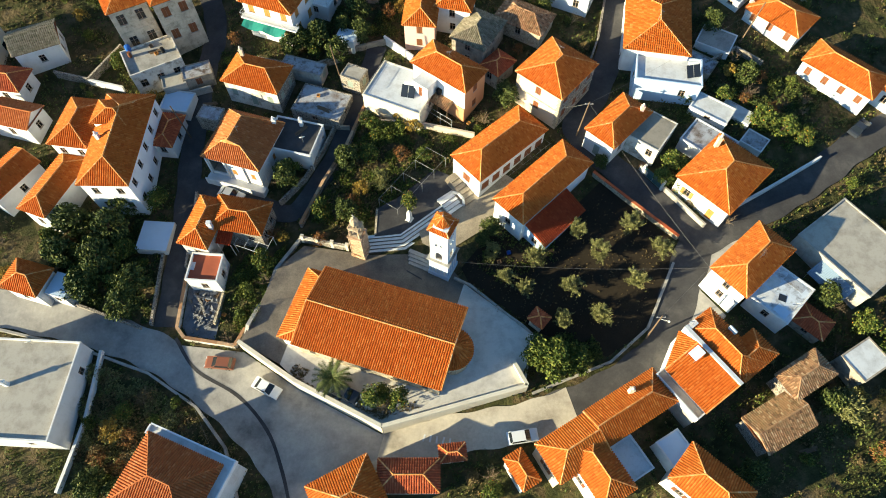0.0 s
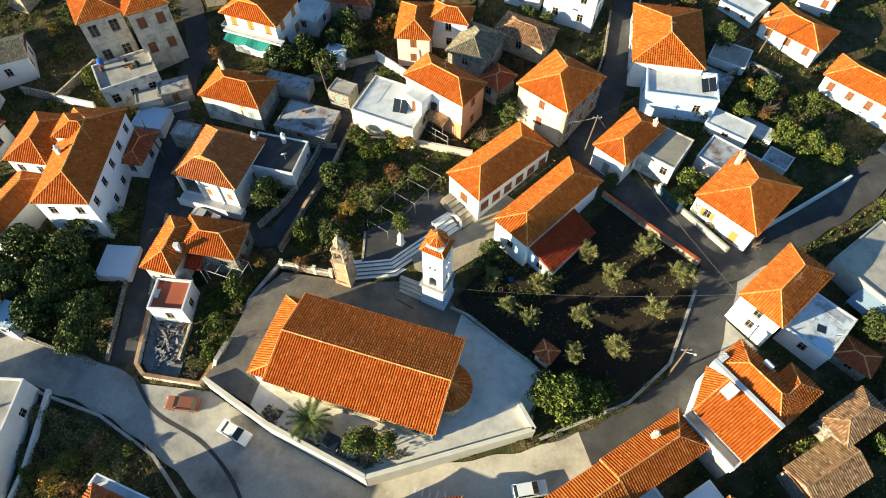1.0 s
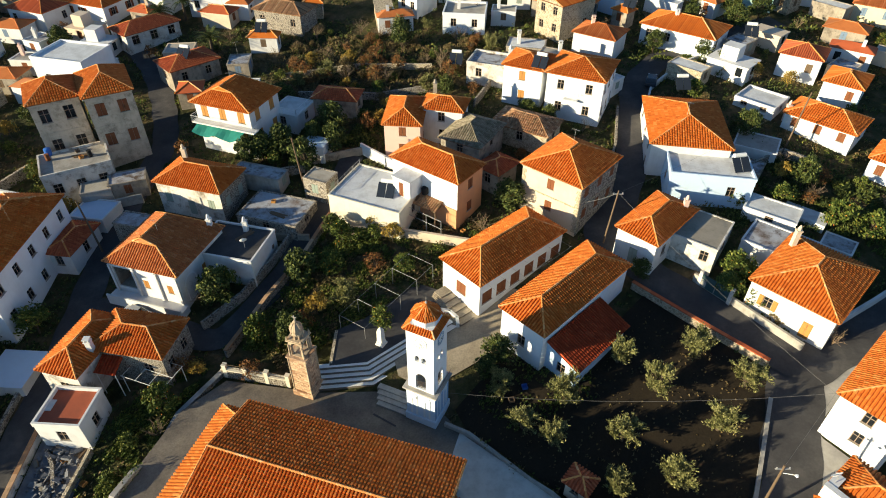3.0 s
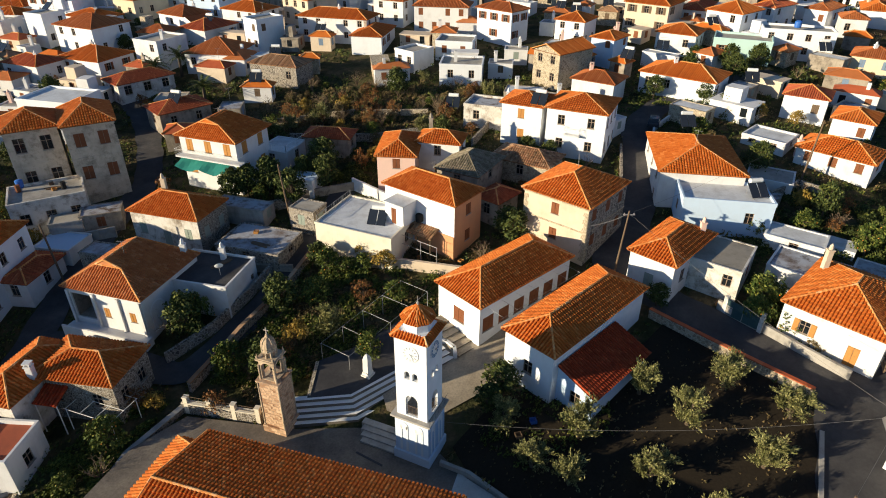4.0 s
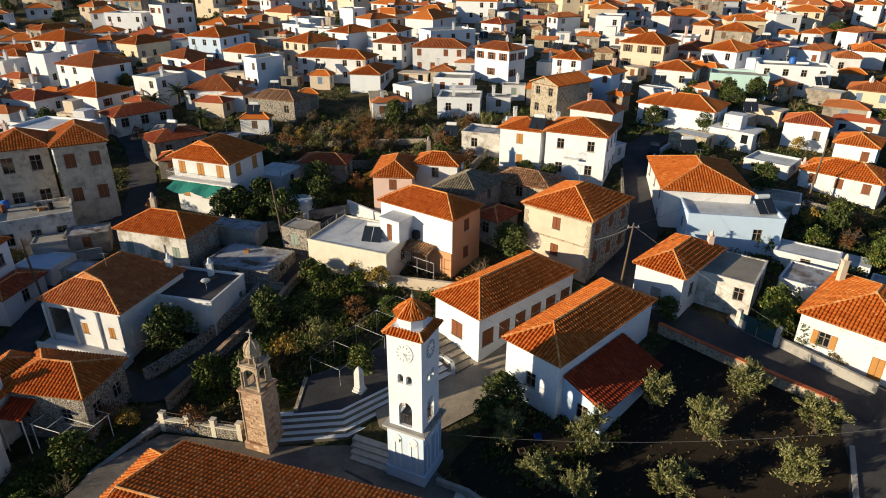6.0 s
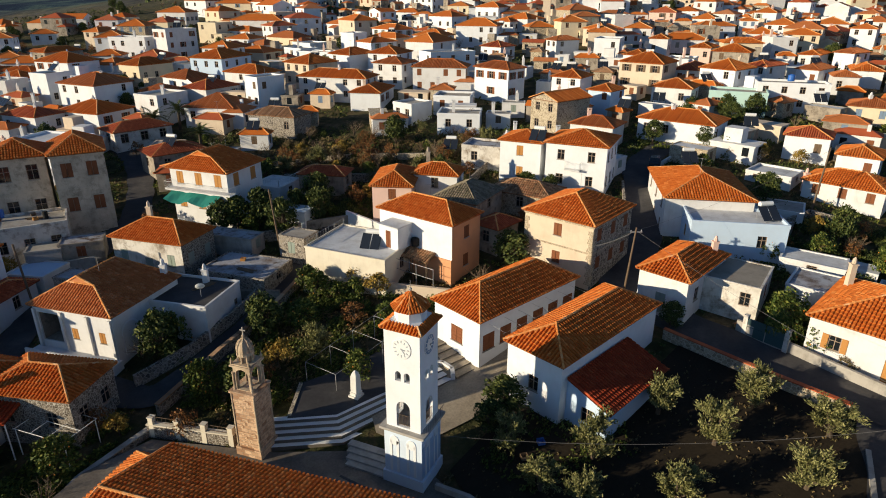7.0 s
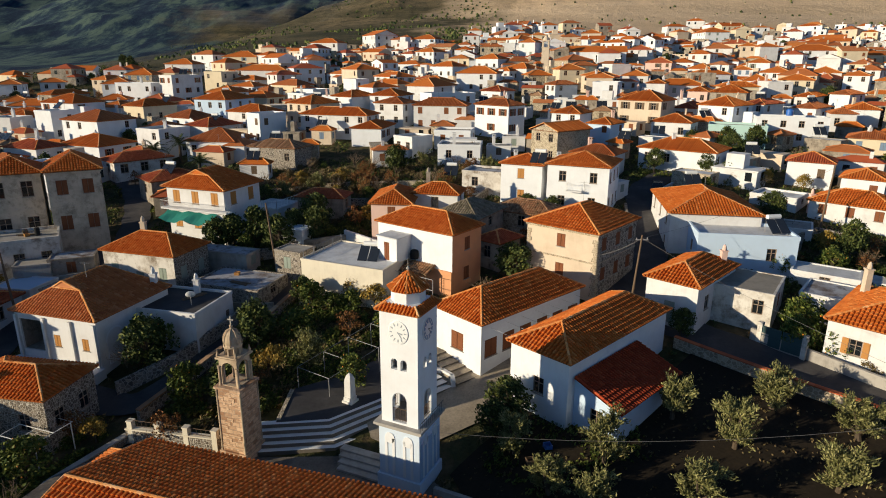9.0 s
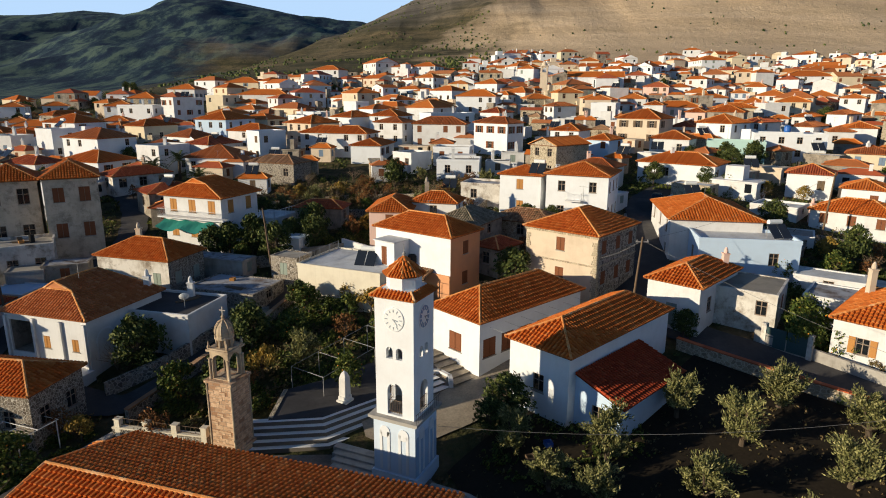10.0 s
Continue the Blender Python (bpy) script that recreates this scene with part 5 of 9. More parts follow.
house("two-storey white village house with hipped terracotta roof", -12.6, 310.1, -25, 11.4, 10.5, ground_at(-12.6, 310.1) + 4.6, 2, "hip", wall=WHITE, front=4, right=3, back=0, left=0, style="plain", detail=0, tile=TILEPALE)
house("two-storey weathered grey village house with hipped terracotta roof", -92.3, 167.5, -28, 5.5, 10.5, ground_at(-92.3, 167.5) + 6.0, 2, "hip", wall=GREY, front=2, right=3, back=0, left=0, style="plain", detail=1)
house("two-storey bright white village house with flat roof and parapet", -78.7, 139.1, -23, 5.5, 6.0, ground_at(-78.7, 139.1) + 6.0, 2, "flat", wall=BRIGHT, front=2, right=2, back=0, left=1, style="plain", detail=1)
house("two-storey bright white village house with flat roof and parapet", -82.3, 187.7, -9, 11.4, 7.2, ground_at(-82.3, 187.7) + 6.0, 2, "flat", wall=BRIGHT, front=4, right=2, back=0, left=0, style="plain", detail=0)
house("three-storey white village house with flat roof and parapet", -70.7, 188.0, -31, 5.9, 10.7, ground_at(-70.7, 188.0) + 8.0, 3, "flat", wall=WHITE, front=2, right=3, back=0, left=0, style="mixed", detail=0)
house("low pale yellow village house with hipped terracotta roof", -67.4, 159.2, -28, 7.5, 10.1, ground_at(-67.4, 159.2) + 4.5, 1, "hip", wall=OCHRE, front=2, right=3, back=0, left=0, style="plain", detail=1)
house("low white village house with hipped terracotta roof", -71.6, 119.4, -22, 9.0, 6.5, ground_at(-71.6, 119.4) + 3.4, 1, "hip", wall=WHITE, front=3, right=2, back=0, left=1, style="plain", detail=1, tile=TILERED)
house("two-storey cream village house with hipped terracotta roof", -100.7, 208.3, -15, 6.0, 10.4, ground_at(-100.7, 208.3) + 4.6, 2, "hip", wall=CREAM, front=2, right=3, back=0, left=0, style="plain", detail=0)
house("low white village house with hipped terracotta roof", -92.3, 248.1, -8, 11.3, 9.8, ground_at(-92.3, 248.1) + 4.5, 1, "hip", wall=WHITE, front=4, right=3, back=0, left=0, style="open", detail=0)
house("low weathered grey village house with hipped terracotta roof", -55.0, 136.6, -13, 6.7, 6.0, ground_at(-55.0, 136.6) + 3.4, 1, "hip", wall=GREY, front=2, right=2, back=0, left=1, style="plain", detail=1, tile=TILEPALE)
house("low white village house with flat roof and parapet", -88.9, 139.6, -9, 6.7, 6.7, ground_at(-88.9, 139.6) + 4.5, 1, "flat", wall=WHITE, front=2, right=2, back=0, left=1, style="closed", detail=1)
house("low bright white village house with hipped terracotta roof", 21.2, 235.1, -34, 9.5, 8.7, ground_at(21.2, 235.1) + 4.5, 1, "hip", wall=BRIGHT, front=3, right=2, back=0, left=0, style="plain", detail=0)
house("low cream village house with hipped terracotta roof", 75.1, 317.5, -16, 9.7, 12.0, ground_at(75.1, 317.5) + 4.5, 1, "hip", wall=CREAM, front=3, right=3, back=0, left=0, style="plain", detail=0)
house("two-storey bright white village house with hipped terracotta roof", 134.0, 323.4, -91, 18.0, 12.0, ground_at(134.0, 323.4) + 4.6, 2, "hip", wall=BRIGHT, front=6, right=3, back=0, left=0, style="closed", detail=0)
house("low bright white village house with hipped terracotta roof", 5.5, 221.1, -42, 10.3, 8.0, ground_at(5.5, 221.1) + 4.5, 1, "hip", wall=BRIGHT, front=3, right=2, back=0, left=0, style="plain", detail=0)
house("low bright white village house with hipped terracotta roof", 17.8, 175.1, -41, 6.9, 7.0, ground_at(17.8, 175.1) + 3.4, 1, "hip", wall=BRIGHT, front=2, right=2, back=0, left=0, style="mixed", detail=1, tile=TILERED)
house("low pale pink village house with hipped terracotta roof", 68.7, 167.3, -33, 5.3, 8.7, ground_at(68.7, 167.3) + 3.4, 1, "hip", wall=PINK, front=2, right=2, back=0, left=0, style="plain", detail=1)
house("low white village house with hipped terracotta roof", 91.3, 157.5, -44, 5.0, 10.7, ground_at(91.3, 157.5) + 3.4, 1, "hip", wall=WHITE, front=2, right=3, back=0, left=0, style="plain", detail=1)

def near_line(pts, x, y):
    best = 1e9
    for (ax, ay), (bx, by) in zip(pts, pts[1:]):
        dx, dy = bx - ax, by - ay
        t = min(max(((x - ax) * dx + (y - ay) * dy) / (dx * dx + dy * dy), 0), 1)
        best = min(best, math.hypot(ax + t * dx - x, ay + t * dy - y))
    return best


def open_ground(x, y, margin=0.3):
    for hx, hy, c, sn, a, b in FOOT:
        dx, dy = x - hx, y - hy
        if abs(dx) < 16 and abs(dy) < 16 and abs(dx * c + dy * sn) < a + margin and abs(dy * c - dx * sn) < b + margin:
            return False
    for pts, w in ROADS:
        if near_line(pts, x, y) < w / 2 + margin:
            return False
    for poly in PAVED:
        if inside(poly, x, y):
            return False
    return not inside(YARD, x, y)


# the rest of the village up to the foot of the hills
taken = [(o.matrix_basis.translation.x, o.matrix_basis.translation.y) for o in scene.collection.objects if o.get("category") == "house"]
rng = random.Random(11)
LABELS = {"whitewash": "white", "bright_whitewash": "bright white", "cream_render": "cream", "pale_yellow_render": "pale yellow", "pink_render": "pale pink", "weathered_grey_render": "weathered grey", "pale_rubble_stone": "pale stone"}
FARMATS = (WHITE, BRIGHT, CREAM, OCHRE, PINK, TILE, TILEPALE, TILERED, GLASS, BROWN, GREY, PALESTONE)
far_mass = Shape()


def far_house(s, x, y, rot, lu, lv, h, st, flat, wi, ti, rise, r):
    """A house of the far village mass, with roof, eaves, chimney and window boards."""
    z = ground_at(x, y)
    m = pose(x, y, z, 0, 0, rot)
    s.box(-lu / 2 + 0.25, lu / 2 - 0.25, -lv / 2 + 0.25, lv / 2 - 0.25, -2.5, h, wi, m)
    if flat:
        s.box(-lu / 2 + 0.1, lu / 2 - 0.1, -lv / 2 + 0.1, lv / 2 - 0.1, h, h + 0.2, wi, m)
        if r.random() < 0.5:
            s.box(-lu / 4, lu / 8, -lv / 4, lv / 4, h + 0.2, h + 2.2, wi, m)
    else:
        L, W = max(lu, lv) / 2, min(lu, lv) / 2
        hip = W if r.random() < 0.75 else 0.0

        def q(a, b, c):
            return m @ (Vector((a, b, c)) if lu >= lv else Vector((-b, a, c)))
        e = [q(-L, -W, h), q(L, -W, h), q(L, W, h), q(-L, W, h)]
        p0, p1 = q(-L + hip, 0, h + rise), q(L - hip + 0.01, 0, h + rise)
        s.face((e[0], e[1], p1, p0), ti)
        s.face((e[2], e[3], p0, p1), ti)
        s.face((e[1], e[2], p1), ti if hip else wi)
        s.face((e[3], e[0], p0), ti if hip else wi)
        s.face(e[::-1], ti)
        if r.random() < 0.6:
            cu, cv = r.uniform(-0.3, 0.3) * lu, r.uniform(-0.3, 0.3) * lv
            s.box(cu - 0.25, cu + 0.25, cv - 0.25, cv + 0.25, h, h + rise + 0.7, wi, m)
    na, nb = max(1, int(lu / 3.0)), max(1, int(lv / 3.2))
    for f in range(st):
        zz = f * h / st + 0.8
        for k in range(na):
            a = lu * ((k + 0.5) / na - 0.5) + r.uniform(-0.3, 0.3)
            if r.random() < 0.85:
                s.box(a - 0.45, a + 0.45, -lv / 2 + 0.2, -lv / 2 + 0.3, zz, zz + 1.25, 9 if r.random() < 0.4 else 8, m)
        for k in range(nb):
            a = lv * ((k + 0.5) / nb - 0.5)
            if r.random() < 0.7:
                s.box(lu / 2 - 0.3, lu / 2 - 0.2, a - 0.45, a + 0.45, zz, zz + 1.25, 9 if r.random() < 0.4 else 8, m)


own = 0
for row in range(60):
    yy = 116.0 + row * 8.6 * (1 + row * 0.004)
    if yy > 385:
        break
    half = 30 + yy * 0.80
    for col in range(int(2 * half / 9.4)):
        r1, r2, r3, r4, r5, r6 = (rng.random() for _ in range(6))
        px, py = -half + 9.4 * (col + 0.5 * (row % 2)) + rng.uniform(-3.4, 3.4), yy + rng.uniform(-3.2, 3.2)
        lump = noise.noise(Vector((px * 0.021, py * 0.021, 5.0)))
        if py > 300 and not (15 < px < 280 and r6 > 0.25 + (py - 300) * 0.006):
            continue
        if px < -50 - (py - 150) * 0.2 and py > 175 and r6 < 0.35 + (py - 175) * 0.006:
            continue
        if lump > 0.34 or r1 < 0.05:
            continue
        if any((px - a) ** 2 + (py - b) ** 2 < 8.6 ** 2 for a, b in taken):
            continue
        if abs(px - (31 + (py - 93) * 0.9)) < 5 and py < 112:
            continue
        taken.append((px, py))
        wi, ti = (0, 1, 1, 2, 10, 3, 0, 1, 11, 1)[int(r2 * 10)], (5, 5, 6, 5, 7)[int(r3 * 5)]
        wall, tile = FARMATS[wi], FARMATS[ti]
        flat = r4 < 0.12
        st = 2 if r5 > 0.55 else 1
        lu, lv = 6.4 + 5.0 * r4 * r4 + 1.6 * r2, 5.8 + 3.2 * r1 + 0.8 * r5
        h = 2.2 * st + 0.6 + 0.4 * r6
        turn = -24 + 60 * noise.noise(Vector((px * 0.013, py * 0.013, 9.0)))
        rot = turn + rng.uniform(-9, 9) + (90 if r3 > 0.6 and lu > lv + 1 else 0)
        rise = (1.0 + 0.45 * r6) * min(lu, lv) / 6.5
        if r6 > 0.62:
            wx, wy = px + math.cos(radians(rot)) * lu * 0.45, py + math.sin(radians(rot)) * lu * 0.45
            far_house(far_mass, wx - 1.2 * math.sin(radians(rot)), wy - 2.0, rot + 90, lv * 0.75, lu * 0.45, 2.6, 1, r3 < 0.3, wi, ti, 1.0, rng)
        if py > 222 or own > 185:
            far_house(far_mass, px, py, rot, lu, lv, h, st, flat, wi, ti, rise, rng)
            continue
        own += 1
        style = rng.choice(("plain", "plain", "open", "closed"))
        if (-16 < px < -8 and 115 < py < 122) or (-45 < px < -38 and 110 < py < 117):
            continue  # gardens and the palm plot
        house(("two-storey " if st == 2 else "low ") + LABELS[wall.name] + " village house with " + ("flat roof" if flat else "hipped tile roof"), px, py, rot, lu, lv, ground_at(px, py) + h, st,
              "flat" if flat else "hip", wall=wall, tile=tile, front=max(1, round(lu / 3.3)), right=2, back=0, left=0,
              style=style, detail=1 if py < 165 else 0, rise=rise)
# low annexes, stores and yard walls packed between the houses
sheds = 0
for k in range(2600):
    py = 92 + 230 * rng.random() ** 1.15
    px = rng.uniform(-1, 1) * (26 + py * 0.74)
    r2, r3, r4, r5 = (rng.random() for _ in range(4))
    if px < -50 - (py - 150) * 0.2 and py > 190:
        continue
    if -27 < px < 15 and py < 114:
        continue
    if not open_ground(px, py, 1.6) or any((px - a) ** 2 + (py - b) ** 2 < 5.4 ** 2 for a, b in taken):
        continue
    taken.append((px, py))
    lu, lv, hh = 3.4 + 3.6 * r2, 2.8 + 2.0 * r3, 2.1 + 0.7 * r4
    wi = (0, 10, 11, 2, 10, 0)[int(r5 * 6)]
    rot = -24 + 60 * noise.noise(Vector((px * 0.013, py * 0.013, 9.0))) + rng.uniform(-10, 10)
    if py > 185 or sheds > 130:
        far_house(far_mass, px, py, rot, lu, lv, hh, 1, r4 < 0.5, wi, (5, 6, 7, 6)[int(r3 * 4)], 0.8, rng)
        continue
    sheds += 1
    flat = r4 < 0.55
    house("low " + LABELS[FARMATS[wi].name] + " yard store with " + ("sheet roof" if flat else "old tile roof"), px, py, rot, lu, lv, ground_at(px, py) + hh, 1, "flat" if flat else "hip", wall=FARMATS[wi], tile=(TILE, TILEOLD, TILERED, TILEPALE)[int(r3 * 4)],
          front=1, right=1, back=0, left=0, style="closed", detail=0, rise=0.8, deck=(TIN, SLABGREY, ROOFWHITE)[int(r2 * 3)], parapet=0.08, name="shed", group="sheds")
# unseen houses added to the west, to shade the plots on the left
for row in range(9):
    for col in range(8):
        px, py = -132 + 9.5 * col + rng.uniform(-2.5, 2.5), 38 + 9.5 * row + rng.uniform(-2.5, 2.5)
        r2, r3, r4, r5 = (rng.random() for _ in range(4))
        if px > -72 - 0.7 * max(0, py - 92) or abs(py - (35 - 0.35 * (px + 63))) < 7:
            continue
        if any((px - a) ** 2 + (py - b) ** 2 < 9.0 ** 2 for a, b in taken):
            continue
        taken.append((px, py))
        far_house(far_mass, px, py, -20 + rng.uniform(-25, 25), 6 + 4 * r4, 5.5 + 3 * r5, 2.8 + (2.6 if r5 > 0.4 else 0), 2 if r5 > 0.4 else 1, r4 < 0.15, (0, 1, 2, 0)[int(r2 * 4)], (5, 5, 6, 7)[int(r3 * 4)], 1.7, rng)
tagged(new("distant_houses", far_mass.mesh("distant_houses", FARMATS)), "crowd of distant white houses with red tile roofs, and unseen western shade casters", "houses", kind="stuff")

# scrub bushes dotted over the hills, too many to count
hs = Shape()
hr = random.Random(21)
for k in range(11000):
    py = 350 + 690 * hr.random() ** 1.4
    px = hr.uniform(-0.42, 0.85) * py
    if noise.noise(Vector((px * 0.02, py * 0.02, 3.0))) < -0.05 + 0.35 * hr.random():
        continue
    if px > 0.1 * py and hr.random() < 0.8:
        continue
    z = ground_at(px, py)
    r = hr.uniform(0.4, 1.3)
    n = 6
    a0 = hr.random() * 6
    low = [(px + r * hr.uniform(0.8, 1.2) * math.cos(a0 + k2 * math.pi / 3), py + r * hr.uniform(0.8, 1.2) * math.sin(a0 + k2 * math.pi / 3), z - 0.6) for k2 in range(n)]
    mid = [(px + r * 0.8 * hr.uniform(0.7, 1.2) * math.cos(a0 + k2 * math.pi / 3), py + r * 0.8 * hr.uniform(0.7, 1.2) * math.sin(a0 + k2 * math.pi / 3), z + r * hr.uniform(0.5, 1.0)) for k2 in range(n)]
    tip = (px + hr.uniform(-0.3, 0.3), py, z + r * 1.3)
    hs.grid(low + mid + [tip], [(i, (i + 1) % n, n + (i + 1) % n, n + i) for i in range(n)] + [(n + i, n + (i + 1) % n, 2 * n) for i in range(n)])
tagged(new("hill_shrubs", hs.mesh("hill_shrubs", (LEAFDARK,))), "dark scrub bushes dotted over the dry hills", "shrubs", kind="stuff")

# the larger church far up the village, with its tower
house("long white village church with tiled nave roof", 59.0, 238.0, -12, 20.0, 9.0, ground_at(59, 238) + 5.6, 1, "gable", rise=1.9, wall=BRIGHT, front=5, right=2, back=0, left=0, style="plain", detail=0, name="church", win=(1.3, 2.6))
bt = thing("bell_tower", 39.4, 232, ground_at(39.4, 232), -14, "pale stone bell tower of the upper church", "bell tower")
bt.scale = (0.62, 0.62, 0.6)
s = Shape()
s.box(-2, 2, -2, 2, -1, 13)
put("shaft", s.mesh("shaft", (CREAM,)), bt)
for z0, z1, w in ((13, 13.4, 2.3), (16.5, 17, 2.2)):
    s = Shape()
    s.box(-w, w, -w, w, z0, z1)
    put("cornice", s.mesh("cornice", (CREAM,)), bt)
for a in (-1.6, 1.6):
    for b in (-1.6, 1.6):
        s = Shape()
        s.box(a - 0.4, a + 0.4, b - 0.4, b + 0.4, 13.4, 16.5)
        put("pier", s.mesh("pier", (CREAM,)), bt)
s = Shape()
s.lathe(((1.9, 17), (1.6, 18.2), (0.8, 19.2), (0.1, 19.8)), 10)
put("dome", s.mesh("dome", (CREAM,)), bt)

# ---- the church in the foreground ----
church = house("stone church with long gabled terracotta roof", -8.1, 29.3, -17.5, 20.2, 11.6, 4.0, 1, "gable", rise=1.5, wall=PALESTONE, front=5, right=0, back=4, left=0, style="plain", detail=2, base=0.0, over=0.45, name="church", win=(0.8, 1.6), group="churches")
s = Shape()
# narthex roof against the west gable
x0, x1 = -12.5, -9.9
for a, b, ta, tb in ((Vector((x0, 5.2, 3.2)), Vector((x0, -5.2, 3.2)), Vector((x1, 3.8, 4.5)), Vector((x1, -3.8, 4.5))),):
    tiled_slope(s, a, b, ta, tb, 2)
tiled_slope(s, (x0, -5.2, 3.2), (x1, -5.2, 3.2), (x1 - 0.05, -3.8, 4.5), (x1, -3.8, 4.5), 2)
tiled_slope(s, (x1, 5.2, 3.2), (x0, 5.2, 3.2), (x1, 3.8, 4.5), (x1 - 0.05, 3.8, 4.5), 2)
cap_line(s, (x0, -5.2, 3.2), (x1, -3.8, 4.5))
cap_line(s, (x0, 5.2, 3.2), (x1, 3.8, 4.5))
put("narthex_roof", s.mesh("narthex_roof", (TILE, CAPTILE)), church)
s = Shape()
wall_panel(s, pose(-12.1, 4.9, 0, 0, 0, 270), 9.8, -0.3, 3.2, [(1.2, 2.3, 0.7, 2.1), (4.1, 5.7, 0.05, 2.4), (7.5, 8.6, 0.7, 2.1)])
wall_panel(s, pose(-12.1, -4.9, 0, 0, 0, 0), 2.6, -0.3, 3.2, [])
wall_panel(s, pose(-9.5, 4.9, 0, 0, 0, 180), 2.6, -0.3, 3.2, [])
put("narthex_wall", s.mesh("narthex_wall", (WHITE,)), church)
for v, w, h in ((3.15, 1.1, 1.4), (-3.15, 1.1, 1.4)):
    me, pane = window_mesh(w, h, "plain", FRAME, BROWN)
    wob = put("window", me, church, pose(-12.1, v, 0.7, 0, 0, 270))
    put("pane", pane, wob)
me, pane = window_mesh(1.6, 2.35, "door", FRAME, BROWN)
wob = put("door", me, church, pose(-12.1, 0, 0.05, 0, 0, 270))
put("pane", pane, wob)
for leaf in SHUTTERS[me.name]:
    put("leaf", leaf, wob)
# apse with its half-cone roof
s = Shape()
n = 14
ring = [(2.5 * math.cos(-math.pi / 2 + math.pi * k / n), 2.5 * math.sin(-math.pi / 2 + math.pi * k / n)) for k in range(n + 1)]
for (ax, ay), (bx, by) in zip(ring, ring[1:]):
    s.face(((9.6 + ax, ay, -0.3), (9.6 + bx, by, -0.3), (9.6 + bx, by, 3.4), (9.6 + ax, ay, 3.4)))
put("apse_wall", s.mesh("apse_wall", (PALESTONE,)), church)
s = Shape()
for (ax, ay), (bx, by) in zip(ring, ring[1:]):
    k = 1.14
    tiled_slope(s, (9.6 + ax * k, ay * k, 3.35), (9.6 + bx * k, by * k, 3.35), (9.65, 0, 5.0), (9.65, 0, 5.0), 2, 0.26)
put("apse_roof", s.mesh("apse_roof", (TILE,)), church)

# ---- the clock tower ----
tower = thing("clock_tower", 0.0, 39.55, 0.0, -26, "tall white clock tower with tiled octagonal cap", "clock tower")
tower.scale = (0.91, 0.91, 1.0)
TW = 1.42  # half width of the shaft


def arch_hole(s, m, half, z0, zspring, depth, mi=0, n=8):
    """Jambs and soffit of a round-headed opening cut into a wall plane at y=0."""
    prof = [(-half, z0), (-half, zspring)] + [(-half * math.cos(math.pi * k / n), zspring + half * math.sin(math.pi * k / n)) for k in range(1, n)] + [(half, zspring), (half, z0)]
    for (ax, az), (bx, bz) in zip(prof, prof[1:]):
        s.face([m @ Vector(p) for p in ((ax, 0, az), (ax, depth, az), (bx, depth, bz), (bx, 0, bz))], mi)
    s.face([m @ Vector(p) for p in ((-half, 0, z0), (half, 0, z0), (half, depth, z0), (-half, depth, z0))], mi)
    return prof


def arch_wall(s, m, half_w, za, zb, arches, n=8):
    """Wall plane from za to zb with round-headed holes; arches: (centre, half, z0, zspring)."""
    xs = [-half_w]
    for c, h, z0, zs in arches:
        xs += [c - h, c + h]
    xs.append(half_w)
    for k in range(0, len(xs), 2):
        s.face([m @ Vector(p) for p in ((xs[k], 0, za), (xs[k + 1], 0, za), (xs[k + 1], 0, zb), (xs[k], 0, zb))])
    for c, h, z0, zs in arches:
        s.face([m @ Vector(p) for p in ((c - h, 0, za), (c + h, 0, za), (c + h, 0, z0), (c - h, 0, z0))])
        prev = (c - h, zs)
        for k in range(1, n + 1):
            cur = (c - h * math.cos(math.pi * k / n), zs + h * math.sin(math.pi * k / n))
            s.face([m @ Vector(p) for p in ((prev[0], 0, prev[1]), (cur[0], 0, cur[1]), (cur[0], 0, zb), (prev[0], 0, zb))])
            prev = cur
        arch_hole(s, m @ Matrix.Translation((c, 0, 0)), h, z0, zs, 0.32)


s = Shape()
s.box(-1.72, 1.72, -1.72, 1.72, -0.3, 0.95)
s.box(-1.58, 1.58, -1.58, 1.58, 0.95, 4.55)
put("base", s.mesh("base", (BASEBLUE,)), tower, label="limewashed base tinted blue for its shade")
s = Shape()
s.box(-0.1, 0.1, -1.63, -1.57, 1.1, 3.7)
pil = s.mesh("pilaster", (BRIGHT,))
s = Shape()
s.lathe(((0.39, 0.0), (0.39, 0.05)), 12, 0, pose(0, -1.58, 3.7, 90, 0, 0))
rnd = s.mesh("arch_head", (BRIGHT,))
for q in range(4):
    m = pose(0, 0, 0, 0, 0, 90 * q)
    for a in (-1.0, -0.42, 0.42, 1.0):
        put("pilaster", pil, tower, m @ pose(a, 0, 0))
    for a in (-0.71, 0.71):
        put("arch_head", rnd, tower, m @ pose(a, 0, 0))
s = Shape()
s.box(-1.56, 1.56, -1.592, -1.57, 1.0, 3.62)
pan = s.mesh("panel", (BLUEPANEL,))
for q in range(4):
    if q == 1:
        put("panel", pan, tower, pose(0, 0, 0, 0, 0, 90 * q), "faded blue-grey painted panels")
s = Shape()
s.box(-1.86, 1.86, -1.86, 1.86, 4.55, 4.72)
s.box(-1.72, 1.72, -1.72, 1.72, 4.42, 4.55)
put("ledge", s.mesh("ledge", (CONCRETE,)), tower)
s = Shape()
for q in range(4):
    m = pose(0, 0, 0, 0, 0, 90 * q) @ Matrix.Translation((0, -TW, 0))
    arch_wall(s, m, TW, 4.72, 7.6, [(0.0, 0.56, 4.85, 6.35)])
    arch_wall(s, m, TW, 7.6, 12.3, [(-0.36, 0.24, 8.45, 8.95), (0.36, 0.24, 8.45, 8.95)])
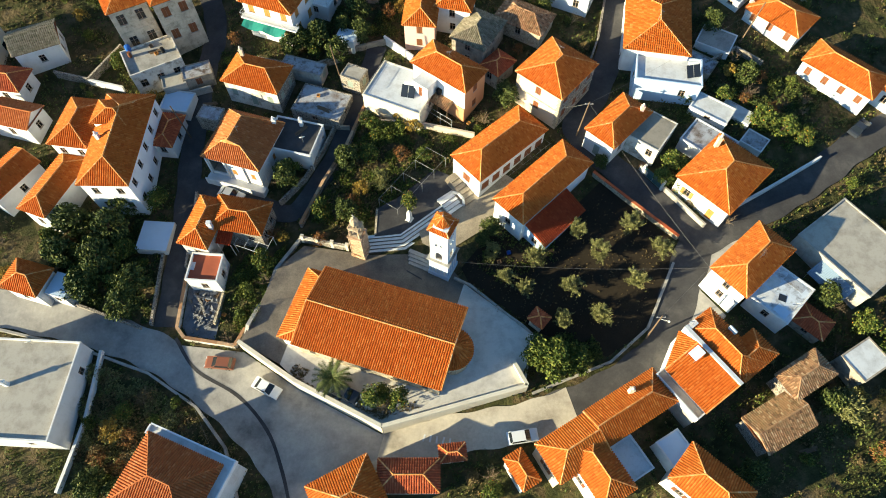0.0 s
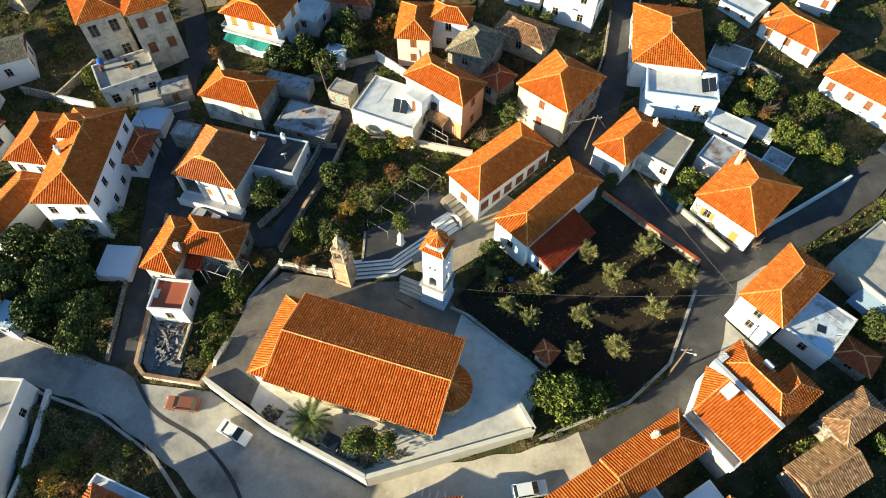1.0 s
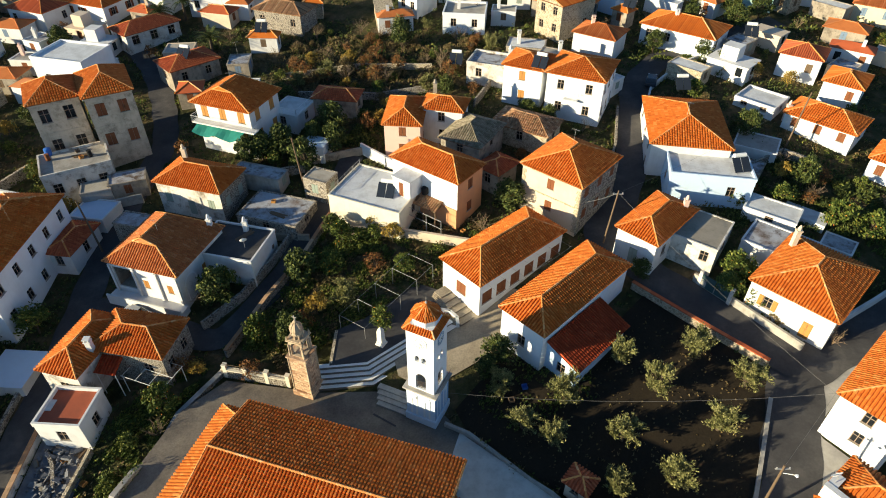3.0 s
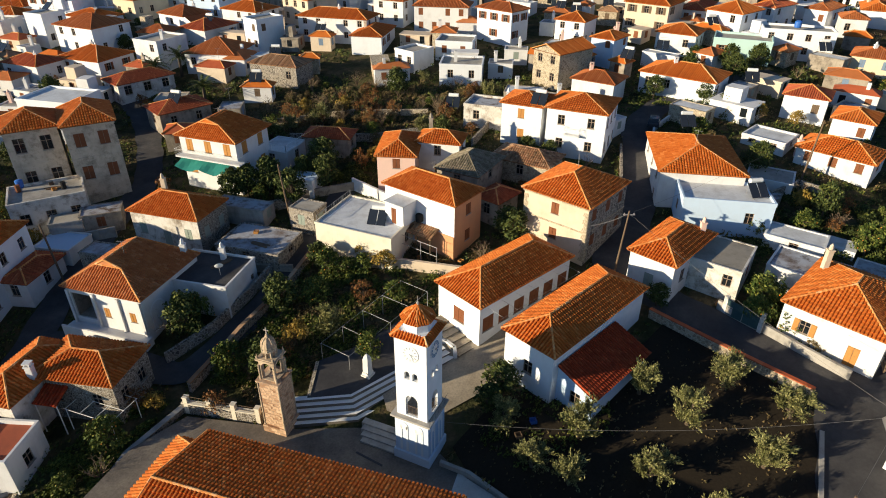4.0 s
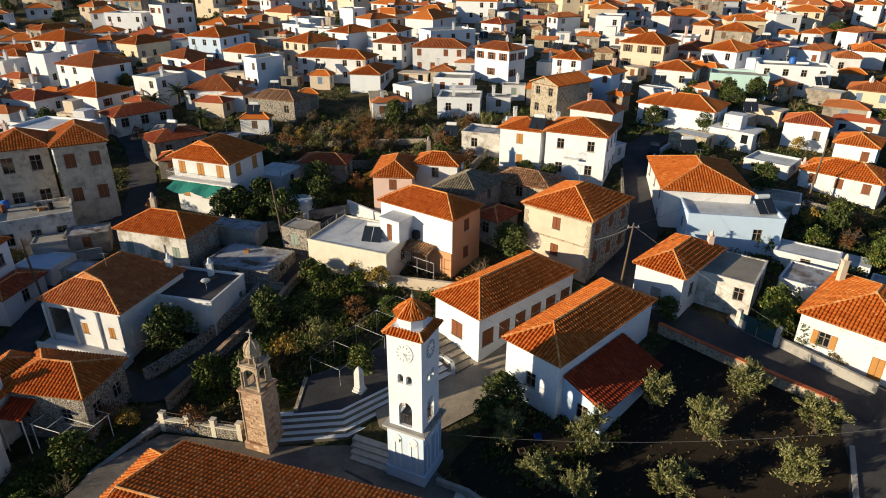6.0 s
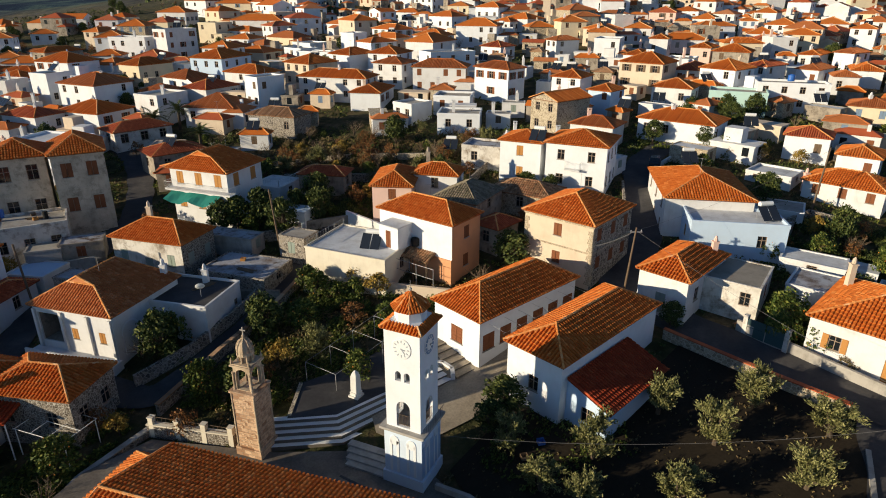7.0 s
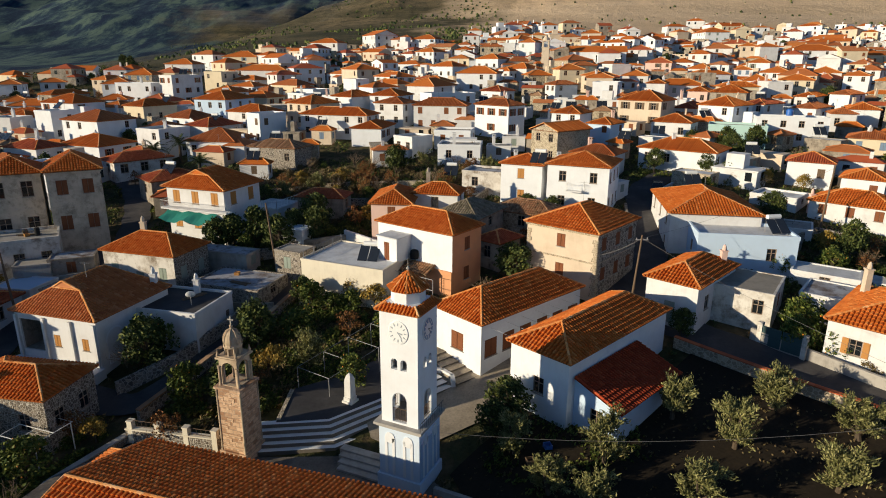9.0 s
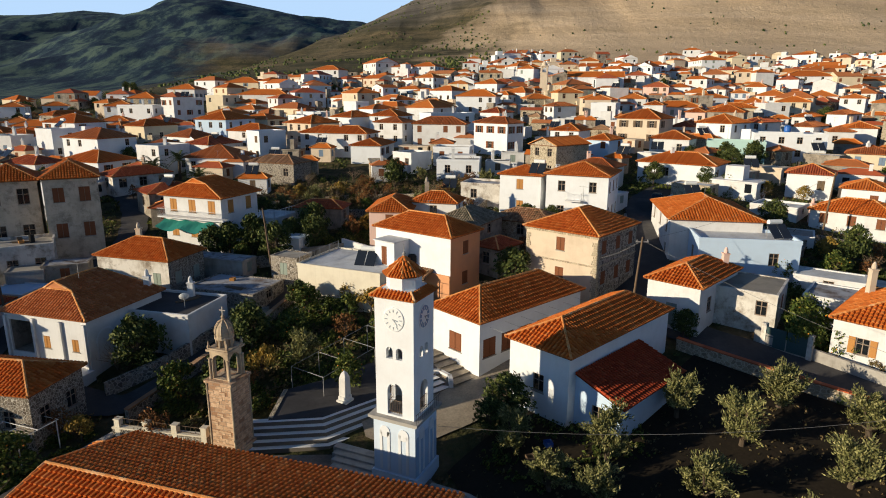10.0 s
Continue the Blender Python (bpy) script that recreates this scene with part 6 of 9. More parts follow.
s.box(-TW + 0.33, TW - 0.33, -TW + 0.33, TW - 0.33, 7.55, 7.65)
put("shaft", s.mesh("shaft", (BRIGHT,)), tower)
s = Shape()
s.box(-0.5, 0.5, -0.5, 0.5, 9.2, 12.2)
s.box(-0.06, 0.06, -1.05, 1.05, 6.9, 7.0)
put("core", s.mesh("core", (CONCRETE,)), tower)
s = Shape()
s.tube((0, -TW + 0.12, 4.9), (0, -TW + 0.12, 5.75), 0.014, n=5)
bar = s.mesh("baluster", (GREYWOOD,))
s = Shape()
s.tube((-0.56, -TW + 0.12, 5.0), (0.56, -TW + 0.12, 5.0), 0.02, n=5)
rail_low = s.mesh("bottom_rail", (GREYWOOD,))
s = Shape()
s.tube((-0.56, -TW + 0.12, 5.75), (0.56, -TW + 0.12, 5.75), 0.02, n=5)
rail = s.mesh("railing", (GREYWOOD,))
s = Shape()
s.tube((0, -1.78, 4.72), (0, -1.78, 5.35), 0.012, n=4)
post = s.mesh("rail_post", (IRON,))
s = Shape()
s.tube((-1.78, -1.78, 5.35), (1.78, -1.78, 5.35), 0.02, n=5)
hand = s.mesh("gallery_rail", (IRON,))
for q in range(4):
    m = pose(0, 0, 0, 0, 0, 90 * q)
    ob = put("railing", rail, tower, m)
    put("bottom_rail", rail_low, ob)
    for k in range(9):
        put("baluster", bar, ob, pose(-0.52 + 0.13 * k, 0, 0))
    if q != 1:
        continue
    ob = put("gallery_rail", hand, tower, m)
    for k in range(12):
        put("rail_post", post, ob, pose(-1.75 + 3.5 * k / 12, 0, 0))
FACEWHITE = mat("clock_enamel", (0.72, 0.73, 0.73), 0.4)
FACEINK = mat("clock_ink", (0.03, 0.035, 0.04), 0.5)
s = Shape()
s.box(-0.032, 0.032, 0.44, 0.59, 0.062, 0.075)
s.box(-0.012, 0.012, 0.61, 0.65, 0.062, 0.072)
mark_shape = s
FACEBLUE = mat("blue_clock_enamel", (0.10, 0.20, 0.34), 0.4)
FACEGREY = mat("glare_paled_ink", (0.30, 0.33, 0.37), 0.5)
for q in range(4):
    m = pose(0, 0, 0, 0, 0, 90 * q) @ pose(0, -TW, 10.95, 90, 0, 0)
    s = Shape()
    s.lathe(((0.74, 0.0), (0.74, 0.05), (0.69, 0.06)), 32)
    # sunlit dials: grey ink paints numerals washed out by glare
    faded = q in (0, 3)
    ink = FACEGREY if faded else FACEINK
    dial = put("clock_face", s.mesh("clock_face", (FACEWHITE,)), tower, m, "white round clock face with numerals greyed for sun glare" if faded else "round clock face with a dark blue numeral ring")
    mark = mark_shape.mesh("hour_mark", (ink if faded else FACEWHITE,))
    if not faded:
        s = Shape()
        s.lathe(((0.40, 0.056), (0.40, 0.0615), (0.68, 0.0615), (0.68, 0.056)), 32)
        put("numeral_ring", s.mesh("numeral_ring", (FACEBLUE,)), dial, label="dark blue enamel ring")
    for k in range(12):
        put("hour_mark", mark, dial, pose(0, 0, 0, 0, 0, 30 * k))
    s = Shape()
    s.box(-0.02, 0.02, -0.05, 0.46, 0.08, 0.09, 0, pose(0, 0, 0, 0, 0, -140))
    s.box(-0.03, 0.03, -0.05, 0.30, 0.09, 0.10, 0, pose(0, 0, 0, 0, 0, -100))
    put("pointer", s.mesh("pointer", (ink,)), dial)
s = Shape()
E0, E1 = 1.64, 1.12
cor = [Vector((-E0, -E0, 12.25)), Vector((E0, -E0, 12.25)), Vector((E0, E0, 12.25)), Vector((-E0, E0, 12.25))]
inn = [Vector((-E1, -E1, 12.62)), Vector((E1, -E1, 12.62)), Vector((E1, E1, 12.62)), Vector((-E1, E1, 12.62))]
for k in range(4):
    tiled_slope(s, cor[k], cor[(k + 1) % 4], inn[k], inn[(k + 1) % 4], 2, 0.24)
    cap_line(s, cor[k], inn[k], 0.09)
s.face([p - Vector((0, 0, 0.06)) for p in reversed(cor)], 2)
put("skirt_roof", s.mesh("skirt_roof", (TILE, CAPTILE, WHITE)), tower)
s = Shape()
s.box(-1.15, 1.15, -1.15, 1.15, 12.4, 12.66)
s.lathe(((1.16, 12.5), (1.16, 13.36), (1.24, 13.36), (1.24, 13.42)), 8, turn=math.pi / 8)
put("drum", s.mesh("drum", (BRIGHT,)), tower)
s = Shape()
oct8 = [Vector((1.34 * math.cos(math.pi / 8 + math.pi * k / 4), 1.34 * math.sin(math.pi / 8 + math.pi * k / 4), 13.42)) for k in range(8)]
for k in range(8):
    tiled_slope(s, oct8[k], oct8[(k + 1) % 8], (0, 0, 14.42), (0, 0, 14.42), 2, 0.2)
    cap_line(s, oct8[k], (0, 0, 14.42), 0.07)
put("cap_roof", s.mesh("cap_roof", (TILE, CAPTILE)), tower)
s = Shape()
s.lathe(((0.1, 14.3), (0.07, 14.5), (0.13, 14.6), (0.02, 14.75), (0.015, 15.2)), 8)
put("finial", s.mesh("finial", (CONCRETE,)), tower)

# ---- the old stone belfry ----
OLDSTONE = plaster("weathered_cream_stone", (0.50, 0.39, 0.27), (0.22, 0.16, 0.11), 1.0)
bel = thing("belfry", -11.8, 42.2, 0.3, -20, "old red stone belfry with arched lantern", "belfry")
s = Shape()
for z0, z1, w in ((-0.6, 0.45, 1.08), (0.45, 5.15, 0.93), (5.15, 5.32, 1.06)):
    s.box(-w, w, -w, w, z0, z1)
put("shaft", s.mesh("shaft", (REDSTONE,)), bel)
# single cut stones standing proud of the shaft
blk = Shape()
blk.box(-0.24, 0.24, -0.02, 0.025, -0.13, 0.13)
blk_me = blk.mesh("stone", (REDSTONE,))
brng = random.Random(4)
for q in range(4):
    for r in range(14):
        for k in range(4):
            if brng.random() < 0.45:
                a = -0.75 + 0.5 * k + (0.2 if r % 2 else -0.05)
                put("stone", blk_me, bel, pose(0, 0, 0, 0, 0, 90 * q) @ pose(min(max(a, -0.68), 0.68), -0.93, 0.72 + 0.31 * r))
# slim half columns on the corners
s = Shape()
s.lathe(((0.09, 0.45), (0.07, 0.6), (0.07, 4.95), (0.1, 5.15)), 8)
hc = s.mesh("corner_shaft", (OLDSTONE,))
for a in (-0.93, 0.93):
    for b in (-0.93, 0.93):
        put("corner_shaft", hc, bel, pose(a, b, 0))
s = Shape()
for q in range(4):
    m = pose(0, 0, 0, 0, 0, 90 * q) @ Matrix.Translation((0, -0.70, 0))
    arch_wall(s, m, 0.70, 5.32, 7.25, [(0.0, 0.54, 5.36, 6.5)])
put("lantern", s.mesh("lantern", (OLDSTONE,)), bel, label="weathered cream lantern with four arches")
s = Shape()
s.box(-0.86, 0.86, -0.86, 0.86, 7.25, 7.38)
s.box(-0.78, 0.78, -0.78, 0.78, 7.38, 7.46)
put("cornice", s.mesh("cornice", (OLDSTONE,)), bel)
s = Shape()
s.lathe(((0.1, 7.46), (0.12, 7.56), (0.05, 7.7), (0.02, 7.9)), 6)
knob = s.mesh("corner_knob", (OLDSTONE,))
s = Shape()
s.lathe(((0.10, 5.32), (0.08, 5.5), (0.08, 6.6), (0.12, 6.75)), 8)
lcol = s.mesh("lantern_column", (OLDSTONE,))
for a in (-0.72, 0.72):
    for b in (-0.72, 0.72):
        put("corner_knob", knob, bel, pose(a, b, 0))
        put("lantern_column", lcol, bel, pose(a, b, 0))
s = Shape()
s.tube((0.52, 0, 7.46), (0.50, 0, 8.0), 0.075, n=6)
col8 = s.mesh("column", (OLDSTONE,))
for k in range(8):
    put("column", col8, bel, pose(0, 0, 0, 0, 0, 45 * k))
s = Shape()
s.lathe(((0.42, 7.46), (0.40, 8.0), (0.62, 8.0), (0.62, 8.1), (0.57, 8.2), (0.60, 8.4), (0.52, 8.75), (0.33, 9.05), (0.13, 9.2), (0.08, 9.32), (0.14, 9.42), (0.02, 9.55)), 16)
dome = put("dome", s.mesh("dome", (OLDSTONE,)), bel)
s = Shape()
s.sweep([(0.60, 0, 8.1), (0.62, 0, 8.4), (0.54, 0, 8.77), (0.35, 0, 9.08), (0.1, 0, 9.22)], 0.035)
rib = s.mesh("dome_rib", (OLDSTONE,))
for k in range(8):
    put("dome_rib", rib, dome, pose(0, 0, 0, 0, 0, 45 * k + 22))
s = Shape()
s.box(-0.035, 0.035, -0.035, 0.035, 9.5, 10.1)
s.box(-0.22, 0.22, -0.03, 0.03, 9.82, 9.89)
put("cross", s.mesh("cross", (CONCRETE,)), bel)

# ---- broad steps up to the school terrace ----
STEP = [Vector((-11.2, 41.9)), Vector((-5.4, 42.5)), Vector((2.9, 49.3))]
PAVED.append(((-12.0, 41.2), (-5.2, 41.8), (4.0, 49.0), (0.5, 54.0), (-6.5, 48.5), (-12.2, 47.0)))
stair = thing("staircase", -5.0, 44.0, 0.0, 0, "broad white-edged steps climbing to the school", "stairs", kind="structure")


def offset_line(pts, d):
    out = []
    for k, p in enumerate(pts):
        a = (pts[k] - pts[k - 1]).normalized() if k else (pts[1] - pts[0]).normalized()
        b = (pts[k + 1] - pts[k]).normalized() if k + 1 < len(pts) else a
        na, nb = Vector((-a.y, a.x)), Vector((-b.y, b.x))
        m = (na + nb).normalized()
        out.append(p + m * d / max(0.4, m.dot(na)))
    return out


for k in range(5):
    lo, hi = offset_line(STEP, 0.43 * k), offset_line(STEP, 0.43 * (k + 1) + (0.1 if k == 4 else 0))
    z0, z1 = 0.0, 0.27 * (k + 1)
    s = Shape()
    for j in range(len(lo) - 1):
        a, b, c, d = lo[j], lo[j + 1], hi[j + 1], hi[j]
        e, g = a.lerp(d, 0.93), b.lerp(c, 0.93)
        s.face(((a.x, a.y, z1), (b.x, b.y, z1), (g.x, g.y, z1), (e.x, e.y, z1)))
        # tread's inner edge and riser take the shade-dark colour
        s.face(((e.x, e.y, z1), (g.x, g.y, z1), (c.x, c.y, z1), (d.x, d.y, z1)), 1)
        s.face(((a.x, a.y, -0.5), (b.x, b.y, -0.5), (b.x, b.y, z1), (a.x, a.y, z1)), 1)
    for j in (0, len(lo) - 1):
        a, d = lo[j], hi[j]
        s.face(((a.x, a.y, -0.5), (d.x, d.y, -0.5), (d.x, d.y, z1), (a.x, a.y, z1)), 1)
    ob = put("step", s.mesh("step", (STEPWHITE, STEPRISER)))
    ob.parent = stair
    ob.matrix_parent_inverse = stair.matrix_basis.inverted()


# upper flight beside the school wing
flight = thing("staircase", 5.4, 50.9, 1.2, 129.6, "worn grey steps beside the white school wing", "stairs", kind="structure")
for k in range(6):
    s = Shape()
    s.box(0.8 * k, 5.2, 0.06, 2.6 - 0.12 * k, -0.4, 0.36 + 0.15 * k)
    # thin strip in the shade-dark colour along each riser
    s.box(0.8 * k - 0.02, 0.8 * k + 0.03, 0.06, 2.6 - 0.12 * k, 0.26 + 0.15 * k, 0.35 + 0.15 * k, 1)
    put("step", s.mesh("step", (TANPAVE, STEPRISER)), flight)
side = thing("staircase", 1.5, 48.1, 0.9, 39.3, "short white steps with a low white side wall", "stairs", kind="structure")
for k in range(4):
    s = Shape()
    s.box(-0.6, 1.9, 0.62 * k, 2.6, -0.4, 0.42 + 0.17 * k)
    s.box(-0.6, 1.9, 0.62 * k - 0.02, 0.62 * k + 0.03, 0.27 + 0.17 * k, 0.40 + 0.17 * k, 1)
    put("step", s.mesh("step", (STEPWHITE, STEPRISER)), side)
s = Shape()
for a, b in (((1.95, -0.1), (2.5, 0.7)), ((2.5, 0.7), (2.5, 1.9)), ((2.5, 1.9), (1.9, 2.7)), ((1.9, 2.7), (-0.6, 2.8))):
    a, b = Vector(a), Vector(b)
    d = (b - a).length
    m = Matrix.Translation((a.x, a.y, 0)) @ Matrix.Rotation(math.atan2(b.y - a.y, b.x - a.x), 4, "Z")
    s.box(-0.08, d + 0.08, -0.16, 0.16, -0.5, 1.02, 0, m)
put("side_wall", s.mesh("side_wall", (WHITE,)), side, label="low whitewashed side wall")
PAVED.append(((-6.0, 42.4), (0.2, 38.6), (3.4, 40.0), (6.2, 45.6), (6.0, 51.0), (2.6, 55.0), (-1.0, 53.0)))


# ---- garden and retaining walls ----
def garden_wall(pts, h, th, material, label, cap=None, foot=0.8, group="garden walls", top=None):
    s = Shape()
    c = Shape()
    line = [Vector(p) for p in pts]
    for a, b in zip(line, line[1:]):
        d = b - a
        n = max(1, int(d.length / 2.0))
        side = Vector((-d.y, d.x)).normalized() * th / 2
        for k in range(n):
            p, q = a + d * (k / n), a + d * ((k + 1) / n) + d.normalized() * (0.02 if k == n - 1 else 0)
            zp, zq = (ground_at(p.x, p.y), ground_at(q.x, q.y))
            tp, tq = (zp + h, zq + h) if top is None else (top, top)
            for sh, ex, t0, t1, mi in ((s, 0, None, 0, 0), (c, 0.05, 0, 0.1, 0)):
                if sh is c and cap is None:
                    continue
                w = side * (1 + ex * 2 / th)
                lo = (min(zp, zq) - foot,) * 2 if t0 is None else (tp, tq)
                pts8 = [(*(p - w), lo[0]), (*(q - w), lo[1]), (*(q + w), lo[1]), (*(p + w), lo[0]),
                        (*(p - w), tp + t1), (*(q - w), tq + t1), (*(q + w), tq + t1), (*(p + w), tp + t1)]
                sh.grid(pts8, ((0, 3, 2, 1), (4, 5, 6, 7), (0, 1, 5, 4), (1, 2, 6, 5), (2, 3, 7, 6), (3, 0, 4, 7)))
    w = thing("garden_wall", 0, 0, 0, 0, label, "wall", group)
    put("masonry", s.mesh("masonry", (material,)), w)
    if cap is not None:
        put("coping", c.mesh("coping", (cap,)), w)
    return w


garden_wall(((-9.8, 44.3), (-9.75, 48.7)), 0.5, 0.3, PALESTONE, "low stone edge of the monument terrace", None, top=1.42)
garden_wall(((-27.4, 28.4), (-19.2, 23.0), (-7.7, 17.2), (10.9, 22.4)), 0.8, 0.4, CREAMPALE, "pale limewashed retaining wall round the churchyard", CREAMPALE, 3.5, top=0.75)
garden_wall(((10.9, 22.4), (9.3, 25.6)), 0.8, 0.4, CREAMPALE, "pale limewashed churchyard wall return", CREAMPALE, 3.0, top=0.75)
garden_wall(((-27.4, 28.4), (-25.6, 33.0), (-24.0, 39.6), (-20.8, 44.4)), 0.5, 0.4, STONE, "low stone wall beside the church lane", CONCRETE, 2.0)
garden_wall(((-20.8, 44.2), (-13.6, 42.6)), 1.1, 0.4, RUBBLE, "low stone wall with railing by the belfry", CREAMPALE)
garden_wall(((12.4, 29.4), (3.8, 36.8), (1.6, 37.9)), 0.5, 0.3, CONCRETE, "low concrete edge along the olive field", None)
garden_wall(((33.4, 43.2), (22.4, 53.8)), 0.9, 0.35, PALESTONE, "field wall topped with dark red tiles", TILERED)
garden_wall(((32.4, 39.6), (27.8, 30.4), (22.4, 25.9), (11.8, 21.9)), 0.22, 0.35, CONCRETE, "low concrete kerb wall along the road", None, 1.5)
garden_wall(((-21.0, 46.4), (-18.0, 53.5), (-14.9, 59.2), (-12.2, 66.6)), 1.0, 0.35, STONE, "stone garden wall with old tile coping", TILEOLD)
garden_wall(((-24.4, 50.0), (-20.9, 54.0), (-18.3, 59.0), (-15.6, 66.0)), 1.2, 0.3, STONE, "rough stone garden wall along the alley", None)
garden_wall(((-12.2, 63.6), (-3.8, 62.8), (4.8, 60.6)), 1.2, 0.35, CREAM, "cream garden wall below the terrace house", None)
garden_wall(((-63, 31.4), (-50.3, 28.6), (-40.4, 25.2), (-33.0, 20.6), (-28.4, 15.4), (-25.6, 8)), 0.5, 0.35, CONCRETE, "low concrete wall along the road bend", None, 1.5)
garden_wall(((-35.5, 36.4), (-34.2, 34.8), (-33.4, 33.0)), 0.5, 0.3, STONE, "tumbled stone wall in the ruin plot", None)
garden_wall(((-31.2, 36.2), (-31.4, 34.8), (-31.9, 31.8)), 0.7, 0.3, PALESTONE, "broken pale wall in the ruin plot", None)
garden_wall(((-36.8, 39.0), (-37.0, 31.2), (-35.8, 29.8), (-28.6, 28.6), (-27.4, 31.0)), 0.9, 0.35, PEELING, "peeling plastered wall with tile coping round a ruin", TILEOLD, 1.5)
garden_wall(((38.6, 45.8), (47.0, 50.4), (56.0, 55.6)), 1.0, 0.3, WHITE, "whitewashed garden wall along the lane", None)
garden_wall(((37.4, 44.9), (33.0, 50.4), (29.4, 54.6)), 1.0, 0.3, CONCRETE, "grey rendered garden wall beside the school lane", None)
garden_wall(((-37.0, 40.0), (-37.2, 52.0)), 1.2, 0.35, STONE, "rough stone alley wall", None)
garden_wall(((-47.2, 28.2), (-47.6, 19.0), (-49.4, 10.0)), 0.9, 0.4, WHITE, "whitewashed wall beside the flat-roofed house", None)
garden_wall(((-41.0, 31.8), (-41.0, 44.0)), 0.6, 0.35, STONE, "rough stone orchard wall", None)
garden_wall(((-64, 37.6), (-52, 34.8), (-42.4, 31.4)), 0.6, 0.35, STONE, "rough stone orchard wall by the road", None)
garden_wall(((22.4, 70.5), (25.2, 78.0), (27.0, 86.0)), 0.8, 0.3, STONE, "stone wall along the climbing lane", None)
garden_wall(((30.4, 84.0), (33.0, 91.0), (39.5, 97.6), (52, 104)), 0.7, 0.3, WHITE, "white wall along the upper lane", None)
garden_wall(((-9.6, 78.6), (-4.8, 74.6)), 1.6, 0.3, WHITE, "white rendered yard wall", None)
garden_wall(((-17.0, 76.5), (-9.4, 78.4)), 1.1, 0.3, GREY, "weathered grey yard wall", None)


# broken slabs and stones heaped inside the ruin, too many to count
s = Shape()
drng = random.Random(14)
for k in range(230):
    x, y = drng.gauss(-34.0, 1.3), drng.gauss(34.2, 2.2)
    if not inside(((-36.3, 37.8), (-31.7, 36.4), (-31.9, 30.0), (-35.6, 30.6)), x, y):
        continue
    a, b, c = 0.06 + 0.5 * drng.random() ** 3, 0.06 + 0.3 * drng.random() ** 2, drng.uniform(0.03, 0.13)
    s.box(-a, a, -b, b, -c, c, 0 if drng.random() < 0.9 else 1, pose(x, y, ground_at(x, y) + 0.06 + drng.random() * 0.3, drng.uniform(-35, 35), drng.uniform(-35, 35), drng.uniform(0, 180)))
tagged(new("rubble", s.mesh("rubble", (DEBRIS, STEPRISER))), "heap of broken grey slabs and stones", "rubble", kind="stuff")


# ---- trees and plants ----
def leaf_cloud(rng, clumps, per, leaf, s, mi=0, flat=0.0, shoots=False):
    """Many small leaf blades round the given clump centres (centre, radius)."""
    for (c, r) in clumps:
        for _ in range(per):
            d = Vector((rng.gauss(0, 1), rng.gauss(0, 1), rng.gauss(0, 0.85)))
            d = d.normalized() * r * (0.55 + 0.5 * rng.random())
            p = c + d
            a = Vector((rng.gauss(0, 1), rng.gauss(0, 1), rng.gauss(0, 1) * (1 - flat) + 0.3)).normalized()
            b = a.orthogonal().normalized()
            t = a.cross(b)
            k = leaf * (0.6 + 0.8 * rng.random())
            if shoots:
                b = Vector((rng.gauss(0, 0.45), rng.gauss(0, 0.45), 1.0)).normalized()
                t = b.cross(a).normalized() * 0.5
                p = p + Vector((0, 0, r * rng.random() ** 2 * 0.9))
            s.face((p - b * k - t * k * 0.15, p - t * k * 0.5, p + b * k, p + t * k * 0.5), mi)


def grow(rng, height, spread_r, clumps_n, clump_r, per, leaf, leaf_mat, lean=0.1, trunk_r=0.13, crown_low=0.35, fruit=0, bark=None, shoots=False):
    """Trunk mesh with limbs, and crown mesh."""
    t = Shape()
    top = Vector((lean * height * rng.uniform(-1, 1), lean * height * rng.uniform(-1, 1), height * crown_low))
    t.tube((0, 0, -0.3), top, trunk_r, trunk_r * 0.7, 7)
    clumps = []
    for k in range(clumps_n):
        a = 2 * math.pi * (k * 0.618 + rng.random() * 0.2)
        z = rng.random() ** 0.8
        rr = spread_r * math.sqrt(max(0.05, 1 - (2 * z - 0.85) ** 2)) * rng.uniform(0.35, 0.95)
        c = Vector((rr * math.cos(a), rr * math.sin(a), height * (crown_low + (1 - crown_low) * z * 0.92)))
        clumps.append((c, clump_r * rng.uniform(0.6, 1.25)))
        if k % 2 == 0:
            mid = top.lerp(c, 0.5) + Vector((0, 0, 0.1 * height * rng.random()))
            t.tube(top, mid, trunk_r * 0.5, trunk_r * 0.3, 5, caps=False)
            t.tube(mid, c, trunk_r * 0.3, trunk_r * 0.08, 4, caps=False)
    s = Shape()
    leaf_cloud(rng, clumps, per, leaf, s, shoots=shoots)
    if fruit:
        for _ in range(fruit):
            c, r = rng.choice(clumps)
            d = Vector((rng.gauss(0, 1), rng.gauss(0, 1), rng.gauss(0, 0.6))).normalized() * r * 1.02
            s.lathe(((0.03, -0.05), (0.06, 0), (0.03, 0.05)), 5, 1, Matrix.Translation(c + d))
    return t.mesh("trunk", (bark or BARK,)), s.mesh("crown", (leaf_mat, ORANGEFRUIT))


